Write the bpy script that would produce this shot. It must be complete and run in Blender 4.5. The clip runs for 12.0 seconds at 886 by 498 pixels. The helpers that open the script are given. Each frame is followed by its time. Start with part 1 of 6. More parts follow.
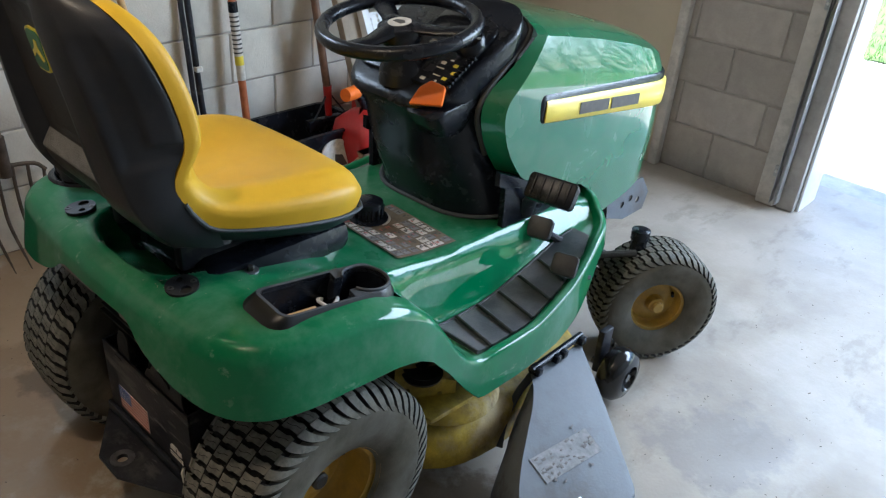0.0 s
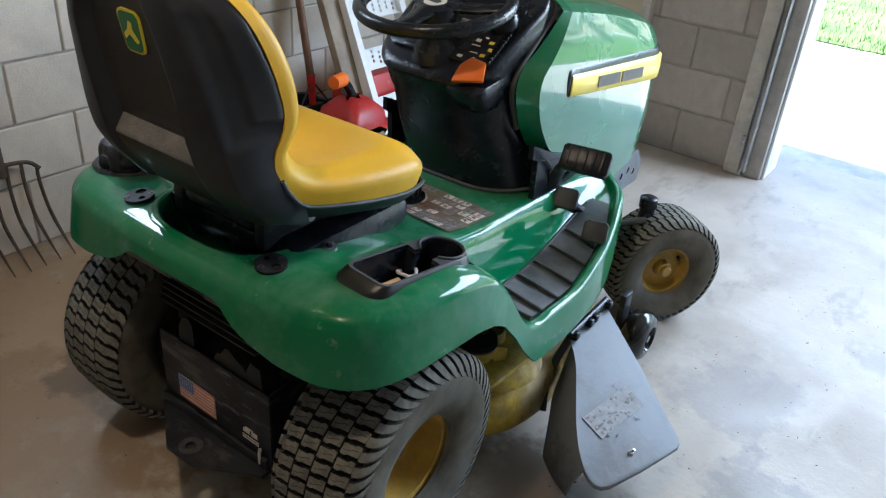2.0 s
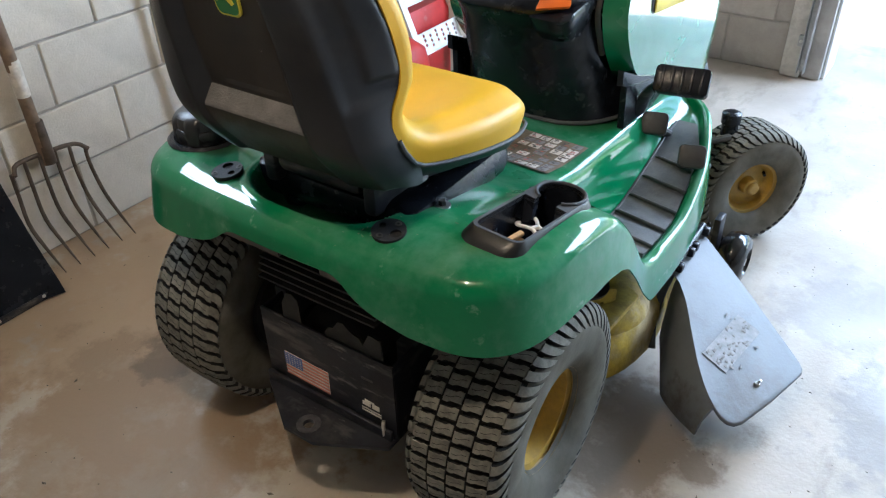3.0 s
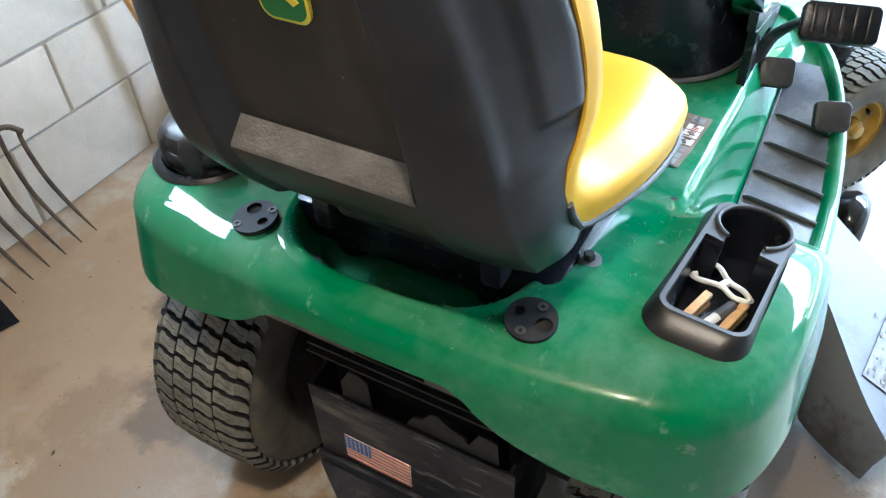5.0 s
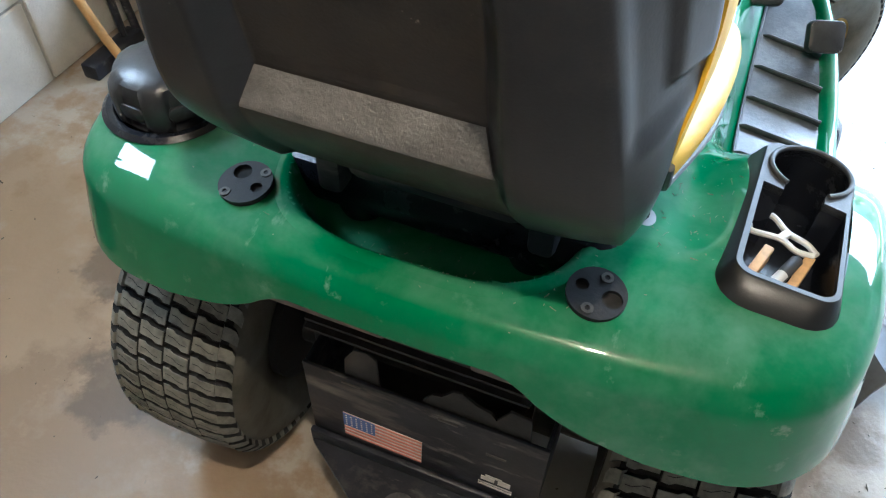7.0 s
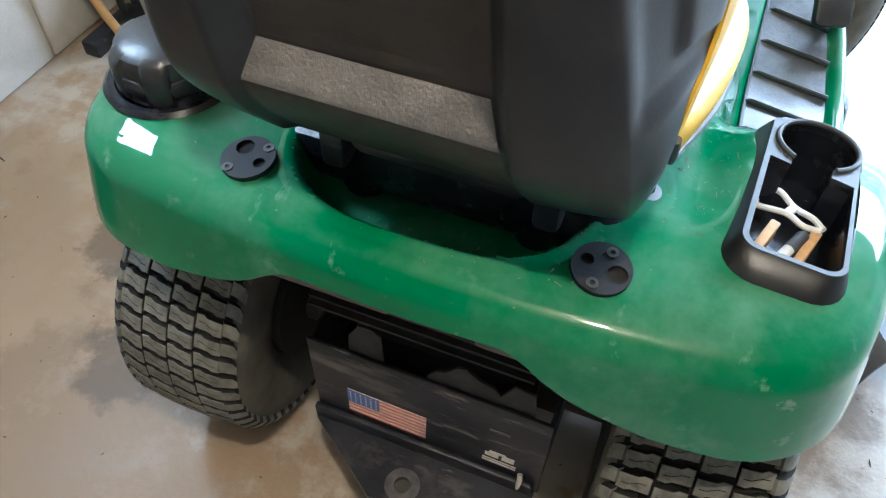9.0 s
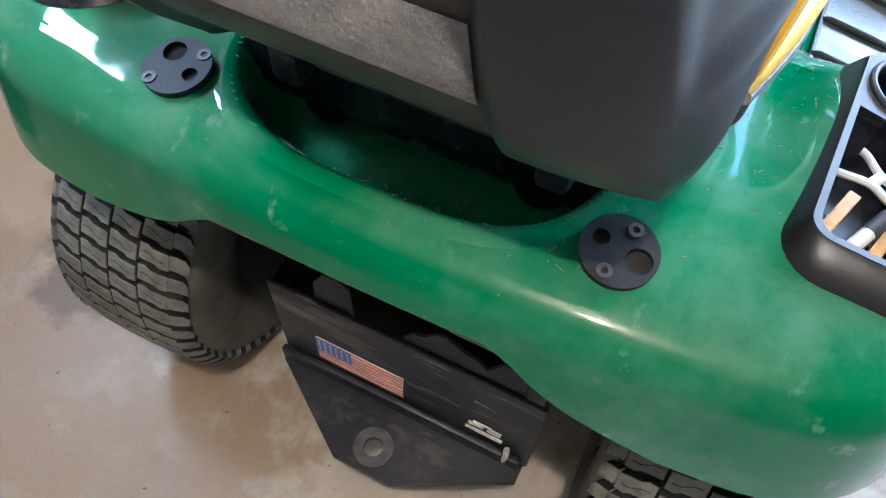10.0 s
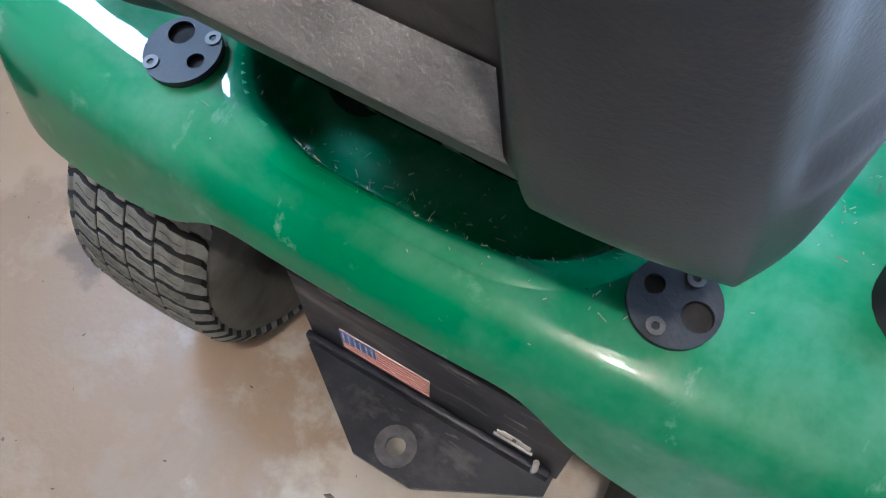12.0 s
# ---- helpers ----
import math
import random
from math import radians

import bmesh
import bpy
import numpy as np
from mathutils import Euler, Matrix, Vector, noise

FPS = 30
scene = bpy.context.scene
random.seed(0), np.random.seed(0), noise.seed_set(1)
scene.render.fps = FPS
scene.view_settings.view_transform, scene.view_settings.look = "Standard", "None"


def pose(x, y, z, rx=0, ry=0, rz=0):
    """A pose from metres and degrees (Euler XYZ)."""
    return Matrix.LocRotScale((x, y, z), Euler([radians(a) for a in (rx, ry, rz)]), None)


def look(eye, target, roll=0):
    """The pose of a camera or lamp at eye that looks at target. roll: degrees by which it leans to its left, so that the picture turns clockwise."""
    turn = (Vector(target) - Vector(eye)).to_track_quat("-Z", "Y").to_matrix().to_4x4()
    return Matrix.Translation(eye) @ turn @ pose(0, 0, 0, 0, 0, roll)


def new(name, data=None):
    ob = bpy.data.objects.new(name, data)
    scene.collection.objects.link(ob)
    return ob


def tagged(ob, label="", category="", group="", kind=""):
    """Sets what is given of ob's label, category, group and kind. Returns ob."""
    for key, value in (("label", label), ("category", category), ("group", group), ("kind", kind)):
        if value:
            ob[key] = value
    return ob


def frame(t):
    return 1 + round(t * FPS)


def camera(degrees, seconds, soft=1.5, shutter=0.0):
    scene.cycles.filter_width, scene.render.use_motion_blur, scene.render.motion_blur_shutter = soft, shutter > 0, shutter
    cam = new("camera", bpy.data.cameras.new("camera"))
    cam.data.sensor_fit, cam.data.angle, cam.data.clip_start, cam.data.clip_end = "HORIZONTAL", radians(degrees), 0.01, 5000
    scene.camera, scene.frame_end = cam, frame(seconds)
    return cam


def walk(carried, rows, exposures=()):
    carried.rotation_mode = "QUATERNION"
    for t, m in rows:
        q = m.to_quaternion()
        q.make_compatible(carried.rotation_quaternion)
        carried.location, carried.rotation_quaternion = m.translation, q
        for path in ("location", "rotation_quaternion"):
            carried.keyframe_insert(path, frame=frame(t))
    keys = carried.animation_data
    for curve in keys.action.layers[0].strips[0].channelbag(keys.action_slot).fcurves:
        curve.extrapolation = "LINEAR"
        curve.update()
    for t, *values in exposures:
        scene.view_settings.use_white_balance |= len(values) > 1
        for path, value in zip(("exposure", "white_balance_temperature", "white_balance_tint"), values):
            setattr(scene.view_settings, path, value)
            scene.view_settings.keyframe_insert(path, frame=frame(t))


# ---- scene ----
cam = camera(59.2, 12.0, soft=1.2)
PATH = [
    (0, (1.293, -0.708, 1.481), (0.158, 0.605, 0.487), 4.7),
    (0.5, (1.257, -0.856, 1.475), (0.121, 0.464, 0.492), 4.7),
    (1, (1.206, -0.997, 1.468), (0.135, 0.38, 0.49), 5.0),
    (1.5, (1.171, -1.029, 1.456), (0.164, 0.399, 0.483), 5.3),
    (2, (1.118, -0.945, 1.444), (0.137, 0.486, 0.45), 4.7),
    (2.5, (1.051, -0.891, 1.439), (0.067, 0.464, 0.345), 2.6),
    (3, (0.896, -0.974, 1.417), (-0.056, 0.367, 0.278), -1.7),
    (3.2, (0.827, -1.016, 1.408), (-0.105, 0.326, 0.255), -3.5),
    (4.8, (0.45, -0.704, 1.353), (-0.332, 0.556, 0.011), -2.4),
    (5, (0.405, -0.677, 1.349), (-0.349, 0.581, -0.011), -2.9),
    (5.5, (0.257, -0.65, 1.326), (-0.294, 0.66, -0.082), 0.0),
    (6, (0.204, -0.627, 1.304), (-0.306, 0.636, -0.16), 0.5),
    (6.5, (0.213, -0.619, 1.297), (-0.264, 0.627, -0.193), 1.4),
    (7, (0.212, -0.622, 1.295), (-0.25, 0.606, -0.215), 1.8),
    (9, (0.211, -0.623, 1.289), (-0.242, 0.565, -0.255), 1.5),
    (9.5, (0.196, -0.591, 1.26), (-0.228, 0.54, -0.335), 1.8),
    (10, (0.192, -0.458, 1.183), (-0.228, 0.49, -0.528), 3.0),
    (10.5, (0.204, -0.389, 1.137), (-0.221, 0.429, -0.638), 2.9),
    (11, (0.212, -0.376, 1.126), (-0.22, 0.408, -0.663), 2.3),
    (11.5, (0.198, -0.364, 1.134), (-0.25, 0.396, -0.661), 0.6),
    (12, (0.163, -0.366, 1.147), (-0.305, 0.399, -0.641), -0.5),
]
walk(cam, [(t, look(eye, target, roll)) for t, eye, target, roll in PATH], exposures=[(0.0, 3.6, 5700, 7), (1.0, 3.75, 5650, 7), (1.5, 3.6, 5650, 7), (2.5, 3.88, 5750, 8), (3.1, 4.25, 5600, 7), (5.0, 4.95, 5350, 5), (6.5, 4.82, 5350, 4), (7.2, 4.77, 5300, 4), (9.0, 4.96, 5200, 4), (9.6, 5.02, 5150, 5), (10.3, 5.06, 4950, 12), (11.6, 5.15, 4800, 15), (12.0, 5.22, 4800, 10)])

# ---- world, sun, lamps ----
SKY, SUN, BULB = 0.085, 2.2, 1.6
world = bpy.data.worlds.new("sky")
scene.world = world
world.use_nodes = True
wn = world.node_tree.nodes
sky = wn.new("ShaderNodeTexSky")
sky.sky_type = "NISHITA"
sky.sun_disc = False
sky.sun_elevation, sky.sun_rotation = radians(58), radians(95)
wn["Background"].inputs[1].default_value = SKY
world.node_tree.links.new(sky.outputs[0], wn["Background"].inputs[0])

sun_data = bpy.data.lights.new("sun", "SUN")
sun_data.energy, sun_data.angle, sun_data.color = SUN, radians(0.5), (1.0, 0.95, 0.86)
sun_lamp = new("sun", sun_data)
sun_lamp.matrix_world = look((6.0, 2.4, 10.0), (0.0, 2.9, 0.0))

bulb_data = bpy.data.lights.new("bulb", "POINT")
bulb_data.energy, bulb_data.color, bulb_data.shadow_soft_size = BULB, (1.0, 0.74, 0.48), 0.022
bulb_lamp = new("bulb_light", bulb_data)
bulb_lamp.location = (0.28, -0.66, 2.34)

# the sky's light in the side window's opening
pane_data = bpy.data.lights.new("window_sky", "AREA")
pane_data.shape, pane_data.size, pane_data.size_y = "RECTANGLE", 0.38, 0.48
pane_data.energy, pane_data.color = 1.15, (0.80, 0.90, 1.0)
pane_lamp = new("window_sky", pane_data)
pane_lamp.matrix_world = look((-1.40, 0.145, 1.84), (0.0, 0.145, 1.64))


# the sky's light in the wide doorway
door_data = bpy.data.lights.new("doorway_sky", "AREA")
door_data.shape, door_data.size, door_data.size_y = "RECTANGLE", 2.5, 0.9
door_data.energy, door_data.color = 10.0, (0.84, 0.92, 1.0)
door_lamp = new("doorway_sky", door_data)
door_lamp.matrix_world = look((1.75, 2.80, 1.68), (1.75, 0.0, 1.0))


# ---- materials ----
def mat(name, color, rough=0.5, metal=0.0, var=0.12, scale=9.0, bump=0.0, bscale=60.0, dirt=None, coat=0.0, rvar=0.1, spec=0.5, random_tint=0.0, haze=False):
    """Principled paint or stuff: tone varies at two scales, fine relief, and an optional dirt colour with its amount and size."""
    m = bpy.data.materials.new(name)
    m.use_nodes = True
    nt = m.node_tree
    n, l = nt.nodes, nt.links
    b = n["Principled BSDF"]
    b.inputs["Metallic"].default_value = metal
    b.inputs["Coat Weight"].default_value = coat
    b.inputs["Coat Roughness"].default_value = 0.035
    b.inputs["Specular IOR Level"].default_value = spec
    tc = n.new("ShaderNodeTexCoord")
    big, fine = n.new("ShaderNodeTexNoise"), n.new("ShaderNodeTexNoise")
    for t, sc, de in ((big, scale, 5.0), (fine, bscale, 4.0)):
        t.inputs["Scale"].default_value, t.inputs["Detail"].default_value, t.inputs["Roughness"].default_value = sc, de, 0.62
        l.new(tc.outputs["Object"], t.inputs["Vector"])
    tone = n.new("ShaderNodeMix")
    tone.data_type = "RGBA"
    dark = [c * (1 - var) for c in color]
    light = [min(1.0, c * (1 + var) + 0.02 * var) for c in color]
    tone.inputs[6].default_value, tone.inputs[7].default_value = (*dark, 1), (*light, 1)
    ramp = n.new("ShaderNodeMapRange")
    ramp.inputs[1].default_value, ramp.inputs[2].default_value = 0.32, 0.68
    l.new(big.outputs[0], ramp.inputs[0])
    add = n.new("ShaderNodeMath")
    add.operation = "MULTIPLY_ADD"
    add.inputs[1].default_value, add.inputs[2].default_value = 0.45, -0.22
    l.new(fine.outputs[0], add.inputs[0])
    both = n.new("ShaderNodeMath")
    both.operation, both.use_clamp = "ADD", True
    l.new(ramp.outputs[0], both.inputs[0])
    l.new(add.outputs[0], both.inputs[1])
    l.new(both.outputs[0], tone.inputs[0])
    last = tone.outputs[2]
    rough_out = None
    if random_tint:
        info = n.new("ShaderNodeObjectInfo")
        hsv = n.new("ShaderNodeHueSaturation")
        mr = n.new("ShaderNodeMapRange")
        mr.inputs[3].default_value, mr.inputs[4].default_value = 1 - random_tint, 1 + random_tint
        l.new(info.outputs["Random"], mr.inputs[0])
        l.new(mr.outputs[0], hsv.inputs["Value"])
        l.new(last, hsv.inputs["Color"])
        last = hsv.outputs[0]
    rr = n.new("ShaderNodeMapRange")
    rr.inputs[3].default_value, rr.inputs[4].default_value = max(0.02, rough - rvar), min(1.0, rough + rvar)
    l.new(big.outputs[0], rr.inputs[0])
    rough_out = rr.outputs[0]
    if dirt:
        dcol, amount, dscale = dirt
        dn = n.new("ShaderNodeTexNoise")
        dn.inputs["Scale"].default_value, dn.inputs["Detail"].default_value, dn.inputs["Roughness"].default_value = dscale, 8.0, 0.7
        l.new(tc.outputs["Object"], dn.inputs["Vector"])
        dr = n.new("ShaderNodeMapRange")
        dr.inputs[1].default_value, dr.inputs[2].default_value = 0.62 - 0.35 * amount, 0.85 - 0.25 * amount
        dr.inputs[4].default_value = min(1.0, 0.35 + amount * 0.6)
        if haze:
            dn.inputs["Detail"].default_value, dn.inputs["Roughness"].default_value = 4.0, 0.5
            dn.inputs["Distortion"].default_value = 0.8
            dr.inputs[1].default_value, dr.inputs[2].default_value, dr.inputs[4].default_value = 0.38, 0.80, amount
        l.new(dn.outputs[0], dr.inputs[0])
        dm = n.new("ShaderNodeMix")
        dm.data_type = "RGBA"
        dm.inputs[7].default_value = (*dcol, 1)
        l.new(dr.outputs[0], dm.inputs[0])
        l.new(last, dm.inputs[6])
        last = dm.outputs[2]
        rm = n.new("ShaderNodeMix")
        rm.inputs[3].default_value = 0.8
        l.new(dr.outputs[0], rm.inputs[0])
        l.new(rough_out, rm.inputs[2])
        rough_out = rm.outputs[0]
        if coat:
            cm = n.new("ShaderNodeMath")
            cm.operation, cm.use_clamp = "MULTIPLY_ADD", True
            cm.inputs[1].default_value, cm.inputs[2].default_value = -0.7 * coat, coat
            l.new(dr.outputs[0], cm.inputs[0])
            l.new(cm.outputs[0], b.inputs["Coat Weight"])
    l.new(last, b.inputs["Base Color"])
    l.new(rough_out, b.inputs["Roughness"])
    if bump:
        bp = n.new("ShaderNodeBump")
        bp.inputs["Strength"].default_value, bp.inputs["Distance"].default_value = bump, 0.004
        l.new(fine.outputs[0], bp.inputs["Height"])
        l.new(bp.outputs[0], b.inputs["Normal"])
    return m


DUST = (0.36, 0.33, 0.27)
M_GREEN = mat("green_paint", (0.002, 0.135, 0.046), 0.30, var=0.14, scale=5, bump=0.02, bscale=120, dirt=((0.07, 0.22, 0.14), 0.18, 4.0), coat=0.8, spec=0.03, haze=True)
M_GREEN_HOOD = mat("green_hood_plastic", (0.006, 0.140, 0.056), 0.20, var=0.06, scale=4, bscale=150, dirt=((0.16, 0.27, 0.18), 0.2, 8.0), spec=0.3, haze=True, coat=0.8)
M_YELLOW = mat("yellow_vinyl", (0.60, 0.345, 0.012), 0.48, var=0.08, scale=7, bump=0.05, bscale=260, spec=0.35)
M_YSTRIPE = mat("yellow_stripe_plastic", (0.80, 0.62, 0.08), 0.35, var=0.05, scale=12)
M_YDECK = mat("yellow_deck_paint", (0.52, 0.36, 0.03), 0.6, var=0.35, scale=11, bump=0.4, bscale=70, dirt=((0.085, 0.05, 0.022), 0.8, 7.0))
M_YRIM = mat("yellow_rim_paint", (0.40, 0.24, 0.028), 0.42, var=0.2, scale=18, bump=0.08, bscale=110, dirt=((0.22, 0.15, 0.06), 0.55, 22.0))
M_SHELL = mat("charcoal_seat_plastic", (0.0150, 0.0160, 0.0195), 0.37, var=0.25, scale=6, bump=0.08, bscale=420, dirt=((0.050, 0.042, 0.036), 0.16, 14.0), rvar=0.06, spec=0.28)
M_PANEL = mat("dusty_brown_black_plastic", (0.0165, 0.0135, 0.0115), 0.46, var=0.4, scale=9, bump=0.12, bscale=300, dirt=((0.055, 0.042, 0.030), 0.35, 20.0), spec=0.4)
# paler than dust alone: light falling on the ledge is painted in
M_LEDGE = mat("dusty_lit_seat_ledge", (0.155, 0.145, 0.136), 0.48, var=0.3, scale=24, bump=0.6, bscale=260, dirt=((0.055, 0.045, 0.036), 0.3, 30.0), spec=0.5)
M_BLACK = mat("black_plastic", (0.006, 0.0075, 0.012), 0.25, var=0.25, scale=10, bump=0.12, bscale=300, dirt=((0.10, 0.09, 0.075), 0.10, 18.0), spec=0.28)
M_CAP = mat("worn_black_cap_plastic", (0.016, 0.017, 0.020), 0.34, var=0.3, scale=25, bump=0.1, bscale=300, dirt=((0.10, 0.10, 0.105), 0.18, 30.0), spec=0.5)
M_BLACKSTEEL = mat("black_painted_steel", (0.015, 0.016, 0.022), 0.42, var=0.3, scale=12, bump=0.12, bscale=90, dirt=((0.13, 0.115, 0.10), 0.24, 16.0), spec=0.3)
M_DARK = mat("dark_greasy_metal", (0.016, 0.015, 0.014), 0.6, var=0.4, scale=14, bump=0.3, bscale=60, dirt=((0.07, 0.055, 0.04), 0.4, 12.0))
M_RUBBER = mat("tyre_rubber", (0.075, 0.067, 0.048), 0.75, var=0.3, scale=16, bump=0.15, bscale=160, dirt=((0.20, 0.185, 0.16), 0.6, 9.0), spec=0.3, haze=True)
# free of dust, with the shade between the lugs put into the colour
M_TREADBASE = mat("clean_shade_dark_rubber", (0.020, 0.019, 0.018), 0.8, var=0.3, scale=30, spec=0.2)
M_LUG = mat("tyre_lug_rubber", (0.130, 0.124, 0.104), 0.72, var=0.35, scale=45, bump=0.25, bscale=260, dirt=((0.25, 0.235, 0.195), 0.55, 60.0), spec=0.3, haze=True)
M_MAT = mat("rubber_foot_mat", (0.060, 0.062, 0.068), 0.36, var=0.3, scale=10, bump=0.12, bscale=160, dirt=((0.15, 0.145, 0.14), 0.45, 10.0))
M_PLUG = mat("grey_black_plug_plastic", (0.011, 0.012, 0.014), 0.5, var=0.25, scale=30, bump=0.1, bscale=300, dirt=((0.07, 0.07, 0.065), 0.10, 25.0), spec=0.28)
M_TRAY = mat("dark_tray_plastic", (0.009, 0.0095, 0.011), 0.36, var=0.15, scale=12, bump=0.06, bscale=400, spec=0.45)
M_RIB = mat("worn_black_rubber", (0.022, 0.022, 0.024), 0.5, var=0.3, scale=30, bump=0.1, bscale=200, dirt=((0.12, 0.115, 0.11), 0.3, 20.0))
M_CHUTE = mat("grey_chute_plastic", (0.105, 0.115, 0.13), 0.5, var=0.15, scale=6, bump=0.12, bscale=130, dirt=((0.05, 0.045, 0.04), 0.22, 7.0))
M_GREYRIM = mat("grey_plastic_trim", (0.060, 0.064, 0.072), 0.55, var=0.15, scale=14, bump=0.1, bscale=300, spec=0.3)
M_STEEL = mat("bright_steel", (0.55, 0.54, 0.52), 0.35, metal=1.0, var=0.15, scale=30)
M_LINER = mat("dusty_torn_liner", (0.016, 0.015, 0.013), 0.7, var=0.35, scale=20, bump=0.3, bscale=80, dirt=((0.05, 0.045, 0.036), 0.4, 25.0))
M_SCREW = mat("dull_screw_steel", (0.07, 0.066, 0.06), 0.5, metal=0.5, var=0.3, scale=80)
M_RUSTEEL = mat("rusty_fork_steel", (0.10, 0.075, 0.055), 0.6, metal=0.5, var=0.4, scale=22, bump=0.2, bscale=140)
M_ORANGE = mat("orange_plastic", (0.85, 0.17, 0.012), 0.4, var=0.08, scale=20)
M_RED = mat("red_plastic", (0.42, 0.018, 0.016), 0.42, var=0.15, scale=12, dirt=(DUST, 0.12, 15.0))
M_WHITE = mat("white_enamel", (0.74, 0.75, 0.76), 0.45, var=0.06, scale=14)
M_STICKER = mat("white_sticker", (0.62, 0.58, 0.52), 0.55, var=0.18, scale=40, dirt=((0.25, 0.22, 0.18), 0.35, 35.0))
M_WORNLABEL = mat("worn_grey_label", (0.21, 0.205, 0.205), 0.6, var=0.3, scale=45, dirt=((0.11, 0.105, 0.11), 0.45, 40.0))
M_LABELPRINT = mat("faded_grey_print", (0.12, 0.105, 0.095), 0.6, var=0.35, scale=50, dirt=((0.25, 0.24, 0.23), 0.3, 50.0))
M_STRED = mat("red_sticker_print", (0.42, 0.08, 0.06), 0.55, var=0.2, scale=40)
M_STPINK = mat("faded_red_print", (0.60, 0.24, 0.18), 0.55, var=0.1, scale=40)
M_STBLUE = mat("faded_blue_print", (0.09, 0.15, 0.36), 0.55, var=0.1, scale=40)
M_STDARK = mat("dark_sticker_print", (0.05, 0.045, 0.042), 0.55, var=0.2, scale=40, dirt=((0.22, 0.19, 0.15), 0.3, 30.0))
M_STTAN = mat("weathered_label_ground", (0.15, 0.115, 0.075), 0.6, var=0.35, scale=40, dirt=((0.09, 0.07, 0.05), 0.5, 30.0))
M_STGREEN = mat("emblem_green", (0.012, 0.14, 0.03), 0.35, var=0.05, scale=30)
M_STYEL = mat("emblem_yellow", (0.75, 0.62, 0.05), 0.35, var=0.05, scale=30)
M_WOODGREY = mat("weathered_wood_handle", (0.17, 0.115, 0.075), 0.65, var=0.3, scale=25, bump=0.25, bscale=120)
M_WOOD = mat("light_ash_wood", (0.55, 0.33, 0.13), 0.5, var=0.15, scale=18, bump=0.1, bscale=120)
M_BOARD = mat("grey_wood_board", (0.27, 0.22, 0.165), 0.7, var=0.25, scale=9, bump=0.3, bscale=90)
M_PEG = mat("clothespin_wood", (0.60, 0.38, 0.18), 0.6, var=0.2, scale=60, bump=0.15, bscale=300)
M_CREAM = mat("cream_painted_board", (0.50, 0.43, 0.31), 0.55, var=0.07, scale=3, bump=0.05, bscale=60)
M_TRIM = mat("dirty_white_trim", (0.50, 0.47, 0.42), 0.6, var=0.2, scale=8, bump=0.2, bscale=60, dirt=((0.18, 0.15, 0.12), 0.35, 10.0))
M_JAMB = mat("grey_door_jamb", (0.33, 0.31, 0.285), 0.6, var=0.2, scale=7, bump=0.15, bscale=60, dirt=((0.14, 0.12, 0.10), 0.3, 9.0))
M_GALV = mat("galvanised_rail", (0.42, 0.42, 0.42), 0.45, metal=0.85, var=0.2, scale=16, dirt=((0.2, 0.16, 0.12), 0.25, 14.0))
M_BLOCK = mat("painted_concrete_block", (0.56, 0.52, 0.455), 0.85, var=0.14, scale=5, bump=0.5, bscale=150, dirt=((0.42, 0.38, 0.32), 0.30, 3.0), random_tint=0.10)
M_BLOCKGREY = mat("bare_concrete_block", (0.39, 0.355, 0.315), 0.9, var=0.18, scale=5, bump=0.6, bscale=140, dirt=((0.20, 0.175, 0.15), 0.35, 4.0), random_tint=0.10)
M_MORTAR = mat("mortar", (0.33, 0.305, 0.27), 0.9, var=0.18, scale=14, bump=0.5, bscale=120)
M_PLAIN = mat("plain_wall_paint", (0.17, 0.15, 0.13), 0.85, var=0.08, scale=3)
M_EASTWALL = mat("grey_painted_wall", (0.24, 0.235, 0.225), 0.85, var=0.08, scale=3)
M_CEIL = mat("ceiling_board", (0.20, 0.17, 0.14), 0.85, var=0.08, scale=3)
M_GLOSSBLACK = mat("glossy_black", (0.012, 0.012, 0.013), 0.15, var=0.1, scale=10)
M_FLOOR = mat("worn_concrete_floor", (0.44, 0.388, 0.320), 0.44, var=0.13, scale=1.3, bump=0.22, bscale=75, dirt=((0.24, 0.205, 0.17), 0.55, 2.4), spec=0.45, rvar=0.14, haze=True)


def spots(m, color, size, low, high, strength, stretch=(1, 1, 1)):
    """Adds stains of their own shape over a material's colour."""
    n, l = m.node_tree.nodes, m.node_tree.links
    b = n["Principled BSDF"]
    was = b.inputs["Base Color"].links[0].from_socket
    tc, mp, tx, mr, mx = n.new("ShaderNodeTexCoord"), n.new("ShaderNodeMapping"), n.new("ShaderNodeTexNoise"), n.new("ShaderNodeMapRange"), n.new("ShaderNodeMix")
    mp.inputs["Scale"].default_value = stretch
    mp.inputs["Location"].default_value = (size * 0.37, 1.7, 0.4)
    tx.inputs["Scale"].default_value, tx.inputs["Detail"].default_value, tx.inputs["Roughness"].default_value = size, 6.0, 0.65
    mr.inputs[1].default_value, mr.inputs[2].default_value, mr.inputs[4].default_value = low, high, strength
    mx.data_type = "RGBA"
    mx.inputs[7].default_value = (*color, 1)
    l.new(tc.outputs["Object"], mp.inputs["Vector"])
    l.new(mp.outputs[0], tx.inputs["Vector"])
    l.new(tx.outputs[0], mr.inputs[0])
    l.new(mr.outputs[0], mx.inputs[0])
    l.new(was, mx.inputs[6])
    l.new(mx.outputs[2], b.inputs["Base Color"])


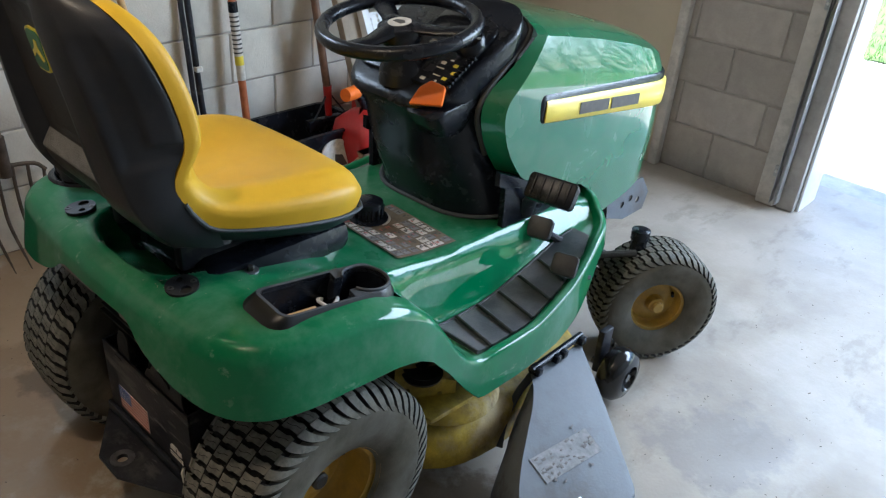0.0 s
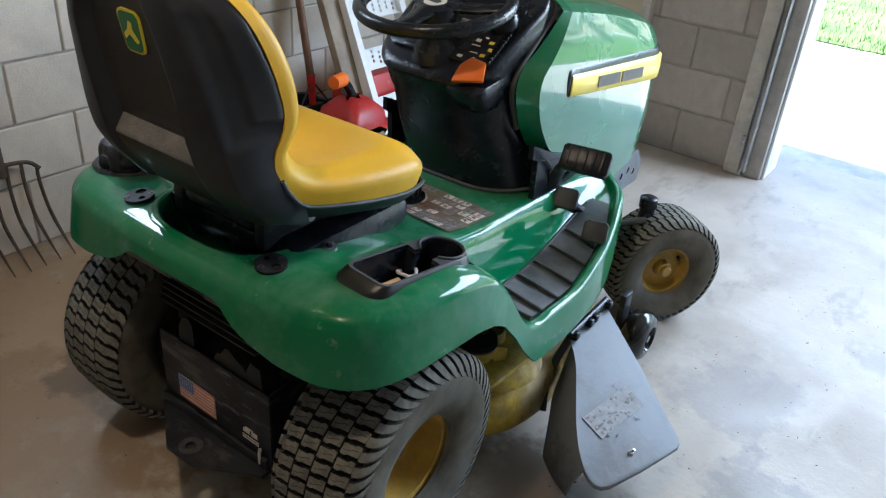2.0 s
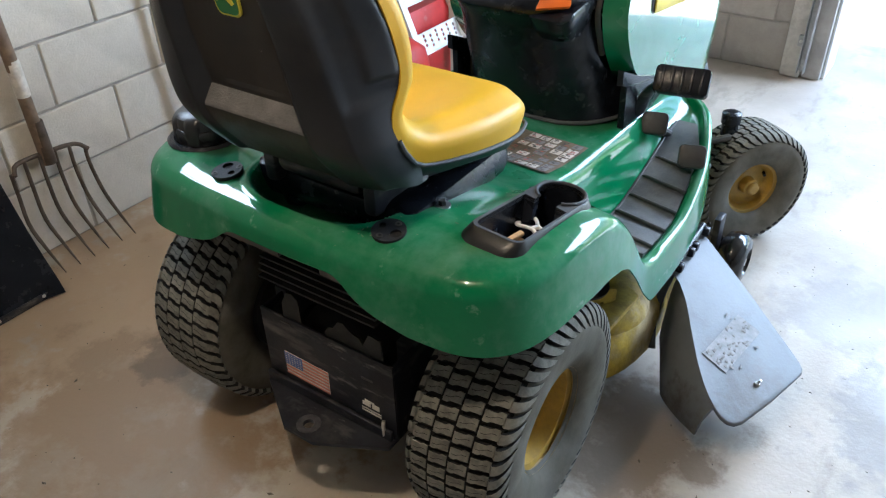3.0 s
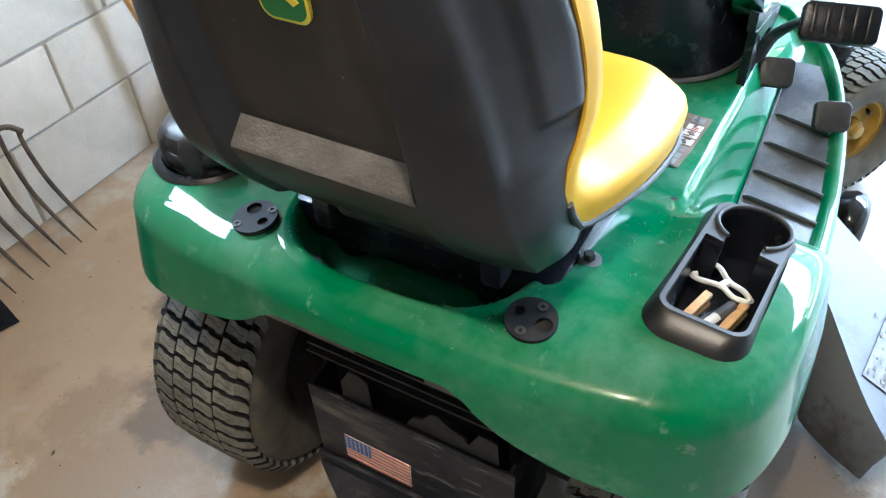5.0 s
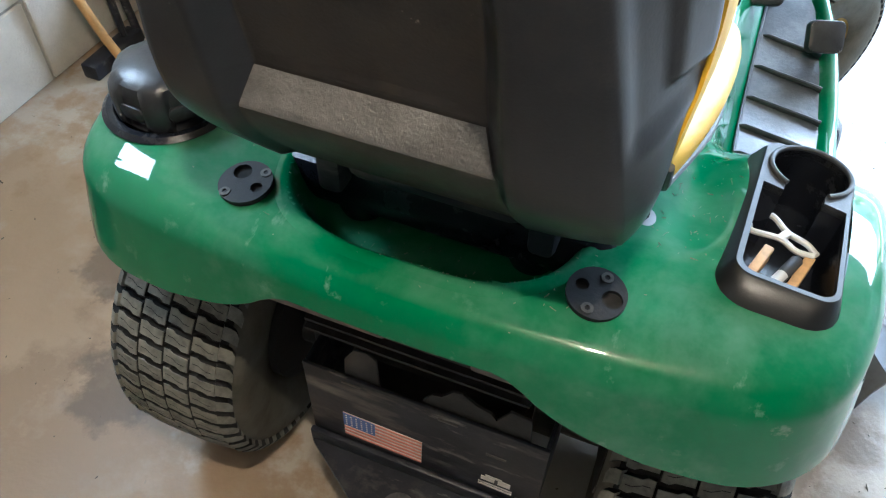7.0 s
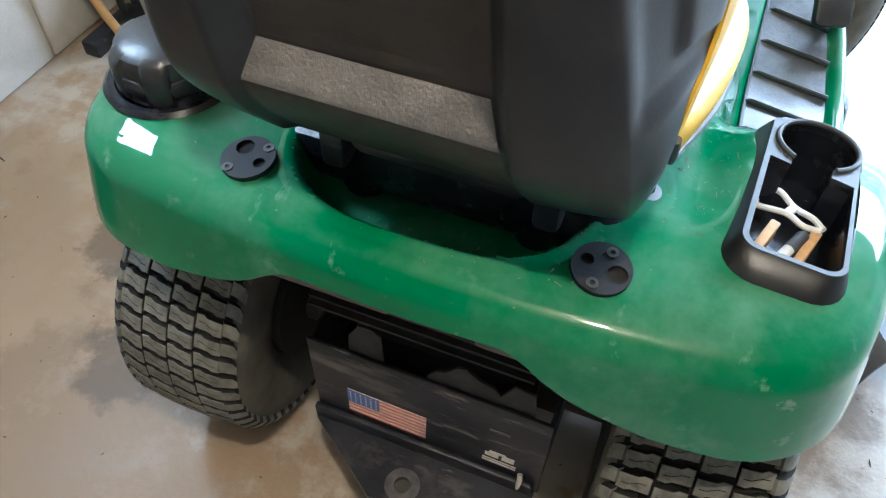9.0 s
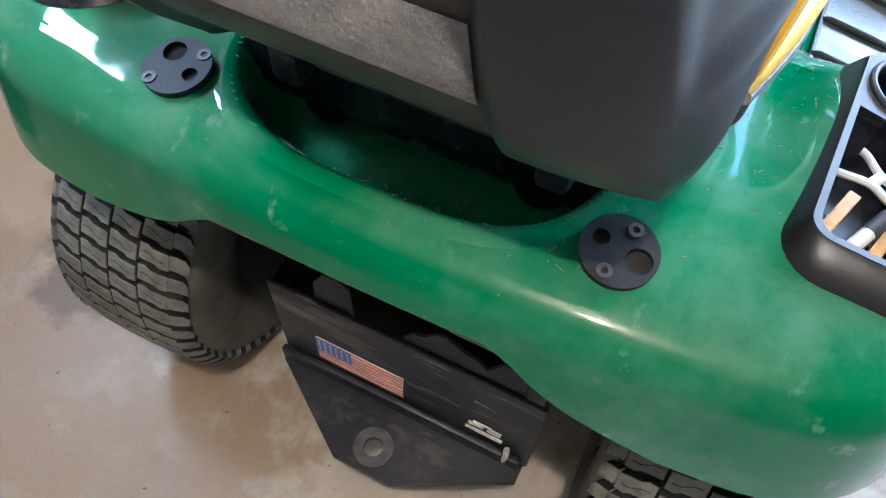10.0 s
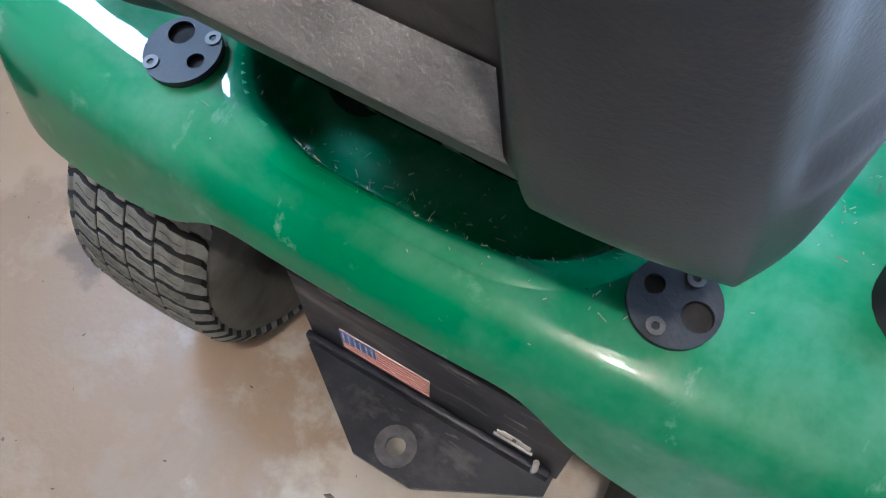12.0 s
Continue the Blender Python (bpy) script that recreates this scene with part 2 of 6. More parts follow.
spots(M_FLOOR, (0.25, 0.195, 0.14), 2.6, 0.46, 0.70, 0.42)
spots(M_FLOOR, (0.20, 0.165, 0.125), 7.0, 0.57, 0.66, 0.38, (1.0, 0.45, 1.0))
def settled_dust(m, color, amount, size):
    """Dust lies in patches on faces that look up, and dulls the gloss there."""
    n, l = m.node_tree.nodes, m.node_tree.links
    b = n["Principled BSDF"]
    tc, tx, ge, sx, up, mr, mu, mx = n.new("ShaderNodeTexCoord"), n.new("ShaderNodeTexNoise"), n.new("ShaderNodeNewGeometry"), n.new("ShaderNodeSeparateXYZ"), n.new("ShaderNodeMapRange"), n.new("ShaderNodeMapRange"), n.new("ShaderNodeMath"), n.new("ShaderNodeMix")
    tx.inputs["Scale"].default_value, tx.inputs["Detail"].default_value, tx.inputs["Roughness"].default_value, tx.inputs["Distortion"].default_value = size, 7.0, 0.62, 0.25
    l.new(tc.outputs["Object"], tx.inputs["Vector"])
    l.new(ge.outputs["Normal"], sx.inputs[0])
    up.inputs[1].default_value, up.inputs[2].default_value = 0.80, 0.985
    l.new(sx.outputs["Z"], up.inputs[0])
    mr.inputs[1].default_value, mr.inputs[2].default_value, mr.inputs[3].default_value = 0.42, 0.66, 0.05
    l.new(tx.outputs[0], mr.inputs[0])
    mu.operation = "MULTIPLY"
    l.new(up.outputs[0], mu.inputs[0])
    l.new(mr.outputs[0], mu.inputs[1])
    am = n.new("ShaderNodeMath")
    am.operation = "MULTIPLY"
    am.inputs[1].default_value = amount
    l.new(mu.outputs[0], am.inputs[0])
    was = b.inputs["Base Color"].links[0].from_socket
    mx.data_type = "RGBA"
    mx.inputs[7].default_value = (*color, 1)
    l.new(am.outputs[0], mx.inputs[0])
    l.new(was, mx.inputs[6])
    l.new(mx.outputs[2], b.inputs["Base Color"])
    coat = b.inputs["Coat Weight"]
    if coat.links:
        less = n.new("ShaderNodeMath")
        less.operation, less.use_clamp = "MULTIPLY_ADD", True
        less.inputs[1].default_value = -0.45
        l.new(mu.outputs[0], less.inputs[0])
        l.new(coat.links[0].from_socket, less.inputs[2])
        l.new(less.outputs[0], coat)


def blot(m, at, radius, color, strength):
    """Mixes one ragged patch of colour round a spot into a material, for stains and painted shade."""
    n, l = m.node_tree.nodes, m.node_tree.links
    b = n["Principled BSDF"]
    was = b.inputs["Base Color"].links[0].from_socket
    tc, tx, ds, ad, mr, mx = n.new("ShaderNodeTexCoord"), n.new("ShaderNodeTexNoise"), n.new("ShaderNodeVectorMath"), n.new("ShaderNodeMath"), n.new("ShaderNodeMapRange"), n.new("ShaderNodeMix")
    tx.inputs["Scale"].default_value, tx.inputs["Detail"].default_value, tx.inputs["Roughness"].default_value = 6.0, 7.0, 0.65
    l.new(tc.outputs["Object"], tx.inputs["Vector"])
    ds.operation = "DISTANCE"
    ds.inputs[1].default_value = (*at, 0.0)
    l.new(tc.outputs["Object"], ds.inputs[0])
    ad.operation = "MULTIPLY_ADD"
    ad.inputs[1].default_value = -3.2 * radius
    l.new(tx.outputs[0], ad.inputs[0])
    l.new(ds.outputs["Value"], ad.inputs[2])
    mr.inputs[1].default_value, mr.inputs[2].default_value = -0.95 * radius, -0.60 * radius
    mr.inputs[3].default_value, mr.inputs[4].default_value = strength, 0.0
    l.new(ad.outputs[0], mr.inputs[0])
    mx.data_type = "RGBA"
    mx.inputs[7].default_value = (*color, 1)
    l.new(mr.outputs[0], mx.inputs[0])
    l.new(was, mx.inputs[6])
    l.new(mx.outputs[2], b.inputs["Base Color"])


# the brown blot at (-0.46, -0.40) also paints shade over too much lamp light
# the last one makes the floor dark brown under the tractor's right side
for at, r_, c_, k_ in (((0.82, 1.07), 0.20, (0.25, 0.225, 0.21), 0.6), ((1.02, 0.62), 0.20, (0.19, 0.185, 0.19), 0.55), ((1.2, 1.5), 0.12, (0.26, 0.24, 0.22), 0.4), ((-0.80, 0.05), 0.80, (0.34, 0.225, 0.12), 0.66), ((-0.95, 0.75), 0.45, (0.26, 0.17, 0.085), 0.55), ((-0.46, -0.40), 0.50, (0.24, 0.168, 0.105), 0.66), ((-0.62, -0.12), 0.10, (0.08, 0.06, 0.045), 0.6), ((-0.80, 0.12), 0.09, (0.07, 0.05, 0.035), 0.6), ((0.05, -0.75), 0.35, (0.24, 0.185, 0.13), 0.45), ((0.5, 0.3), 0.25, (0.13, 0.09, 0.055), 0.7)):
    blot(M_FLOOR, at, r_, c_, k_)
spots(M_FLOOR, (0.10, 0.09, 0.08), 38.0, 0.70, 0.76, 0.7)
spots(M_FLOOR, (0.56, 0.52, 0.46), 5.5, 0.54, 0.70, 0.22)
spots(M_BLACKSTEEL, (0.22, 0.20, 0.175), 9.0, 0.55, 0.70, 0.5, (0.5, 1.0, 2.0))
spots(M_BLACKSTEEL, (0.25, 0.23, 0.21), 30.0, 0.64, 0.70, 0.5, (0.25, 1.0, 1.0))
spots(M_CHUTE, (0.055, 0.040, 0.028), 4.5, 0.52, 0.64, 0.6)
blot(M_CHUTE, (0.50, 0.46), 0.13, (0.030, 0.026, 0.023), 0.8)
blot(M_CHUTE, (0.60, 0.35), 0.12, (0.035, 0.028, 0.022), 0.8)
spots(M_YDECK, (0.42, 0.33, 0.19), 6.0, 0.50, 0.62, 0.7)
spots(M_YDECK, (0.075, 0.045, 0.02), 5.0, 0.52, 0.62, 0.75)
spots(M_BLACK, (0.10, 0.10, 0.10), 45.0, 0.70, 0.76, 0.6, (1.0, 1.0, 0.3))
spots(M_GREEN, (0.20, 0.33, 0.27), 5.0, 0.52, 0.78, 0.34)
spots(M_GREEN, (0.22, 0.34, 0.26), 16.0, 0.61, 0.70, 0.30)
spots(M_GREEN, (0.30, 0.40, 0.32), 26.0, 0.66, 0.74, 0.35, (1.0, 0.35, 1.0))
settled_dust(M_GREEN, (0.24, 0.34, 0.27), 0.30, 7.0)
spots(M_SHELL, (0.20, 0.19, 0.18), 70.0, 0.71, 0.75, 0.8)
spots(M_SHELL, (0.045, 0.037, 0.032), 7.0, 0.52, 0.70, 0.5)
spots(M_PANEL, (0.24, 0.21, 0.17), 85.0, 0.69, 0.73, 0.8)
spots(M_PANEL, (0.060, 0.043, 0.028), 6.0, 0.52, 0.68, 0.5)
M_DRIVE = mat("pale_gravel_drive", (0.42, 0.41, 0.39), 0.9, var=0.2, scale=6, bump=0.8, bscale=40)
M_GRASS = mat("lawn_grass", (0.085, 0.15, 0.03), 0.8, var=0.35, scale=3, bump=0.5, bscale=30, random_tint=0.0)
M_DEBRIS = mat("dry_clippings", (0.10, 0.085, 0.06), 0.9, var=0.4, scale=60)
M_CLEAR = bpy.data.materials.new("clear_plastic")
M_CLEAR.use_nodes = True
_b = M_CLEAR.node_tree.nodes["Principled BSDF"]
_b.inputs["Base Color"].default_value = (0.85, 0.9, 0.92, 1)
_b.inputs["Roughness"].default_value = 0.12
_b.inputs["Transmission Weight"].default_value = 0.92
_b.inputs["IOR"].default_value = 1.2
M_GLASS = bpy.data.materials.new("window_glass")
M_GLASS.use_nodes = True
_b = M_GLASS.node_tree.nodes["Principled BSDF"]
_b.inputs["Roughness"].default_value = 0.02
_b.inputs["Transmission Weight"].default_value = 1.0
_b.inputs["IOR"].default_value = 1.05
M_BULB = bpy.data.materials.new("lit_bulb")
M_BULB.use_nodes = True
_b = M_BULB.node_tree.nodes["Principled BSDF"]
_b.inputs["Emission Color"].default_value = (1.0, 0.8, 0.58, 1)
_b.inputs["Emission Strength"].default_value = 25.0


# ---- mesh tools ----
def sharp(bm, degrees=38):
    lim = radians(degrees)
    for fc in bm.faces:
        fc.smooth = True
    for e in bm.edges:
        if len(e.link_faces) == 2 and e.calc_face_angle(0) > lim:
            e.smooth = False


def finish(name, bm, material, degrees=38, fix=True):
    if fix:
        bmesh.ops.recalc_face_normals(bm, faces=bm.faces)
    sharp(bm, degrees)
    me = bpy.data.meshes.new(name)
    bm.to_mesh(me)
    bm.free()
    me.materials.append(material)
    return new(name, me)


def part(name, bm, material, parent, label="", degrees=38, fix=True):
    """One mesh under a thing or under a part."""
    ob = finish(name, bm, material, degrees, fix)
    ob.parent = parent
    if label:
        ob["label"] = label
    return ob


def thing(name, label, category, group="", at=None):
    ob = new(name)
    ob.empty_display_size = 0.1
    if at is not None:
        ob.matrix_basis = at
    return tagged(ob, label, category, group)


def solo(name, bm, material, label, category, group="", kind="", degrees=38):
    return tagged(finish(name, bm, material, degrees), label, category, group, kind)


def B():
    return bmesh.new()


def box(bm, c, s, m=None, bev=0.0, seg=2):
    r = bmesh.ops.create_cube(bm, size=1.0)
    vs = r["verts"]
    t = (m or Matrix.Identity(4)) @ Matrix.Translation(c) @ Matrix.Diagonal((*s, 1))
    for v in vs:
        v.co = t @ v.co
    if bev:
        es = list({e for v in vs for e in v.link_edges})
        bmesh.ops.bevel(bm, geom=es, offset=bev, segments=seg, affect="EDGES", profile=0.5)
    return bm


def lathe(bm, profile, m=None, seg=32, cap=True):
    """Turns a profile of (radius, height) round the z axis of m."""
    m = m or Matrix.Identity(4)
    rings = []
    for r, z in profile:
        rings.append([bm.verts.new(m @ Vector((r * math.cos(a), r * math.sin(a), z))) for a in [2 * math.pi * i / seg for i in range(seg)]])
    for a, b in zip(rings, rings[1:]):
        for i in range(seg):
            bm.faces.new((a[i], a[(i + 1) % seg], b[(i + 1) % seg], b[i]))
    if cap:
        for rg, (r, z) in ((rings[0], profile[0]), (rings[-1], profile[-1])):
            if r > 1e-4:
                bm.faces.new(rg)
    return bm


def tube(bm, pts, radius, seg=10, caps=True, flat=1.0):
    """Sweeps a round (or flattened) section along points; radius may be one number or a list."""
    pts = [Vector(p) for p in pts]
    radii = radius if isinstance(radius, (list, tuple)) else [radius] * len(pts)
    up = None
    rings = []
    for i, p in enumerate(pts):
        d = (pts[min(i + 1, len(pts) - 1)] - pts[max(i - 1, 0)]).normalized()
        if up is None:
            up = Vector((0, 0, 1)) if abs(d.z) < 0.9 else Vector((0, 1, 0))
        side = d.cross(up).normalized()
        up = side.cross(d).normalized()
        rings.append([bm.verts.new(p + radii[i] * (math.cos(a) * side + flat * math.sin(a) * up)) for a in [2 * math.pi * k / seg for k in range(seg)]])
    for a, b in zip(rings, rings[1:]):
        for k in range(seg):
            bm.faces.new((a[k], a[(k + 1) % seg], b[(k + 1) % seg], b[k]))
    if caps:
        bm.faces.new(rings[0])
        bm.faces.new(rings[-1])
    return bm


def prism(bm, poly, depth, m=None, bev=0.0):
    """A flat polygon in the xy plane of m, given thickness along its z (from 0 to depth)."""
    m = m or Matrix.Identity(4)
    lo = [bm.verts.new(m @ Vector((x, y, 0))) for x, y in poly]
    hi = [bm.verts.new(m @ Vector((x, y, depth))) for x, y in poly]
    fs = [bm.faces.new(lo[::-1]), bm.faces.new(hi)]
    for i in range(len(poly)):
        j = (i + 1) % len(poly)
        fs.append(bm.faces.new((lo[i], lo[j], hi[j], hi[i])))
    if bev:
        es = list({e for fc in fs for e in fc.edges})
        bmesh.ops.bevel(bm, geom=es, offset=bev, segments=2, affect="EDGES", profile=0.5)
    return bm


def loft(bm, rings, closed=True, caps=True):
    """Joins rings of equally many points."""
    vr = [[bm.verts.new(p) for p in r] for r in rings]
    n = len(vr[0])
    for a, b in zip(vr, vr[1:]):
        for i in range(n if closed else n - 1):
            j = (i + 1) % n
            bm.faces.new((a[i], a[j], b[j], b[i]))
    if caps:
        bm.faces.new(vr[0][::-1])
        bm.faces.new(vr[-1])
    return bm


def curve(pts, n):
    """A smooth line of n points through pts (Catmull-Rom, even in length)."""
    p = np.array(pts, float)
    p = np.vstack([2 * p[0] - p[1], p, 2 * p[-1] - p[-2]])
    out = []
    for i in range(1, len(p) - 2):
        for t in np.linspace(0, 1, 24, endpoint=False):
            a, b, c, d = p[i - 1], p[i], p[i + 1], p[i + 2]
            out.append(0.5 * (2 * b + (c - a) * t + (2 * a - 5 * b + 4 * c - d) * t ** 2 + (3 * b - a - 3 * c + d) * t ** 3))
    out.append(p[-2])
    out = np.array(out)
    s = np.concatenate([[0], np.cumsum(np.linalg.norm(np.diff(out, axis=0), axis=1))])
    q = np.linspace(0, s[-1], n)
    return np.stack([np.interp(q, s, out[:, k]) for k in range(out.shape[1])], 1)


def sstep(a, b, x):
    t = np.clip((x - a) / (b - a), 0, 1)
    return t * t * (3 - 2 * t)


def rounded(w, h, r, n=5):
    """A rounded rectangle round the origin."""
    out = []
    for cx, cy, a0 in ((w / 2 - r, h / 2 - r, 0), (-w / 2 + r, h / 2 - r, 90), (-w / 2 + r, -h / 2 + r, 180), (w / 2 - r, -h / 2 + r, 270)):
        for k in range(n + 1):
            a = radians(a0 + 90 * k / n)
            out.append((cx + r * math.cos(a), cy + r * math.sin(a)))
    return out


def axes(o, x, y):
    """A pose with its origin at o, its x along x and its y as near y as may be."""
    x = Vector(x).normalized()
    z = x.cross(Vector(y)).normalized()
    y = z.cross(x)
    return Matrix.Translation(o) @ Matrix((x, y, z)).transposed().to_4x4()


def plate_holes(bm, outer, holes, depth, m=None):
    """A flat plate in the xy plane of m with holes through it, from z 0 to depth."""
    m = m or Matrix.Identity(4)
    tmp = B()
    for loop in (outer, *holes):
        vs = [tmp.verts.new((x, y, 0)) for x, y in loop]
        for i in range(len(vs)):
            tmp.edges.new((vs[i], vs[(i + 1) % len(vs)]))
    bmesh.ops.triangle_fill(tmp, edges=tmp.edges[:], use_beauty=True)
    r = bmesh.ops.extrude_face_region(tmp, geom=tmp.faces[:])
    for v in r["geom"]:
        if isinstance(v, bmesh.types.BMVert):
            v.co.z = depth
    me = bpy.data.meshes.new("tmp")
    tmp.to_mesh(me)
    tmp.free()
    me.transform(m)
    bm.from_mesh(me)
    bpy.data.meshes.remove(me)
    return bm


def circle(cx, cy, r, n=20):
    return [(cx + r * math.cos(2 * math.pi * i / n), cy + r * math.sin(2 * math.pi * i / n)) for i in range(n)]


# ---- the large structure ----
X0, X1, Y0, Y1, H = -1.36, 3.4, -3.2, 2.72, 2.5
DOOR_L, DOOR_R, DOOR_H = 0.40, 3.05, 2.15
WIN = (-0.07, 0.36, 1.58, 2.10)

bm = B()
box(bm, ((X0 + X1) / 2, (Y0 + Y1 + 0.2) / 2, -0.06), (X1 - X0 + 0.4, Y1 - Y0 + 0.6, 0.12))
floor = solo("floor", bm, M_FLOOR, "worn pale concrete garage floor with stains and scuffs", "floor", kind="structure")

bm = B()
bmesh.ops.create_grid(bm, x_segments=60, y_segments=60, size=150)
for v in bm.verts:
    v.co.z = -0.02 + (0.01 * noise.noise(v.co * 0.05) if v.co.length > 20 else 0)
    v.co.y += 60
ground = solo("ground", bm, M_DRIVE, "pale sunlit gravel drive outside the garage", "ground", kind="structure")
bm = B()
yb = X0 - 0.004
for ya, yc, za, zc in ((Y0, WIN[0], 0, H), (WIN[1], Y1 + 0.2, 0, H), (WIN[0], WIN[1], 0, WIN[2]), (WIN[0], WIN[1], WIN[3], H)):
    box(bm, (yb - 0.09, (ya + yc) / 2, (za + zc) / 2), (0.18, yc - ya, zc - za))
wall_west = solo("wall_west", bm, M_MORTAR, "garage wall of painted concrete blocks", "wall", kind="structure")
bm = B()
yf = Y1 + 0.004
for xa, xb, za, zb in ((X0 - 0.2, DOOR_L - 0.01, 0, H), (DOOR_R, X1 + 0.2, 0, H), (DOOR_L - 0.01, DOOR_R, DOOR_H, H)):
    box(bm, ((xa + xb) / 2, yf + 0.09, (za + zb) / 2), (xb - xa, 0.18, zb - za))
wall_front = solo("wall_front", bm, M_MORTAR, "block wall with the open garage doorway", "wall", kind="structure")
bm = B()
box(bm, (X1 + 0.1, (Y0 + Y1) / 2, H / 2), (0.2, Y1 - Y0, H))
solo("wall_east", bm, M_EASTWALL, "plain garage side wall", "wall", kind="structure")
bm = B()
box(bm, ((X0 + X1) / 2, Y0 - 0.1, H / 2), (X1 - X0 + 0.4, 0.2, H))
solo("wall_rear", bm, M_PLAIN, "plain garage rear wall", "wall", kind="structure")
bm = B()
box(bm, ((X0 + X1) / 2, (Y0 + Y1 + 0.2) / 2, H + 0.06), (X1 - X0 + 0.8, Y1 - Y0 + 0.8, 0.12))
solo("ceiling", bm, M_CEIL, "plain boarded garage ceiling", "ceiling", kind="structure")

# window in the west wall
win = tagged(new("window_1"), "small daylight window in the block wall", "window", kind="structure")
win.location = (X0 - 0.1, (WIN[0] + WIN[1]) / 2, (WIN[2] + WIN[3]) / 2)
ww, wh = WIN[1] - WIN[0], WIN[3] - WIN[2]
bm = B()
for c, s in (((0, 0, wh / 2 - 0.025), (0.06, ww, 0.05)), ((0, 0, -wh / 2 + 0.025), (0.06, ww, 0.05)), ((0, ww / 2 - 0.025, 0), (0.06, 0.05, wh - 0.1)), ((0, -ww / 2 + 0.025, 0), (0.06, 0.05, wh - 0.1)), ((0, 0, 0), (0.05, 0.035, wh - 0.1))):
    box(bm, c, s, bev=0.004)
part("window_frame", bm, M_TRIM, win)
bm = B()
box(bm, (0, 0, 0), (0.004, ww - 0.1, wh - 0.1))
pane = part("pane", bm, M_GLASS, win)
pane.visible_shadow = False

# cream panel, trims and the doorway's jamb with its door track
bm = B()
box(bm, (-0.85, 2.695, 1.05), (1.02, 0.03, 2.1), bev=0.004)
tagged(finish("panel", bm, M_CREAM), "cream painted board panel on the front wall", "panel", kind="structure")
bm = B()
box(bm, (-0.315, 2.69, 1.05), (0.045, 0.05, 2.1), bev=0.005)
tagged(finish("trim", bm, M_TRIM), "chipped off-white corner trim board", "trim", kind="structure")
bm = B()
box(bm, (0.262, 2.692, 1.08), (0.085, 0.05, 2.15), bev=0.006)
tagged(finish("trim", bm, M_TRIM), "scuffed white door-frame board", "trim", kind="structure")
bm = B()
box(bm, (0.352, 2.70, 1.08), (0.075, 0.036, 2.15), bev=0.005)
tagged(finish("trim", bm, M_JAMB), "grey door-jamb board", "trim", kind="structure")
bm = B()
box(bm, (0.398, 2.82, 1.075), (0.012, 0.2, 2.15), bev=0.003)
tagged(finish("trim", bm, M_WHITE), "sunlit white door stop", "trim", kind="structure")
track = thing("door_track", "galvanised garage door track on the jamb", "door track")
bm = B()
for dx in (-0.014, 0.014):
    box(bm, (0.312 + dx, 2.642, 1.09), (0.004, 0.045, 2.1), bev=0.001)
box(bm, (0.312, 2.664, 1.09), (0.03, 0.004, 2.1))
part("rail", bm, M_GALV, track)
for z in (0.18, 0.9, 1.6):
    bm = B()
    box(bm, (0.288, 2.655, z), (0.03, 0.022, 0.05), bev=0.003)
    part("bracket", bm, M_GALV, track)
    bm = B()
    lathe(bm, [(0.007, 0), (0.007, 0.006), (0.004, 0.008)], axes((0.285, 2.644, z), (1, 0, 0), (0, 0, 1)), seg=8)
    part("bolt", bm, M_STEEL, track)

# lamp on the ceiling
lamp = thing("ceiling_light", "bare lit bulb in a white ceiling holder", "ceiling light", at=Matrix.Translation((0.28, -0.66, 2.5)))
bm = B()
lathe(bm, [(0.055, 0.0), (0.055, -0.02), (0.03, -0.045), (0.02, -0.06)], seg=20)
part("holder", bm, M_WHITE, lamp)
bm = B()
lathe(bm, [(0.013, -0.06), (0.016, -0.075), (0.03, -0.10), (0.034, -0.125), (0.028, -0.147), (0.012, -0.158), (0.0005, -0.16)], seg=20)
ob = part("bulb", bm, M_BULB, lamp)
ob.visible_shadow = False

# ---- the lawn tractor ----
tractor = thing("lawn_tractor", "green and yellow ride-on lawn tractor with dusty scuffed paint", "lawn tractor")


def table(x, xs, ys):
    return np.interp(x, xs, ys)


def soft_table(x, xs, ys, r=0.03):
    """A table with its corners rounded off over r either way."""
    return sum(np.interp(x + r * k / 4, xs, ys) for k in range(-4, 5)) / 9


# body tub: fenders, tunnel and footboards in one pressed shell
half = [(0.10, 1.165), (0.217, 1.16), (0.30, 1.115), (0.372, 1.04), (0.42, 0.92), (0.457, 0.78), (0.478, 0.6), (0.48, 0.45), (0.478, 0.33), (0.475, 0.2), (0.470, 0.05), (0.460, -0.06), (0.432, -0.138), (0.375, -0.184), (0.28, -0.203), (0.15, -0.213), (0.0, -0.217)]
line = half + [(-x, y) for x, y in half[-2::-1]]
NU = 241
OUT = curve(line, NU)


def edge_distance(x, y):
    p = np.stack([np.ravel(x), np.ravel(y)], 1)
    a, b = OUT[:-1], OUT[1:]
    ab = b - a
    t = np.clip(((p[:, None] - a) * ab).sum(2) / (ab ** 2).sum(1), 0, 1)
    d = np.linalg.norm(p[:, None] - (a + t[..., None] * ab), axis=2).min(1)
    return d.reshape(np.shape(x))


def hollow(x, y):
    """1 on the rim of the hollow under the seat, less within it."""
    return ((np.abs(x + 0.008) / 0.178) ** 3.5 + (np.abs(y - 0.05) / 0.212) ** 3.5) ** (1 / 3.5)


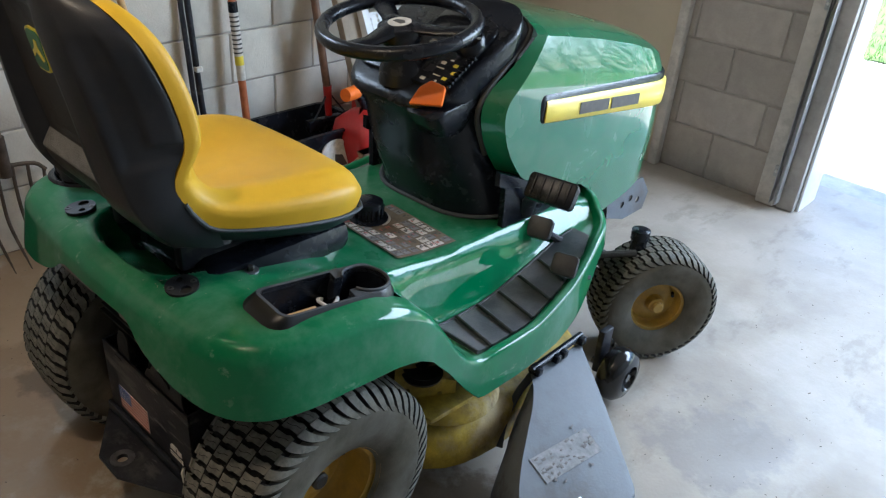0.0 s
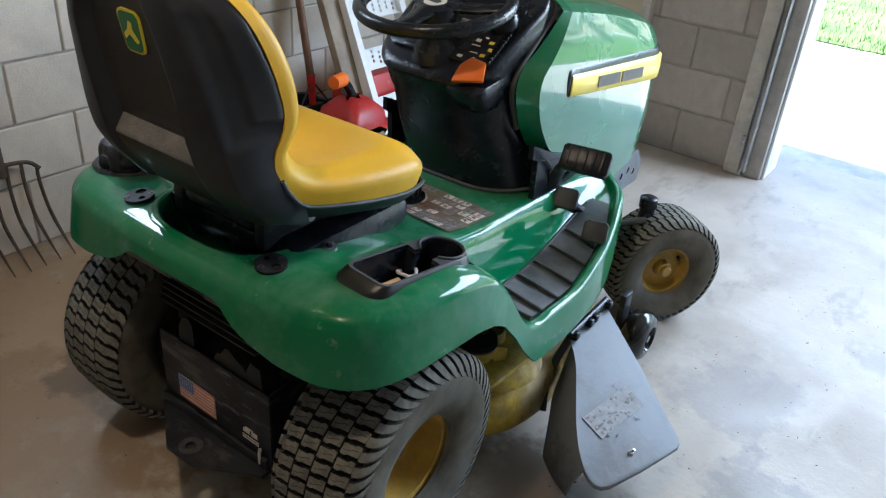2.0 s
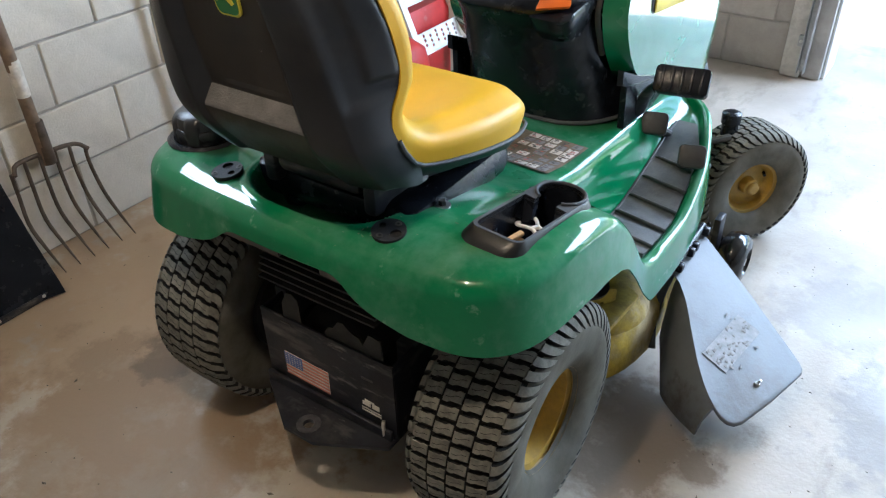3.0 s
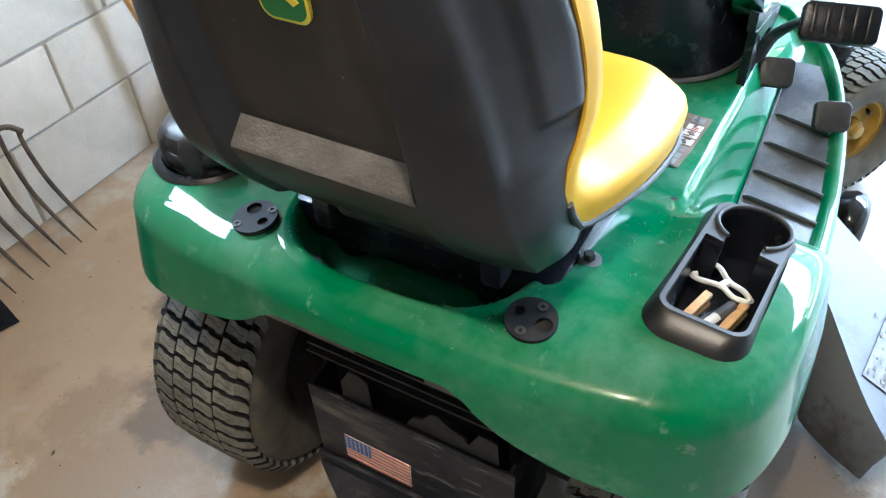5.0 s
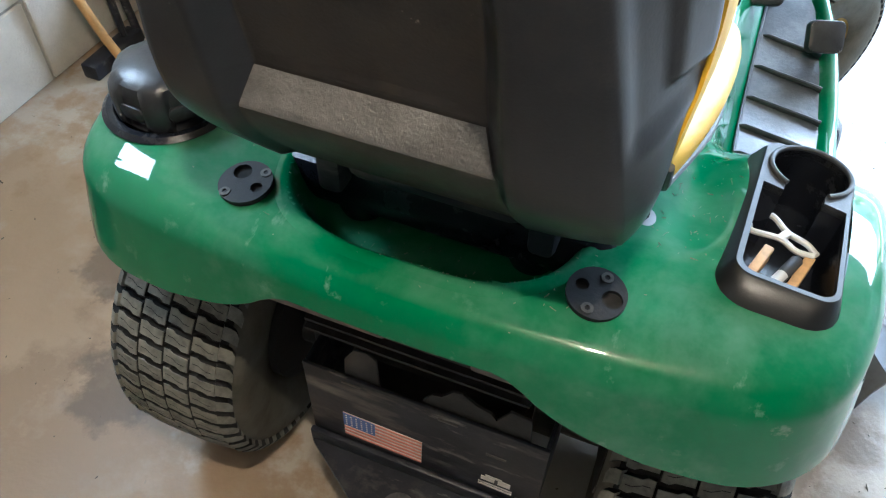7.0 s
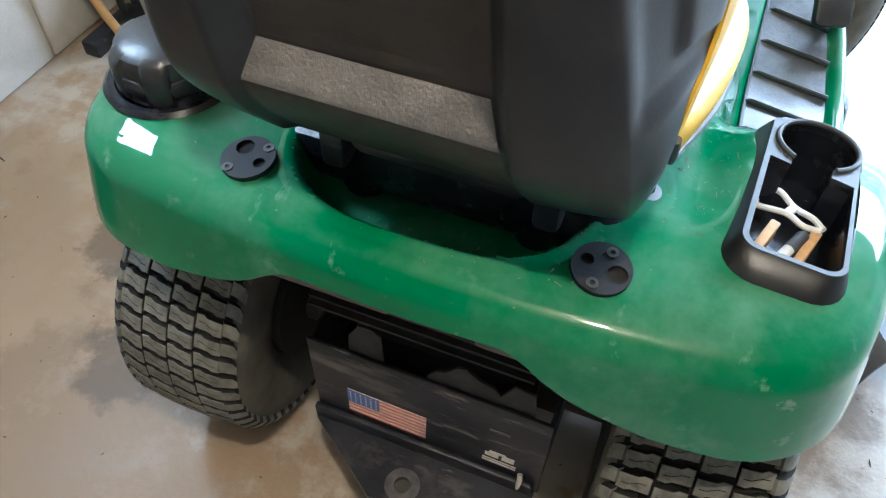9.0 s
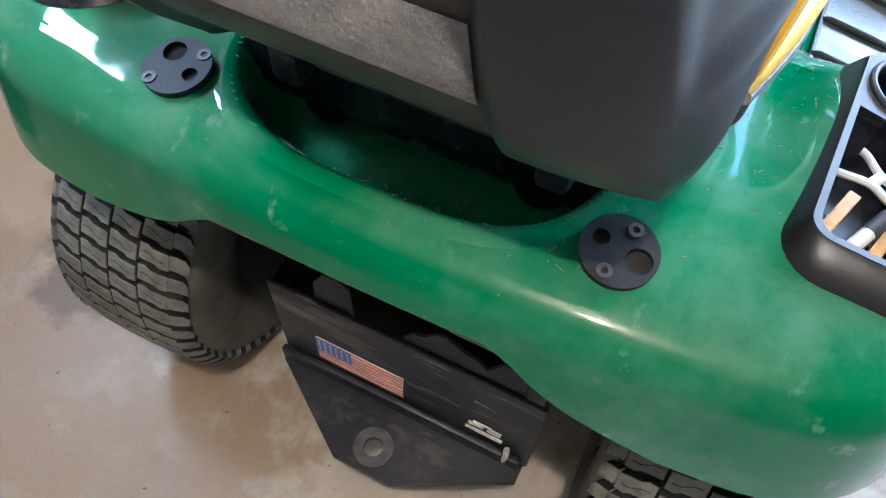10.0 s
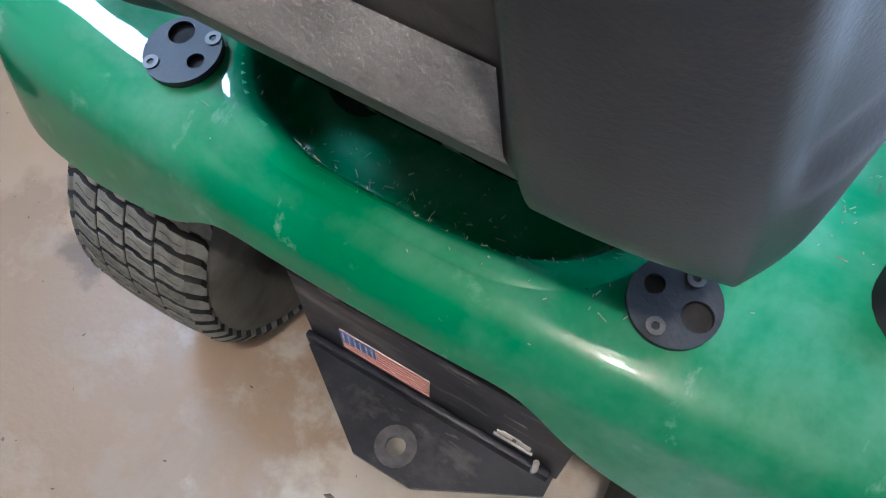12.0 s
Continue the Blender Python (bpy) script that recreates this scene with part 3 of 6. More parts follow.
def top_height(x, y):
    ax = np.abs(x)
    side = soft_table(y, [-0.25, 0.0, 0.10, 0.17, 0.23, 0.28, 0.33, 0.38, 0.42, 0.6, 0.75, 0.95, 1.2], [0.694, 0.70, 0.69, 0.668, 0.625, 0.56, 0.475, 0.425, 0.405, 0.398, 0.425, 0.475, 0.50])
    mid = soft_table(y, [-0.25, -0.05, 0.15, 0.3, 0.45, 0.8, 1.0, 1.2], [0.694, 0.695, 0.655, 0.585, 0.56, 0.545, 0.53, 0.50])
    w = sstep(0.248, 0.318, ax)
    z = mid * (1 - w) + side * w
    return z


def fender_z(x, y):
    d = edge_distance(x, y)
    r = table(y, [-0.3, 0.1, 0.25, 0.4, 1.2], [0.026, 0.028, 0.026, 0.014, 0.012])
    # a slope that falls off towards the edge, then a tighter bend
    slope = table(y, [-0.3, 0.1, 0.3, 0.4], [0.020, 0.018, 0.010, 0.0]) * np.clip(1 - d / 0.075, 0, 1) ** 1.6
    rim = 0.02 * sstep(0.034, 0.020, d) * sstep(0.36, 0.46, y)
    q = np.clip((r - d) / r, 0, 1)
    return top_height(x, y) + rim - slope - r * (1 - np.sqrt(np.clip(1 - q ** 2, 0, 1)))


def low_edge(x, y):
    """The height of the shell's lower edge, by the place on its outline."""
    ax = abs(x)
    if y < -0.12 and ax < 0.44:
        return float(table(ax, [0, 0.10, 0.14, 0.165, 0.19, 0.22, 0.28, 0.36, 0.44], [0.645, 0.645, 0.628, 0.608, 0.594, 0.584, 0.569, 0.562, 0.56]))
    return float(table(y, [-0.14, 0.0, 0.12, 0.18, 0.22, 0.28, 0.335, 0.385, 0.41, 0.52, 0.7, 0.8, 0.87, 0.95, 1.2], [0.56, 0.563, 0.556, 0.542, 0.52, 0.455, 0.385, 0.33, 0.323, 0.32, 0.322, 0.345, 0.385, 0.44, 0.47]))


near_d = np.array([0, 0.0015, 0.004, 0.008, 0.013, 0.019, 0.026, 0.034, 0.043, 0.053, 0.064, 0.078])
rows = []
gx, gy = [], []
for u in range(NU):
    c = OUT[u]
    spine = np.array([0.0, max(c[1], 0.05)])
    way = spine - c
    ln = np.linalg.norm(way)
    # true distance from the outline grows more slowly along a slanting ray
    tang = OUT[min(u + 1, NU - 1)] - OUT[max(u - 1, 0)]
    tang /= np.linalg.norm(tang)
    sl = max(0.35, abs(way[0] / ln * tang[1] - way[1] / ln * tang[0]))
    dd = np.minimum(near_d / sl, ln * 0.6)
    far = np.linspace(dd[-1], ln, 61)[1:]
    dd = np.concatenate([dd, far])
    gx.append(c[0] + way[0] / ln * dd)
    gy.append(c[1] + way[1] / ln * dd)
gx, gy = np.array(gx), np.array(gy)
gz = fender_z(gx, gy)
hol = hollow(gx, gy)
BIN_C = (0.357, 0.04)
inbin = (np.abs(gx - BIN_C[0] - 0.004 - 0.07 * (gy - 0.04)) < 0.047) & (gy > -0.066) & (gy < 0.178)
incap = np.hypot(gx + 0.36, gy + 0.045) < 0.060
bm = B()
grid = [[bm.verts.new((gx[u, k], gy[u, k], gz[u, k])) for k in range(gx.shape[1])] for u in range(NU)]
for u in range(NU - 1):
    for k in range(gx.shape[1] - 1):
        if hol[u:u + 2, k:k + 2].min() > 0.985 and not inbin[u:u + 2, k:k + 2].any() and not incap[u:u + 2, k:k + 2].any():
            bm.faces.new((grid[u][k], grid[u][k + 1], grid[u + 1][k + 1], grid[u + 1][k]))
# the hollow under the seat, its rim folded over the shell
HOLLOW = [(1.075, 0.0002), (1.05, 0.0013), (1.02, 0.0012), (0.990, -0.003), (0.970, -0.009), (0.948, -0.019), (0.925, -0.033), (0.90, -0.048), (0.875, -0.059), (0.84, -0.067), (0.75, -0.073), (0.4, -0.075), (0.02, -0.075)]


def hollow_point(a_, k, dz):
    c_, s_ = math.cos(a_), math.sin(a_)
    r_ = 1 / ((abs(c_) / 0.178) ** 3.5 + (abs(s_) / 0.212) ** 3.5) ** (1 / 3.5)
    x, y = -0.008 + k * r_ * c_, 0.05 + k * r_ * s_
    return x, y, float(fender_z(np.array([x]), np.array([y]))[0]) + dz


loft(bm, [[hollow_point(2 * math.pi * i / 180, k, dz) for i in range(180)] for k, dz in HOLLOW], caps=False)
# the skirt, flaring a little, and a short return inside it
prev = None
for u in range(NU):
    c = OUT[u]
    tang = OUT[min(u + 1, NU - 1)] - OUT[max(u - 1, 0)]
    nrm = np.array([-tang[1], tang[0]]) / np.linalg.norm(tang)
    if nrm @ (c - np.array([0, 0.4])) < 0:
        nrm = -nrm
    zt, zl = gz[u, 0], low_edge(*c)
    zl = min(zl, zt - 0.012)
    col = [grid[u][0]]
    for s in (0.12, 0.3, 0.5, 0.7, 0.88, 0.97, 1.0):
        fall = (zt - zl) * s / 0.10
        o = 0.004 * math.sin(min(1.0, fall) * 1.6) + 0.014 * min(1.3, fall) * float(table(c[1], [0.2, 0.35], [1.0, 0.4]))
        col.append(bm.verts.new((c[0] + nrm[0] * o, c[1] + nrm[1] * o, zt + (zl - zt) * s)))
    col.append(bm.verts.new((c[0] + nrm[0] * o * 0.8, c[1] + nrm[1] * o * 0.8, zl - 0.002)))
    col.append(bm.verts.new((c[0] - nrm[0] * 0.002, c[1] - nrm[1] * 0.002, zl + 0.02)))
    if prev:
        for k in range(len(col) - 1):
            bm.faces.new((prev[k], prev[k + 1], col[k + 1], col[k]))
    prev = col
bmesh.ops.remove_doubles(bm, verts=bm.verts[:], dist=0.0004)
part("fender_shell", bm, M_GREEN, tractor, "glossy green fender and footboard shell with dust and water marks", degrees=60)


def shell_at(x, y):
    z = float(fender_z(np.array([x]), np.array([y]))[0])
    k = float(hollow(x, y))
    return z + (float(np.interp(k, [q[0] for q in HOLLOW[::-1]], [q[1] for q in HOLLOW[::-1]])) if k < 1.05 else 0.0)


# rubber mats with ribs on both footboards
def mat_z(x, y):
    return float(top_height(np.array([x]), np.array([y]))[0])


for sx in (1, -1):
    bm = B()
    ys = np.linspace(0.418, 0.97, 16)
    rings = []
    for y in ys:
        xi = table(y, [0.40, 0.9, 0.97], [0.318, 0.305, 0.31])
        xo = table(y, [0.40, 0.6, 0.75, 0.9, 0.97], [0.446, 0.446, 0.428, 0.395, 0.362])
        xs = np.linspace(xi, xo, 5)
        top = [(sx * x, y, mat_z(0.40, y) + 0.010) for x in xs]
        low = [(sx * x, y, mat_z(0.40, y) + 0.001) for x in xs[::-1]]
        rings.append(top + low)
    loft(bm, rings)
    mt = part("foot_mat", bm, M_MAT, tractor, "dusty grey-black rubber foot mat with cross ribs")
    for y in (0.475, 0.555, 0.635, 0.715, 0.795):
        bm = B()
        xi, xo = 0.314, float(table(y, [0.40, 0.6, 0.75, 0.9], [0.450, 0.449, 0.432, 0.40]))
        zr = mat_z(0.4, y) + 0.0105
        tube(bm, [(sx * xi, y + 0.014, zr), (sx * (xi + 0.01), y + 0.013, zr + 0.003), (sx * (xo - 0.012), y - 0.010, zr + 0.003), (sx * xo, y - 0.012, zr + 0.001)], [0.0030, 0.0048, 0.0048, 0.0060], seg=8)
        part("rib", bm, M_RIB, mt)
    bm = B()
    rim = [(sx * float(table(y, [0.40, 0.9, 0.97], [0.318, 0.305, 0.31])), y, mat_z(0.40, y) + 0.010) for y in np.linspace(0.42, 0.96, 14)]
    tube(bm, rim, 0.0032, seg=6)
    tube(bm, [(sx * x, 0.419, mat_z(0.40, 0.419) + 0.010) for x in np.linspace(0.318, 0.446, 5)], 0.0034, seg=6)
    part("border", bm, M_RIB, mt)

# drawbar plugs in the rear fender
for sx in (1, -1):
    px, py = (0.188 if sx > 0 else -0.203), -0.132
    base = axes((px, py, shell_at(px, py) + 0.001), (1, 0, -0.06 * sx), (0, 1, 0.10))
    hl = [circle(-0.016, 0.004, 0.0068, 14), circle(0.016, -0.002, 0.0105, 18)] if sx > 0 else [circle(-0.010, 0.012, 0.0105, 18), circle(0.016, -0.004, 0.0068, 14)]
    bm = B()
    plate_holes(bm, circle(0, 0, 0.0302, 36), hl, 0.0045, base @ Matrix.Translation((0, 0, 0.0010)))
    pl = part("socket_plate", bm, M_PLUG, tractor, "round black plastic socket plate with two holes")
    # a near-black disc behind the plate paints the holes' inner shade
    bm = B()
    lathe(bm, [(0.0292, -0.012), (0.0292, 0.001), (0.001, 0.001)], base, seg=24)
    part("socket", bm, M_TREADBASE, pl)
    scr = [(0.005, 0.0205), (-0.004, -0.0205)] if sx > 0 else [(0.016, 0.018), (-0.014, -0.020)]
    for cx, cy in scr:
        bm = B()
        plate_holes(bm, circle(cx, cy, 0.0062, 14), [circle(cx, cy, 0.0030, 6)], 0.0066, base)
        part("screw", bm, M_SCREW, pl)

# tray with cup holder let into the right fender
bz = top_height(np.array([0.357]), np.array([0.04]))[0]
bt = axes((BIN_C[0] + 0.004, BIN_C[1], bz - 0.004), (1, -0.07, -0.04), (0.07, 1, -0.125))
cup_c, cup_r = (0.002, 0.102), 0.043
box_l, box_r, box_b, box_t = -0.045, 0.046, -0.104, 0.050


def arc(cx, cy, r, a0, a1, n):
    return [(cx + r * math.cos(radians(a0 + (a1 - a0) * i / n)), cy + r * math.sin(radians(a0 + (a1 - a0) * i / n))) for i in range(n + 1)]


# the box opens into the cup holder by a short slot
hole = arc(box_l + 0.016, box_b + 0.016, 0.016, 180, 270, 6) + arc(box_r - 0.016, box_b + 0.016, 0.016, 270, 360, 6)
hole += [(box_r, box_t - 0.004), (0.022, box_t)] + arc(*cup_c, cup_r, -62, 236, 34) + [(-0.022, box_t), (box_l, box_t + 0.004)]


def tray_line(o):
    """The tray's outline, set out by o: a box whose far end rounds the cup holder."""
    l, r, b = -0.051 - o * 0.75, 0.051 + o * 0.45, -0.110 - o * 1.45
    c = 0.020 + o * 1.1
    p = arc(l + c, b + c, c, 180, 270, 6) + arc(r - c, b + c, c, 270, 360, 6)
    p += arc(*cup_c, cup_r + 0.005 + o * 0.6, -12, 120, 20)
    return p + [(l + 0.010, cup_c[1] + 0.040), (l, cup_c[1] + 0.028)]


outer = tray_line(0.0)
bm = B()
plate_holes(bm, outer, [hole], 0.010, bt)
tray = part("tray", bm, M_GREYRIM, tractor, "black plastic tray with a grey rim and cup holder")
bm = B()
loft(bm, [[bt @ Vector((x, y, 0.009)) for x, y in outer], [bt @ Vector((x, y, 0.007)) for x, y in tray_line(0.003)], [bt @ Vector((x, y, -0.010)) for x, y in tray_line(0.017)], [bt @ Vector((x, y, -0.020)) for x, y in tray_line(0.019)]], caps=False)
part("tray_skirt", bm, M_TRAY, tray, "dark grey plastic skirt of the tray")
bm = B()
loft(bm, [[bt @ Vector((x, y, 0.009)) for x, y in hole], [bt @ Vector((x, y, -0.073)) for x, y in hole]], caps=False)
bm.faces.new([bm.verts.new(bt @ Vector((x, y, -0.0725))) for x, y in hole])
part("tray_well", bm, M_BLACK, tray)
bm = B()
lip = [bt @ Vector((x, y, 0.012)) for x, y in arc(*cup_c, cup_r + 0.002, -60, 240, 40)]
tube(bm, lip, 0.0030, seg=8)
part("cup_holder", bm, M_GREYRIM, tray, "raised grey rim of the cup holder")

# fuel filler cap on the left fender
bm = B()
capm = Matrix.Translation((-0.36, -0.045, 0.62))
lathe(bm, [(0.062, 0.078), (0.060, 0.03), (0.058, 0.0), (0.001, 0.0)], capm, seg=32, cap=False)
lathe(bm, [(0.060, 0.072), (0.066, 0.0825), (0.074, 0.083), (0.080, 0.078)], capm, seg=40, cap=False)
fc = part("filler_well", bm, M_BLACK, tractor)
bm = B()
CAP = [(0.050, 0.03, 0.0), (0.052, 0.068, 0.0), (0.059, 0.076, 0.3), (0.0625, 0.080, 1.0), (0.0635, 0.090, 1.0), (0.063, 0.112, 1.0), (0.061, 0.122, 0.7), (0.055, 0.131, 0.25), (0.044, 0.137, 0.0), (0.02, 0.140, 0.0), (0.002, 0.1405, 0.0)]
rings = []
for r, z, k in CAP:
    ring = []
    for i in range(96):
        a_ = 2 * math.pi * i / 96
        dent = float(sstep(-0.15, 0.35, math.cos(6 * a_ + 0.6)))
        rr = r - 0.0075 * k * (1 - dent)
        ring.append(capm @ Vector((rr * math.cos(a_), rr * math.sin(a_), z)))
    rings.append(ring)
loft(bm, rings)
cap = part("fuel_cap", bm, M_CAP, tractor, "black plastic fuel cap with finger grips", degrees=32)
for k in range(6):
    bm = B()
    a_ = radians(60 * k - 35.7 + 60)
    prism(bm, [(-0.013, -0.010), (0.013, -0.010), (0.018, 0.002), (0.013, 0.010), (-0.013, 0.010), (-0.018, 0.002)], 0.004, capm @ axes((0.0545 * math.cos(a_), 0.0545 * math.sin(a_), 0.099), (-math.sin(a_), math.cos(a_), 0), (0, 0, 1)), bev=0.0012)
    part("grip", bm, M_CAP, cap)

# seat
pan = [(0.190, -0.120, 0.86, 0.05), (0.208, -0.095, 0.812, 0.05), (0.214, -0.06, 0.796, 0.052), (0.238, 0.048, 0.775, 0.046), (0.245, 0.16, 0.756, 0.052), (0.233, 0.225, 0.746, 0.040), (0.212, 0.258, 0.743, 0.028), (0.15, 0.276, 0.742, 0.015)]
bm = B()
loft(bm, [[(x * w, y0 + (0.01 if zz else 0), z0 - zz * dp_) for x, zz in ((-1, 0), (-0.97, 0.45), (-0.80, 1), (0.80, 1), (0.97, 0.45), (1, 0))] for w, y0, z0, dp_ in pan])
part("seat_pan", bm, M_SHELL, tractor, "dark plastic seat pan")


# hard back shell: two proud columns, a sunk middle panel over a sloping ledge, flared sides, and a foot that curls under
PANEL_X, LEDGE_LOW, LEDGE_HIGH = -0.016, 0.887, 0.921
EDGE_Z = [0.76, 0.80, 0.84, 0.87, 0.90, 0.935, 0.965, 0.99, 1.05, 1.10, 1.14, 1.175, 1.20, 1.222]
EDGE_X = [0.204, 0.213, 0.216, 0.217, 0.216, 0.216, 0.222, 0.223, 0.217, 0.206, 0.191, 0.166, 0.130, 0.055]
EDGE_Y = [-0.050, -0.068, -0.108, -0.128, -0.140, -0.137, -0.119, -0.117, -0.130, -0.148, -0.161, -0.186, -0.202, -0.220]


def column_y(z):
    return float(soft_table(z, [0.765, 0.782, 0.805, 0.83, 0.865, 0.89, 0.93, 1.0, 1.10, 1.16, 1.20, 1.23], [-0.136, -0.152, -0.170, -0.191, -0.211, -0.217, -0.226, -0.238, -0.254, -0.259, -0.256, -0.244], 0.014))


def panel_depth(z):
    """How far the middle lies in front of the columns."""
    return float(table(z, [0.76, 0.84, LEDGE_LOW - 0.007, LEDGE_LOW, LEDGE_HIGH, LEDGE_HIGH + 0.005, 1.05, 1.12, 1.165, 1.185], [0.010, 0.010, 0.009, 0.0095, 0.0300, 0.0305, 0.025, 0.021, 0.012, 0.0]))


def edge_x(z):
    return float(soft_table(z, EDGE_Z, EDGE_X, 0.012))


def edge_y(z):
    return float(soft_table(z, EDGE_Z, EDGE_Y, 0.012))


def back_row(z, n_panel=22, n_bevel=8, n_face=10, n_side=22):
    """One row across the shell at height z: (x, y, z) from its left front edge to its right one."""
    row = []
    inner = float(table(z, [0.76, 0.88, 0.92, 1.03, 1.10, 1.16], [0.117, 0.114, 0.099, 0.097, 0.084, 0.06]))
    face0 = float(table(z, [0.76, 0.88, 0.93, 1.03, 1.10, 1.16], [0.128, 0.124, 0.121, 0.117, 0.108, 0.085]))
    face1 = float(table(z, [0.77, 0.87, 0.93, 1.03, 1.08, 1.15, 1.20], [0.200, 0.197, 0.187, 0.166, 0.156, 0.135, 0.10]))
    cy, dep = column_y(z), panel_depth(z)
    for s in (-1, 1):
        c = PANEL_X
        f1 = min(face1 + (0.010 if s < 0 else 0.0), edge_x(z) - 0.014)
        f0 = min(face0, f1 - s * c - 0.012)
        ip = min(inner, f0 - 0.010)
        half = []
        for t in np.linspace(0, 1, n_panel):
            half.append((c + s * ip * t, cy + dep + 0.003 * (1 - t * t) * (z > 0.93), 0.767))
        for t in np.linspace(0, 1, n_bevel + 1)[1:]:
            half.append((c + s * (ip + (f0 - ip) * t), cy + dep * (1 - 0.65 * t - 0.35 * float(sstep(0, 1, t))), 0.767 + 0.003 * t))
        x0 = c + s * f0
        for t in np.linspace(0, 1, n_face + 1)[1:]:
            half.append((x0 + (s * f1 - x0) * t, cy + 0.010 * t * t, 0.772 + 0.012 * t ** 2))
        y1, ex, ey = cy + 0.010, edge_x(z), edge_y(z)
        for t in np.linspace(0, 1, n_side + 1)[1:]:
            out = 0.007 * math.sin(math.pi * t)
            # the upper flank lies deeper, with a raised pad at its edge
            up = float(sstep(0.942, 0.964, z + 0.012 * (1 - t))) * float(sstep(0.02, 0.22, t)) * (1 - float(sstep(1.10, 1.17, z)))
            pad = float(sstep(0.972, 0.984, z)) * float(sstep(0.46, 0.58, t)) * (1 - float(sstep(0.92, 1.0, t))) * (1 - float(sstep(1.12, 1.17, z)))
            out += -0.009 * up * math.sin(math.pi * min(1.0, t * 0.75 + 0.1)) + 0.006 * pad
            half.append((s * f1 + (s * ex - s * f1) * t + s * out * 0.75, y1 + (ey - y1) * t - out * 0.66, 0.784 - 0.022 * float(sstep(0.1, 0.9, t))))
        row = half[::-1] if s < 0 else row + half[1:]
    return row


zs = [0.762, 0.765, 0.767, 0.769, 0.772, 0.776, 0.781, 0.787, 0.794, 0.80, 0.807, 0.814] + list(np.linspace(0.822, 0.878, 10)) + [0.881, 0.884, LEDGE_LOW - 0.001, LEDGE_LOW + 0.001] + list(np.linspace(0.890, 0.918, 7)) + [LEDGE_HIGH - 0.001, LEDGE_HIGH + 0.001, LEDGE_HIGH + 0.004] + list(np.linspace(0.93, 1.21, 66)) + [1.215, 1.219, 1.222]
bm = B()
g = []
made = {}
for z in zs:
    row = []
    for i, p in enumerate(back_row(z)):
        zz = round(max(z, p[2]), 4)
        if zz not in made:
            made[zz] = back_row(zz)
        row.append(bm.verts.new((*made[zz][i][:2], zz)))
    g.append(row)
for a, b in zip(g, g[1:]):
    for i in range(len(a) - 1):
        bm.faces.new((a[i], a[i + 1], b[i + 1], b[i]))
# the foot curls forward under the seat, and the front closes behind the cushion
curl = g[0]
for dy, dz in ((0.004, -0.003), (0.012, -0.004), (0.10, 0.004)):
    nxt = [bm.verts.new((v.co.x * (1 - 0.3 * dy), v.co.y + dy if dy < 0.05 else max(v.co.y, -0.02), v.co.z + dz)) for v in g[0]]
    for i in range(len(nxt) - 1):
        bm.faces.new((curl[i], nxt[i], nxt[i + 1], curl[i + 1]))
    curl = nxt
bm.faces.new([r[0] for r in g] + [r[-1] for r in g[::-1]])
bmesh.ops.remove_doubles(bm, verts=bm.verts[:], dist=0.0002)
shell = part("backrest_shell", bm, M_SHELL, tractor, "charcoal textured plastic backrest shell", degrees=85)
# the sunk panel and the band under the ledge are browner and dustier than the columns
shell.data.materials.append(M_PANEL)
for f in shell.data.polygons:
    half = float(table(f.center.z, [0.76, 0.88, 0.92, 1.03, 1.10, 1.16], [0.117, 0.114, 0.099, 0.097, 0.084, 0.06]))
    if abs(f.center.x - PANEL_X) < half and f.center.y < -0.10 and f.center.z < 1.17:
        f.material_index = 1
# dust lies on the sloping ledge, and the light it catches is put into the colour
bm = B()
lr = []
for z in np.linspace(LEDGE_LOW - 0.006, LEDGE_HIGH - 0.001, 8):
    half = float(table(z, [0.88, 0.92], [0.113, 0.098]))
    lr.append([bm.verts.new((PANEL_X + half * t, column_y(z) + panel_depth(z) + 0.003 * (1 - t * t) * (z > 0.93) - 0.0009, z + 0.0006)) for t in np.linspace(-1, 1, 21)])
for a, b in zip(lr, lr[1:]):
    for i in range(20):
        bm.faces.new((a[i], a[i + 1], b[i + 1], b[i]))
part("ledge", bm, M_LEDGE, shell, "grey ledge under the sunk panel, dusty and painted lighter as if lit", fix=False)


def back_shape(z):
    """The depth of the sunk panel's face at height z."""
    return column_y(z) + panel_depth(z) + 0.003


# emblem: green shield with a yellow rim and a plain yellow mark
em = axes((0.0, back_shape(1.094) - 0.001, 1.094), (1, 0, 0), (0, -0.16, 1))
shield = rounded(0.056, 0.072, 0.013, 5)
shield = [(x * (1 - 0.10 * (1 if y < -0.02 else 0)), y) for x, y in shield]
bm = B()
prism(bm, shield, 0.004, em)
part("emblem", bm, M_STYEL, shell, "small green and yellow shield emblem")
bm = B()
prism(bm, [(x * 0.88, y * 0.90) for x, y in shield], 0.0052, em)
part("emblem_field", bm, M_STGREEN, shell)
bm = B()
prism(bm, [(-0.017, -0.014), (-0.004, -0.004), (0.012, -0.018), (0.018, -0.014), (0.006, 0.004), (0.008, 0.016), (0.0, 0.018), (-0.006, 0.004), (-0.018, -0.004)], 0.0062, em)
part("emblem_mark", bm, M_STYEL, shell)

# yellow cushion: one swept bucket; by its run from the front lip to the top: middle, crest, outer swell and edge
CK = [0, 0.05, 0.12, 0.22, 0.38, 0.50, 0.58, 0.66, 0.74, 0.82, 0.90, 0.96, 1.0]
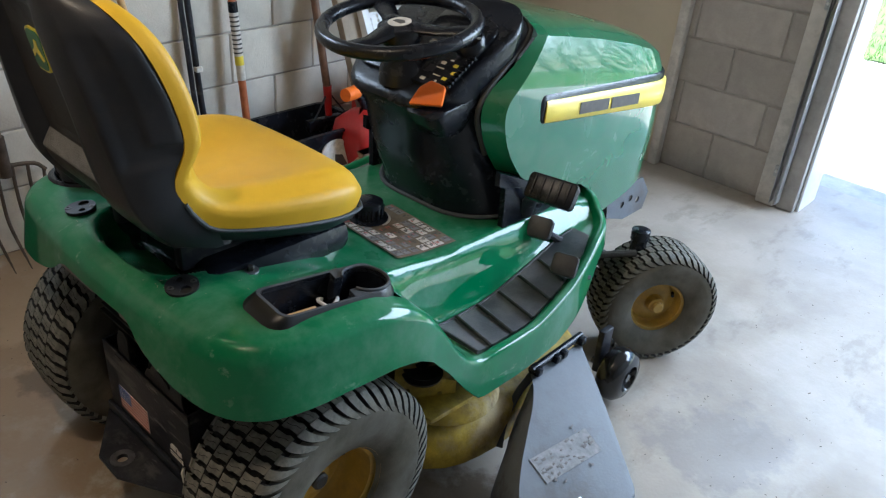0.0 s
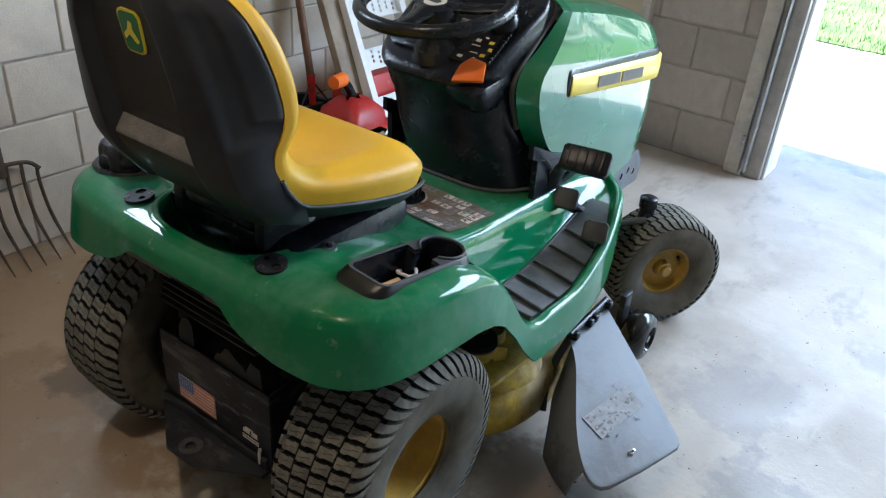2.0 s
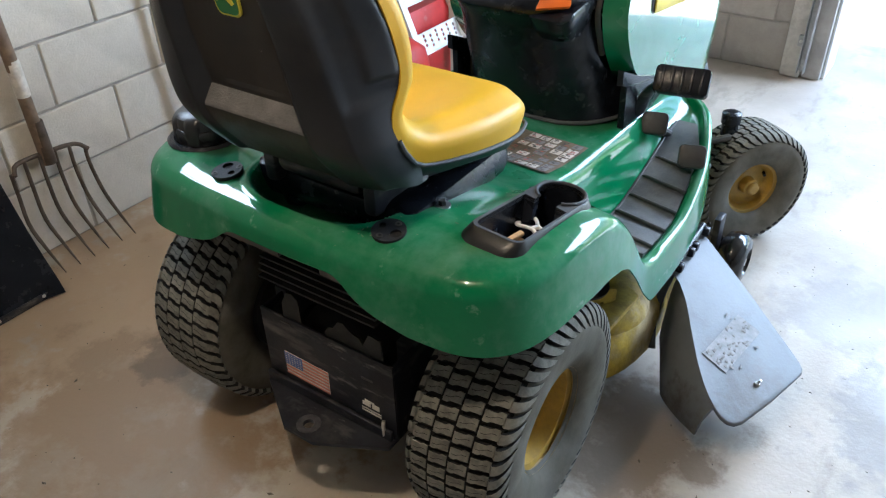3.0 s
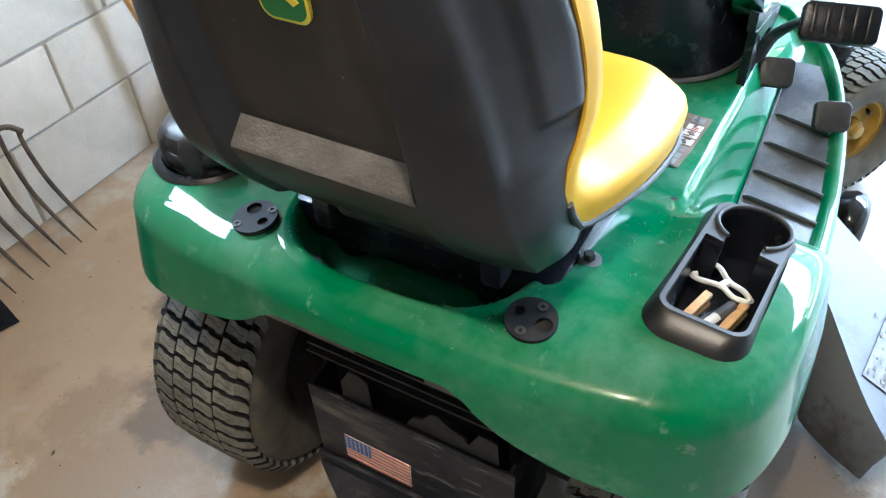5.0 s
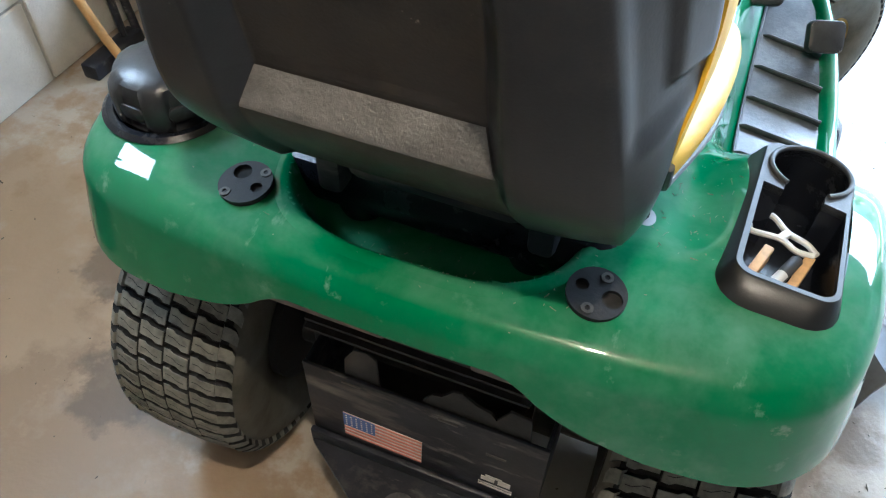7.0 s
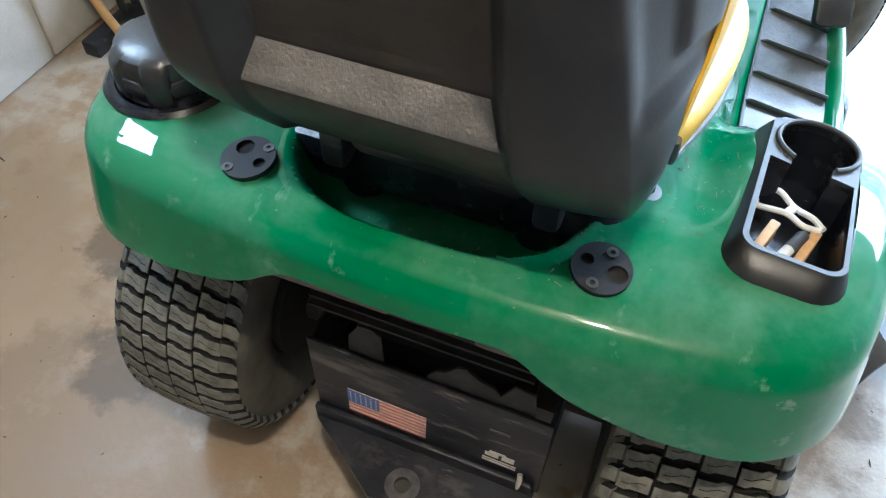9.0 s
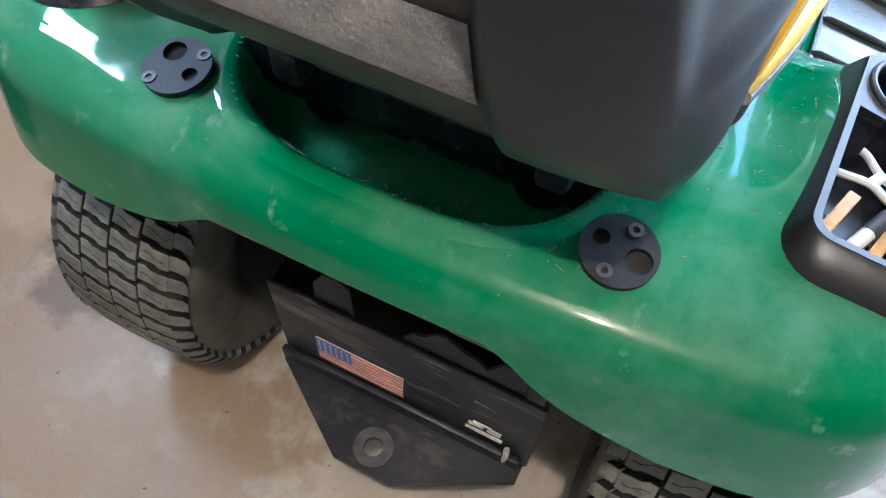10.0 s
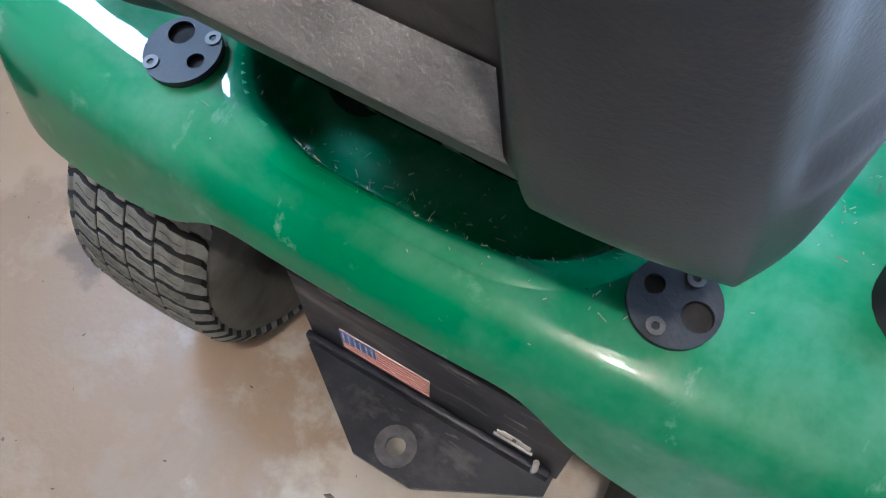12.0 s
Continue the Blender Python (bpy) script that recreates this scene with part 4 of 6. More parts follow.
CUSHION = [
    ((0.0, 0.280, 0.752), (0.06, 0.281, 0.753), (0.09, 0.280, 0.752), (0.10, 0.278, 0.750)),
    ((0.0, 0.296, 0.772), (0.13, 0.291, 0.775), (0.195, 0.278, 0.765), (0.20, 0.266, 0.7475)),
    ((0.0, 0.287, 0.803), (0.16, 0.275, 0.805), (0.232, 0.246, 0.786), (0.231, 0.230, 0.750)),
    ((0.0, 0.230, 0.814), (0.178, 0.210, 0.832), (0.252, 0.180, 0.806), (0.248, 0.170, 0.760)),
    ((0.0, 0.090, 0.800), (0.185, 0.070, 0.846), (0.250, 0.060, 0.822), (0.243, 0.048, 0.779)),
    ((0.0, -0.030, 0.806), (0.178, -0.030, 0.858), (0.232, -0.044, 0.838), (0.222, -0.058, 0.799)),
    ((0.0, -0.085, 0.838), (0.176, -0.072, 0.882), (0.219, -0.093, 0.866), (0.216, -0.108, 0.840)),
    ((0.0, -0.112, 0.905), (0.174, -0.088, 0.925), (0.221, -0.119, 0.914), (0.217, -0.140, 0.905)),
    ((0.0, -0.130, 0.965), (0.186, -0.080, 0.975), (0.227, -0.094, 0.972), (0.222, -0.118, 0.972)),
    ((0.0, -0.143, 1.030), (0.184, -0.092, 1.045), (0.221, -0.102, 1.050), (0.216, -0.130, 1.050)),
    ((0.0, -0.160, 1.100), (0.160, -0.112, 1.115), (0.198, -0.128, 1.128), (0.196, -0.156, 1.128)),
    ((0.0, -0.182, 1.160), (0.120, -0.150, 1.165), (0.152, -0.166, 1.184), (0.154, -0.190, 1.184)),
    ((0.0, -0.208, 1.198), (0.04, -0.198, 1.203), (0.055, -0.208, 1.212), (0.058, -0.217, 1.216)),
]
bm = B()
key_rows = np.array(CUSHION)
spread = curve(key_rows.reshape(len(CK), -1), 64).reshape(64, 4, 3)
rings = []
for mid, crest, swell, edge in spread:
    ctl = [mid, mid * 0.58 + crest * 0.42 + (mid - crest) * np.array([0, 0.22, 0.22]), crest, crest * 0.42 + swell * 0.58 + np.array([0, 0.004, 0.005]), swell, edge]
    right = curve(ctl, 24)
    rings.append([(-x, y, z) for x, y, z in right[::-1]] + [tuple(p) for p in right[1:]])
loft(bm, rings)
part("cushion", bm, M_YELLOW, tractor, "bright yellow vinyl bucket seat cushion", degrees=70)
bm = B()
pts = [(0.217, -0.125, 0.870), (0.218, -0.107, 0.838), (0.220, -0.066, 0.802), (0.245, 0.048, 0.778), (0.251, 0.16, 0.759), (0.240, 0.225, 0.750), (0.220, 0.264, 0.748), (0.15, 0.280, 0.747), (0.0, 0.284, 0.747)]
tube(bm, curve(pts + [(-x, y, z) for x, y, z in pts[-2::-1]], 60), 0.0042, seg=8)
part("piping", bm, M_GREYRIM, tractor, "grey seat edge piping")

# seat suspension under the pan
bm = B()
box(bm, (0, 0.09, 0.668), (0.40, 0.34, 0.07), bev=0.025)
sus = part("seat_mount", bm, M_BLACK, tractor, "black seat suspension frame")
for x_ in (0.12, -0.12):
    bm = B()
    box(bm, (x_, 0.02, 0.72), (0.03, 0.24, 0.07), bev=0.008)
    part("rail", bm, M_BLACKSTEEL, sus)
bm = B()
box(bm, (0.0, 0.02, 0.735), (0.20, 0.24, 0.04), bev=0.015)
part("slide_plate", bm, M_BLACKSTEEL, sus)
for sx in (1, -1):
    bm = B()
    lathe(bm, [(0.026, 0.0), (0.030, 0.012), (0.030, 0.05), (0.024, 0.06), (0.001, 0.06)], Matrix.Translation((0.105 * sx, -0.05, 0.625)), seg=20)
    box(bm, (0.105 * sx, -0.05, 0.70), (0.05, 0.04, 0.04), bev=0.008)
    part("spring_mount", bm, M_BLACK, sus)
bm = B()
lathe(bm, [(0.0155, 0), (0.0155, 0.003), (0.007, 0.0032)], Matrix.Translation((0.206, 0.0, shell_at(0.206, 0.0) - 0.0005)), seg=24)
washer = part("washer", bm, M_GALV, sus, "pale steel washer")
bm = B()
lathe(bm, [(0.0075, 0.003), (0.0075, 0.010), (0.006, 0.012), (0.001, 0.012)], Matrix.Translation((0.206, 0.0, shell_at(0.206, 0.0))), seg=6)
part("bolt", bm, M_DARK, washer)


# steering tower: a lofted plastic column under the dash
def rring(cx, y0, y1, hw, z, r, tilt=0.0, wf=None):
    """A rounded ring, as wide as hw at its back and wf at its front."""
    wf = wf or hw
    pts = rounded(2 * hw, y1 - y0, min(r, hw * 0.9, (y1 - y0) * 0.45), 6)
    return [(cx + x * (1 + (wf / hw - 1) * float(sstep(-0.45, 0.05, y / (y1 - y0)))), (y0 + y1) / 2 + y, z + tilt * y) for x, y in pts]


bm = B()
loft(bm, [rring(0, 0.655, 1.10, 0.215, 0.520, 0.14, 0, 0.238), rring(0, 0.65, 1.10, 0.218, 0.535, 0.14, 0, 0.240), rring(0, 0.655, 1.09, 0.208, 0.552, 0.14, 0, 0.235), rring(0, 0.640, 1.05, 0.19, 0.59, 0.14, 0, 0.225), rring(0, 0.605, 1.0, 0.172, 0.65, 0.13, 0, 0.20),
          rring(0, 0.572, 0.95, 0.165, 0.73, 0.12, 0, 0.19), rring(0, 0.550, 0.9, 0.162, 0.82, 0.11, 0, 0.185), rring(0, 0.533, 0.86, 0.162, 0.868, 0.10, 0.12, 0.185), rring(0, 0.522, 0.85, 0.164, 0.922, 0.09, 0.38, 0.188), rring(0, 0.522, 0.85, 0.163, 0.958, 0.08, 0.56, 0.188), rring(0, 0.530, 0.845, 0.159, 0.973, 0.075, 0.60, 0.184), rring(0, 0.542, 0.84, 0.153, 0.979, 0.07, 0.60, 0.178)])
tower = part("steering_tower", bm, M_BLACK, tractor, "black plastic steering tower and dashboard", degrees=50)
bm = B()
lip = rring(0, 0.650, 1.09, 0.212, 0.557, 0.14, 0, 0.239)
tube(bm, lip + lip[:1], 0.0055, seg=8, caps=False)
part("base_lip", bm, M_GREYRIM, tower)
# knee bulge and lever pocket at its right
bm = B()
loft(bm, [rring(0.120, 0.56, 0.66, 0.042, 0.80, 0.03), rring(0.122, 0.53, 0.68, 0.052, 0.835, 0.035), rring(0.124, 0.515, 0.69, 0.056, 0.868, 0.035, 0.1), rring(0.124, 0.525, 0.70, 0.052, 0.878, 0.03, 0.12)])
part("lever_pocket", bm, M_BLACK, tower, degrees=50)
bm = B()
prism(bm, [(-0.042, -0.026), (0.034, -0.024), (0.038, 0.020), (0.004, 0.032), (-0.022, 0.014)], 0.022, axes((0.128, 0.548, 0.898), (0.83, 0.55, 0.02), (-0.25, 0.42, 0.85)), bev=0.004)
part("blade_lever", bm, M_ORANGE, tower, "orange plastic wedge lever knob")
# dash panel, gauges and printed marks
dash = axes((0, 0.655, 0.955), (1, 0, 0), (0, 1, 0.6))
bm = B()
prism(bm, rounded(0.31, 0.24, 0.05, 6), 0.012, dash @ Matrix.Translation((0, 0.02, 0)), bev=0.004)
dp = part("dash_panel", bm, M_BLACK, tower)
for cx, cy, sx, sy in ((0.078, -0.085, 0.014, 0.008), (0.118, -0.100, 0.020, 0.006), (0.130, -0.092, 0.014, 0.005), (0.105, -0.065, 0.022, 0.0025), (0.098, -0.042, 0.024, 0.0025), (0.095, -0.025, 0.014, 0.009), (0.112, -0.012, 0.010, 0.003), (0.116, -0.082, 0.006, 0.006)):
    bm = B()
    box(bm, (cx, cy, 0.0130), (sx, sy, 0.0012), dash)
    part("print_bar", bm, M_STICKER, dp)
bm = B()
for k in range(3):
    box(bm, (0.132 + 0.010 * (k % 2), -0.068 + 0.022 * k, 0.0130), (0.013, 0.009, 0.0012), dash)
part("print_bar", bm, M_STYEL, dp)
bm = B()
lathe(bm, [(0.038, 0.0), (0.038, 0.018), (0.033, 0.026), (0.012, 0.026), (0.010, 0.03), (0.001, 0.03)], dash @ Matrix.Translation((0.122, 0.045, 0.010)), seg=28)
ig = part("ignition_switch", bm, M_BLACK, dp, "round black ignition switch")
for a in (20, 65, 110, 150):
    bm = B()
    box(bm, (0.027 * math.cos(radians(a)), 0.027 * math.sin(radians(a)), 0.027), (0.010, 0.006, 0.0014), dash @ Matrix.Translation((0.122, 0.045, 0.010)))
    part("print_bar", bm, M_STICKER, ig)
bm = B()
for k in range(9):
    box(bm, (0.157, -0.085 + 0.012 * k, 0.014), (0.016, 0.006, 0.010), dash, bev=0.001)
part("throttle_slot", bm, M_BLACK, dp)
bm = B()
box(bm, (0.03, 0.10, 0.013), (0.12, 0.06, 0.004), dash, bev=0.002)
part("fuel_gauge", bm, M_GLOSSBLACK, dp)
bm = B()
box(bm, (0.035, 0.02, 0.0128), (0.05, 0.022, 0.002), dash)
part("warning_label", bm, M_STTAN, dp)
bm = B()
tube(bm, [(-0.145, 0.69, 0.985), (-0.170, 0.70, 1.005)], 0.006, seg=8)
lv = part("choke_lever", bm, M_BLACK, dp)
bm = B()
box(bm, (-0.180, 0.702, 1.016), (0.034, 0.034, 0.036), bev=0.009)
part("knob", bm, M_ORANGE, lv, "orange lever knob")

# steering wheel
sw = axes((0, 0.572, 1.022), (1, 0, 0), (0, 0.989, 0.15))
bm = B()
seg = 48
tube(bm, [sw @ Vector((0.180 * math.cos(2 * math.pi * i / seg), 0.180 * math.sin(2 * math.pi * i / seg), 0.008)) for i in range(seg + 1)], 0.0165, seg=12, caps=False)
bmesh.ops.remove_doubles(bm, verts=bm.verts[:], dist=0.0008)
wheel = part("steering_wheel", bm, M_BLACK, tractor, "black plastic steering wheel", degrees=60)
for a in (150, 30, 270):
    d = Vector((math.cos(radians(a)), math.sin(radians(a)), 0))
    bm = B()
    tube(bm, [sw @ (d * 0.03), sw @ (d * 0.09 + Vector((0, 0, -0.006))), sw @ (d * 0.175)], [0.034, 0.024, 0.030], seg=12, flat=0.42)
    part("spoke", bm, M_BLACK, wheel, degrees=60)
bm = B()
lathe(bm, [(0.05, -0.03), (0.056, -0.008), (0.052, 0.006), (0.036, 0.012), (0.001, 0.012)], sw, seg=32)
part("hub", bm, M_BLACK, wheel, degrees=50)
bm = B()
lathe(bm, [(0.028, 0.012), (0.028, 0.0135), (0.001, 0.0135)], sw, seg=28)
part("badge", bm, M_STICKER, wheel, "small round pale badge")
bm = B()
prism(bm, [(-0.016, -0.006), (0.012, -0.009), (0.017, 0.002), (0.006, 0.010), (-0.014, 0.005)], 0.0148, sw)
part("badge_mark", bm, M_STDARK, wheel)
bm = B()
lathe(bm, [(0.062, -0.125), (0.052, -0.085), (0.036, -0.07), (0.032, -0.01)], sw, seg=24)
part("column", bm, M_BLACK, wheel, degrees=50)

# hood: side walls, crown and rounded nose in one moulding
hy = np.concatenate([np.linspace(0.659, 0.845, 12), np.linspace(0.86, 1.40, 20), 1.40 + 0.225 * np.sin(np.linspace(0.08, 1, 18) * math.pi / 2)])
HY = [0.659, 0.672, 0.696, 0.742, 0.833, 0.92, 0.98, 1.08, 1.15, 1.20, 1.245, 1.56, 1.59, 1.63]
HB = [0.836, 0.785, 0.74, 0.68, 0.613, 0.592, 0.58, 0.565, 0.52, 0.455, 0.408, 0.466, 0.485, 0.53]
UY = [0.659, 0.675, 0.77, 0.845, 0.92, 1.10, 1.30, 1.45, 1.55, 1.63]
UZ = [0.856, 0.892, 0.957, 1.012, 1.000, 0.968, 0.923, 0.880, 0.850, 0.80]


def hood_half(y, z=0.8):
    w = 0.243 - 0.012 * max(0.0, (y - 0.9)) - 0.012 * max(0, 0.60 - z) / 0.2
    if y > 1.38:
        w *= max(0.0, 1 - ((y - 1.38) / 0.252) ** 2.3) ** (1 / 2.3)
    return w


def rear_line(z):
    return float(table(z, [0.5, 0.613, 0.68, 0.74, 0.785, 0.836, 0.86, 0.892, 0.957, 1.02], [0.95, 0.833, 0.742, 0.696, 0.672, 0.659, 0.66, 0.675, 0.77, 0.845]))


def crease_z(y):
    """The shoulder crease that runs down to the nose."""
    return 0.912 - 0.135 * (y - 0.655)


def brow_z(y):
    return float(table(y, UY, UZ)) if y > 0.845 else 1.012 + 0.16 * (0.845 - y)


side_t = list(np.linspace(0, 0.985, 15)) + [1.0]
brow_t = [0.02, 0.12, 0.25, 0.4, 0.55, 0.7, 0.85, 0.985, 1.0]
crown_t = list(np.linspace(0, 1, 11)[1:])
rear_d = [0, 0.003, 0.010, 0.016, 0.022, 0.026, 0.030, 0.036]
HX = [y for y in hy if y > 1.0]


def hood_point(kind, t, y):
    zb = float(table(y, HY, HB)) if y > 0.833 else 0.613
    zu = brow_z(y)
    z1 = max(min(zu - 0.02, crease_z(y)), zb + 0.02)
    w1 = hood_half(y, z1)
    if kind == 0:
        z = zb + (z1 - zb) * t
        return hood_half(y, z) * (1 + 0.014 * math.sin(math.pi * min(1, t))), z
    if kind == 1:
        return w1 - 0.032 * t ** 1.25 * (w1 / 0.24), z1 + (zu - z1) * t
    w0 = w1 - 0.032 * (w1 / 0.24)
    zc = zu + 0.042 - 0.02 * max(0.0, (y - 1.45) / 0.15)
    q = 1 - t
    return w0 * q, zc - (zc - zu) * (q ** 4.5 * 0.75 + q ** 2 * 0.25)


bm = B()
for s in (1, -1):
    lines = []
    for kind, ts in ((0, side_t), (1, brow_t), (2, crown_t)):
        for t in ts:
            y0 = 0.80
            for _ in range(12):
                y0 = 0.5 * y0 + 0.5 * (rear_line(hood_point(kind, t, y0)[1]) if kind < 2 else 0.845)
            stops = [y0 + d for d in rear_d] + list(np.linspace(y0 + 0.06, 1.0, 12)) + HX
            row = []
            for y in stops:
                w, z = hood_point(kind, t, y)
                back = max(0.0, 1 - (y - y0) / 0.030)
                turn = 1.0 if kind == 0 else (1 - 0.8 * t if kind == 1 else 0.2)
                w -= 0.050 * turn * back * (1 if kind < 2 else 1 - t)
                row.append(bm.verts.new((s * w, y, z)))
            lines.append(row)
    for a, b in zip(lines, lines[1:]):
        for i in range(len(a) - 1):
            bm.faces.new((a[i], a[i + 1], b[i + 1], b[i]))
bmesh.ops.remove_doubles(bm, verts=bm.verts[:], dist=0.0006)
hood = part("hood", bm, M_GREEN_HOOD, tractor, "glossy green plastic hood with a creased crown", degrees=20)

# dark seam and grey edge where hood meets dash
bm = B()
edge = [(0.186, 0.70, 0.735), (0.186, 0.66, 0.82), (0.186, 0.658, 0.858), (0.186, 0.685, 0.900), (0.184, 0.77, 0.960), (0.176, 0.84, 1.012), (0.13, 0.85, 1.040), (0.0, 0.855, 1.054)]
tube(bm, curve(edge + [(-x, y, z) for x, y, z in edge[-2::-1]], 60), 0.007, seg=8)
part("hood_seal", bm, M_DARK, hood)
bm = B()
rg = []
for (x, y, z) in curve(edge[3:], 22):
    rg.append([(x - 0.004, y - 0.006, z + 0.004), (x * 0.93, y - 0.030, z - 0.006), (x * 0.93, y - 0.03, z - 0.03), (x - 0.004, y - 0.004, z - 0.02)])
loft(bm, rg)
part("cowl_edge", bm, M_GREYRIM, tower, "grey dash cowl edge")
bm = B()
loft(bm, [[(-p[0], p[1], p[2]) for p in r] for r in rg])
part("cowl_edge", bm, M_GREYRIM, tower)



# yellow stripe in a dark slot along each hood side
def stripe_ring(y, z0, z1, out, th, s):
    w0, w1 = hood_half(y, z0) * 1.018 + out, hood_half(y, z1) * 1.018 + out
    m = (z0 + z1) / 2
    return [(s * w0, y, z0), (s * (w0 + th * 0.8), y, z0 + 0.006), (s * ((w0 + w1) / 2 + th), y, m), (s * (w1 + th * 0.8), y, z1 - 0.006), (s * w1, y, z1)]


sy = np.concatenate([np.linspace(0.845, 1.40, 14), 1.40 + 0.208 * np.sin(np.linspace(0.1, 0.92, 10) * math.pi / 2)])
for s in (1, -1):
    bm = B()
    rg = []
    for y in np.concatenate([[0.826, 0.828, 0.832, 0.838], sy]):
        k = (y - 0.825) / 0.75
        e = math.sqrt(1 - min(1.0, max(0.0, (0.848 - y) / 0.023)) ** 2)
        zm = 0.8375 - 0.083 * k
        rg.append(stripe_ring(y, zm + (0.797 - 0.098 * k - zm) * (0.35 + 0.65 * e), zm + (0.878 - 0.068 * k - zm) * (0.35 + 0.65 * e), -0.007, 0.009 * e, s))
    loft(bm, rg)
    part("side_slot", bm, M_BLACK, hood, "dark cooling slot in the hood side", degrees=70)
    bm = B()
    rg = []
    for y in sy[:-1]:
        k = (y - 0.825) / 0.75
        e = min(1.0, (y - 0.835) / 0.03)
        rg.append(stripe_ring(y, 0.804 - 0.10 * k, 0.862 - 0.075 * k, 0.002, 0.011 * min(1, e), s))
    loft(bm, rg)
    stp = part("side_stripe", bm, M_YSTRIPE, hood, "yellow plastic stripe with a dark name bar", degrees=70)
    # a plain dark bar in place of the name
    for ya, yb in ((0.985, 1.13), (1.145, 1.30)):
        bm = B()
        rg = []
        for y in np.linspace(ya, yb, 7):
            k = (y - 0.825) / 0.75
            z0 = 0.833 - 0.0875 * k
            w = hood_half(y, z0) * 1.018 + 0.0138
            rg.append([(s * w, y, z0 - 0.016), (s * (w + 0.0012), y, z0 - 0.016), (s * (w + 0.0012), y, z0 + 0.016), (s * w, y, z0 + 0.016)])
        loft(bm, rg)
        part("name_bar", bm, M_STDARK, stp)
    bm = B()
    for k in range(3):
        y = 1.43 + 0.028 * k
        w = hood_half(y + 0.009, 0.55) * 1.016
        w2 = hood_half(y + 0.027, 0.55) * 1.016
        loft(bm, [[(s * w, y, 0.540), (s * (w + 0.0015), y, 0.540), (s * (w + 0.0015), y + 0.004, 0.558), (s * w, y + 0.004, 0.558)], [(s * w2, y + 0.013, 0.538), (s * (w2 + 0.0015), y + 0.013, 0.538), (s * (w2 + 0.0015), y + 0.017, 0.556), (s * w2, y + 0.017, 0.556)]])
    part("model_bar", bm, M_STICKER, hood, "worn pale lettering bar")

# tower skirt strut running forward under the hood
for s in (1, -1):
    bm = B()
    loft(bm, [[(s * 0.235, y, z + 0.02), (s * 0.250, y, z + 0.018), (s * 0.250, y, z - 0.018), (s * 0.235, y, z - 0.02)] for y, z in ((0.69, 0.69), (0.80, 0.64), (0.95, 0.59), (1.02, 0.565))])
    loft(bm, [[(s * 0.20, y, z + 0.016), (s * 0.240, y, z + 0.014), (s * 0.240, y, z - 0.016), (s * 0.20, y, z - 0.02)] for y, z in ((0.86, 0.555), (0.96, 0.52), (1.05, 0.50))])
    part("tower_strut", bm, M_BLACK, tower)

# black side panels between the tower's foot and the hood
for s in (1, -1):
    bm = B()
    outer = [(0.72, 0.535), (0.715, 0.66), (0.80, 0.640), (0.98, 0.600), (1.01, 0.560), (0.95, 0.548), (0.86, 0.528)]
    plate_holes(bm, outer, [[(0.80, 0.560), (0.79, 0.610), (0.90, 0.588), (0.93, 0.568), (0.88, 0.556)]], 0.016, axes((s * 0.236 if s > 0 else -0.236 - 0.016, 0, 0), (0, 1, 0), (0, 0, 1)))
    sp = part("side_panel", bm, M_BLACK, tower)
    bm = B()
    prism(bm, [(0.78, 0.55), (0.78, 0.62), (0.94, 0.60), (0.95, 0.56)], 0.004, axes((s * 0.236, 0, 0), (0, 1, 0), (0, 0, 1)))
    part("backing", bm, M_DARK, sp)

# frame, front axle and engine underside
bm = B()
for s in (1, -1):
    box(bm, (s * 0.165, 0.72, 0.36), (0.035, 1.62, 0.085), bev=0.004)
box(bm, (0, 1.50, 0.37), (0.36, 0.04, 0.10), bev=0.006)
box(bm, (0, 0.05, 0.36), (0.34, 0.06, 0.10), bev=0.006)
fr = part("frame", bm, M_BLACKSTEEL, tractor, "black steel chassis rails")
bm = B()
box(bm, (0, 1.22, 0.41), (0.30, 0.46, 0.16), bev=0.02)
part("engine_underside", bm, M_DARK, tractor)
bm = B()
box(bm, (0.0, 0.30, 0.43), (0.34, 0.55, 0.16), bev=0.03)
part("belt_guard", bm, M_DARK, tractor)
for s in (1, -1):
    bm = B()
    plate_holes(bm, [(1.34, 0.43), (1.56, 0.43), (1.62, 0.36), (1.60, 0.30), (1.47, 0.30), (1.36, 0.34)], [circle(1.50, 0.37, 0.012, 12), circle(1.55, 0.35, 0.012, 12), circle(1.45, 0.36, 0.012, 12)], 0.005, axes((s * 0.192, 0, 0), (0, 1, 0), (0, 0, 1)))
    part("bumper_bracket", bm, M_CHUTE, fr, "grey steel bracket with round holes")
    for y in (1.20, 1.26, 1.32):
        bm = B()
        lathe(bm, [(0.006, 0), (0.006, 0.01), (0.001, 0.01)], axes((s * 0.183, y, 0.37), (0, s, 0), (0, 0, 1)), seg=8)
        part("bolt", bm, M_STEEL, fr)
bm = B()
tube(bm, [(-0.42, 1.245, 0.235), (-0.25, 1.245, 0.27), (0, 1.245, 0.30), (0.25, 1.245, 0.27), (0.42, 1.245, 0.235)], 0.028, seg=10)
ax = part("front_axle", bm, M_BLACKSTEEL, tractor, "black front axle beam")
for s in (1, -1):
    bm = B()
    lathe(bm, [(0.024, 0.0), (0.024, 0.15), (0.028, 0.155), (0.028, 0.185), (0.018, 0.19), (0.001, 0.19)], Matrix.Translation((s * 0.385, 1.235, 0.235)), seg=18)
    part("kingpin", bm, M_BLACK, ax)
bm = B()
tube(bm, [(0.40, 1.20, 0.36), (0.30, 1.10, 0.345), (0.18, 1.02, 0.34)], 0.011, seg=8)
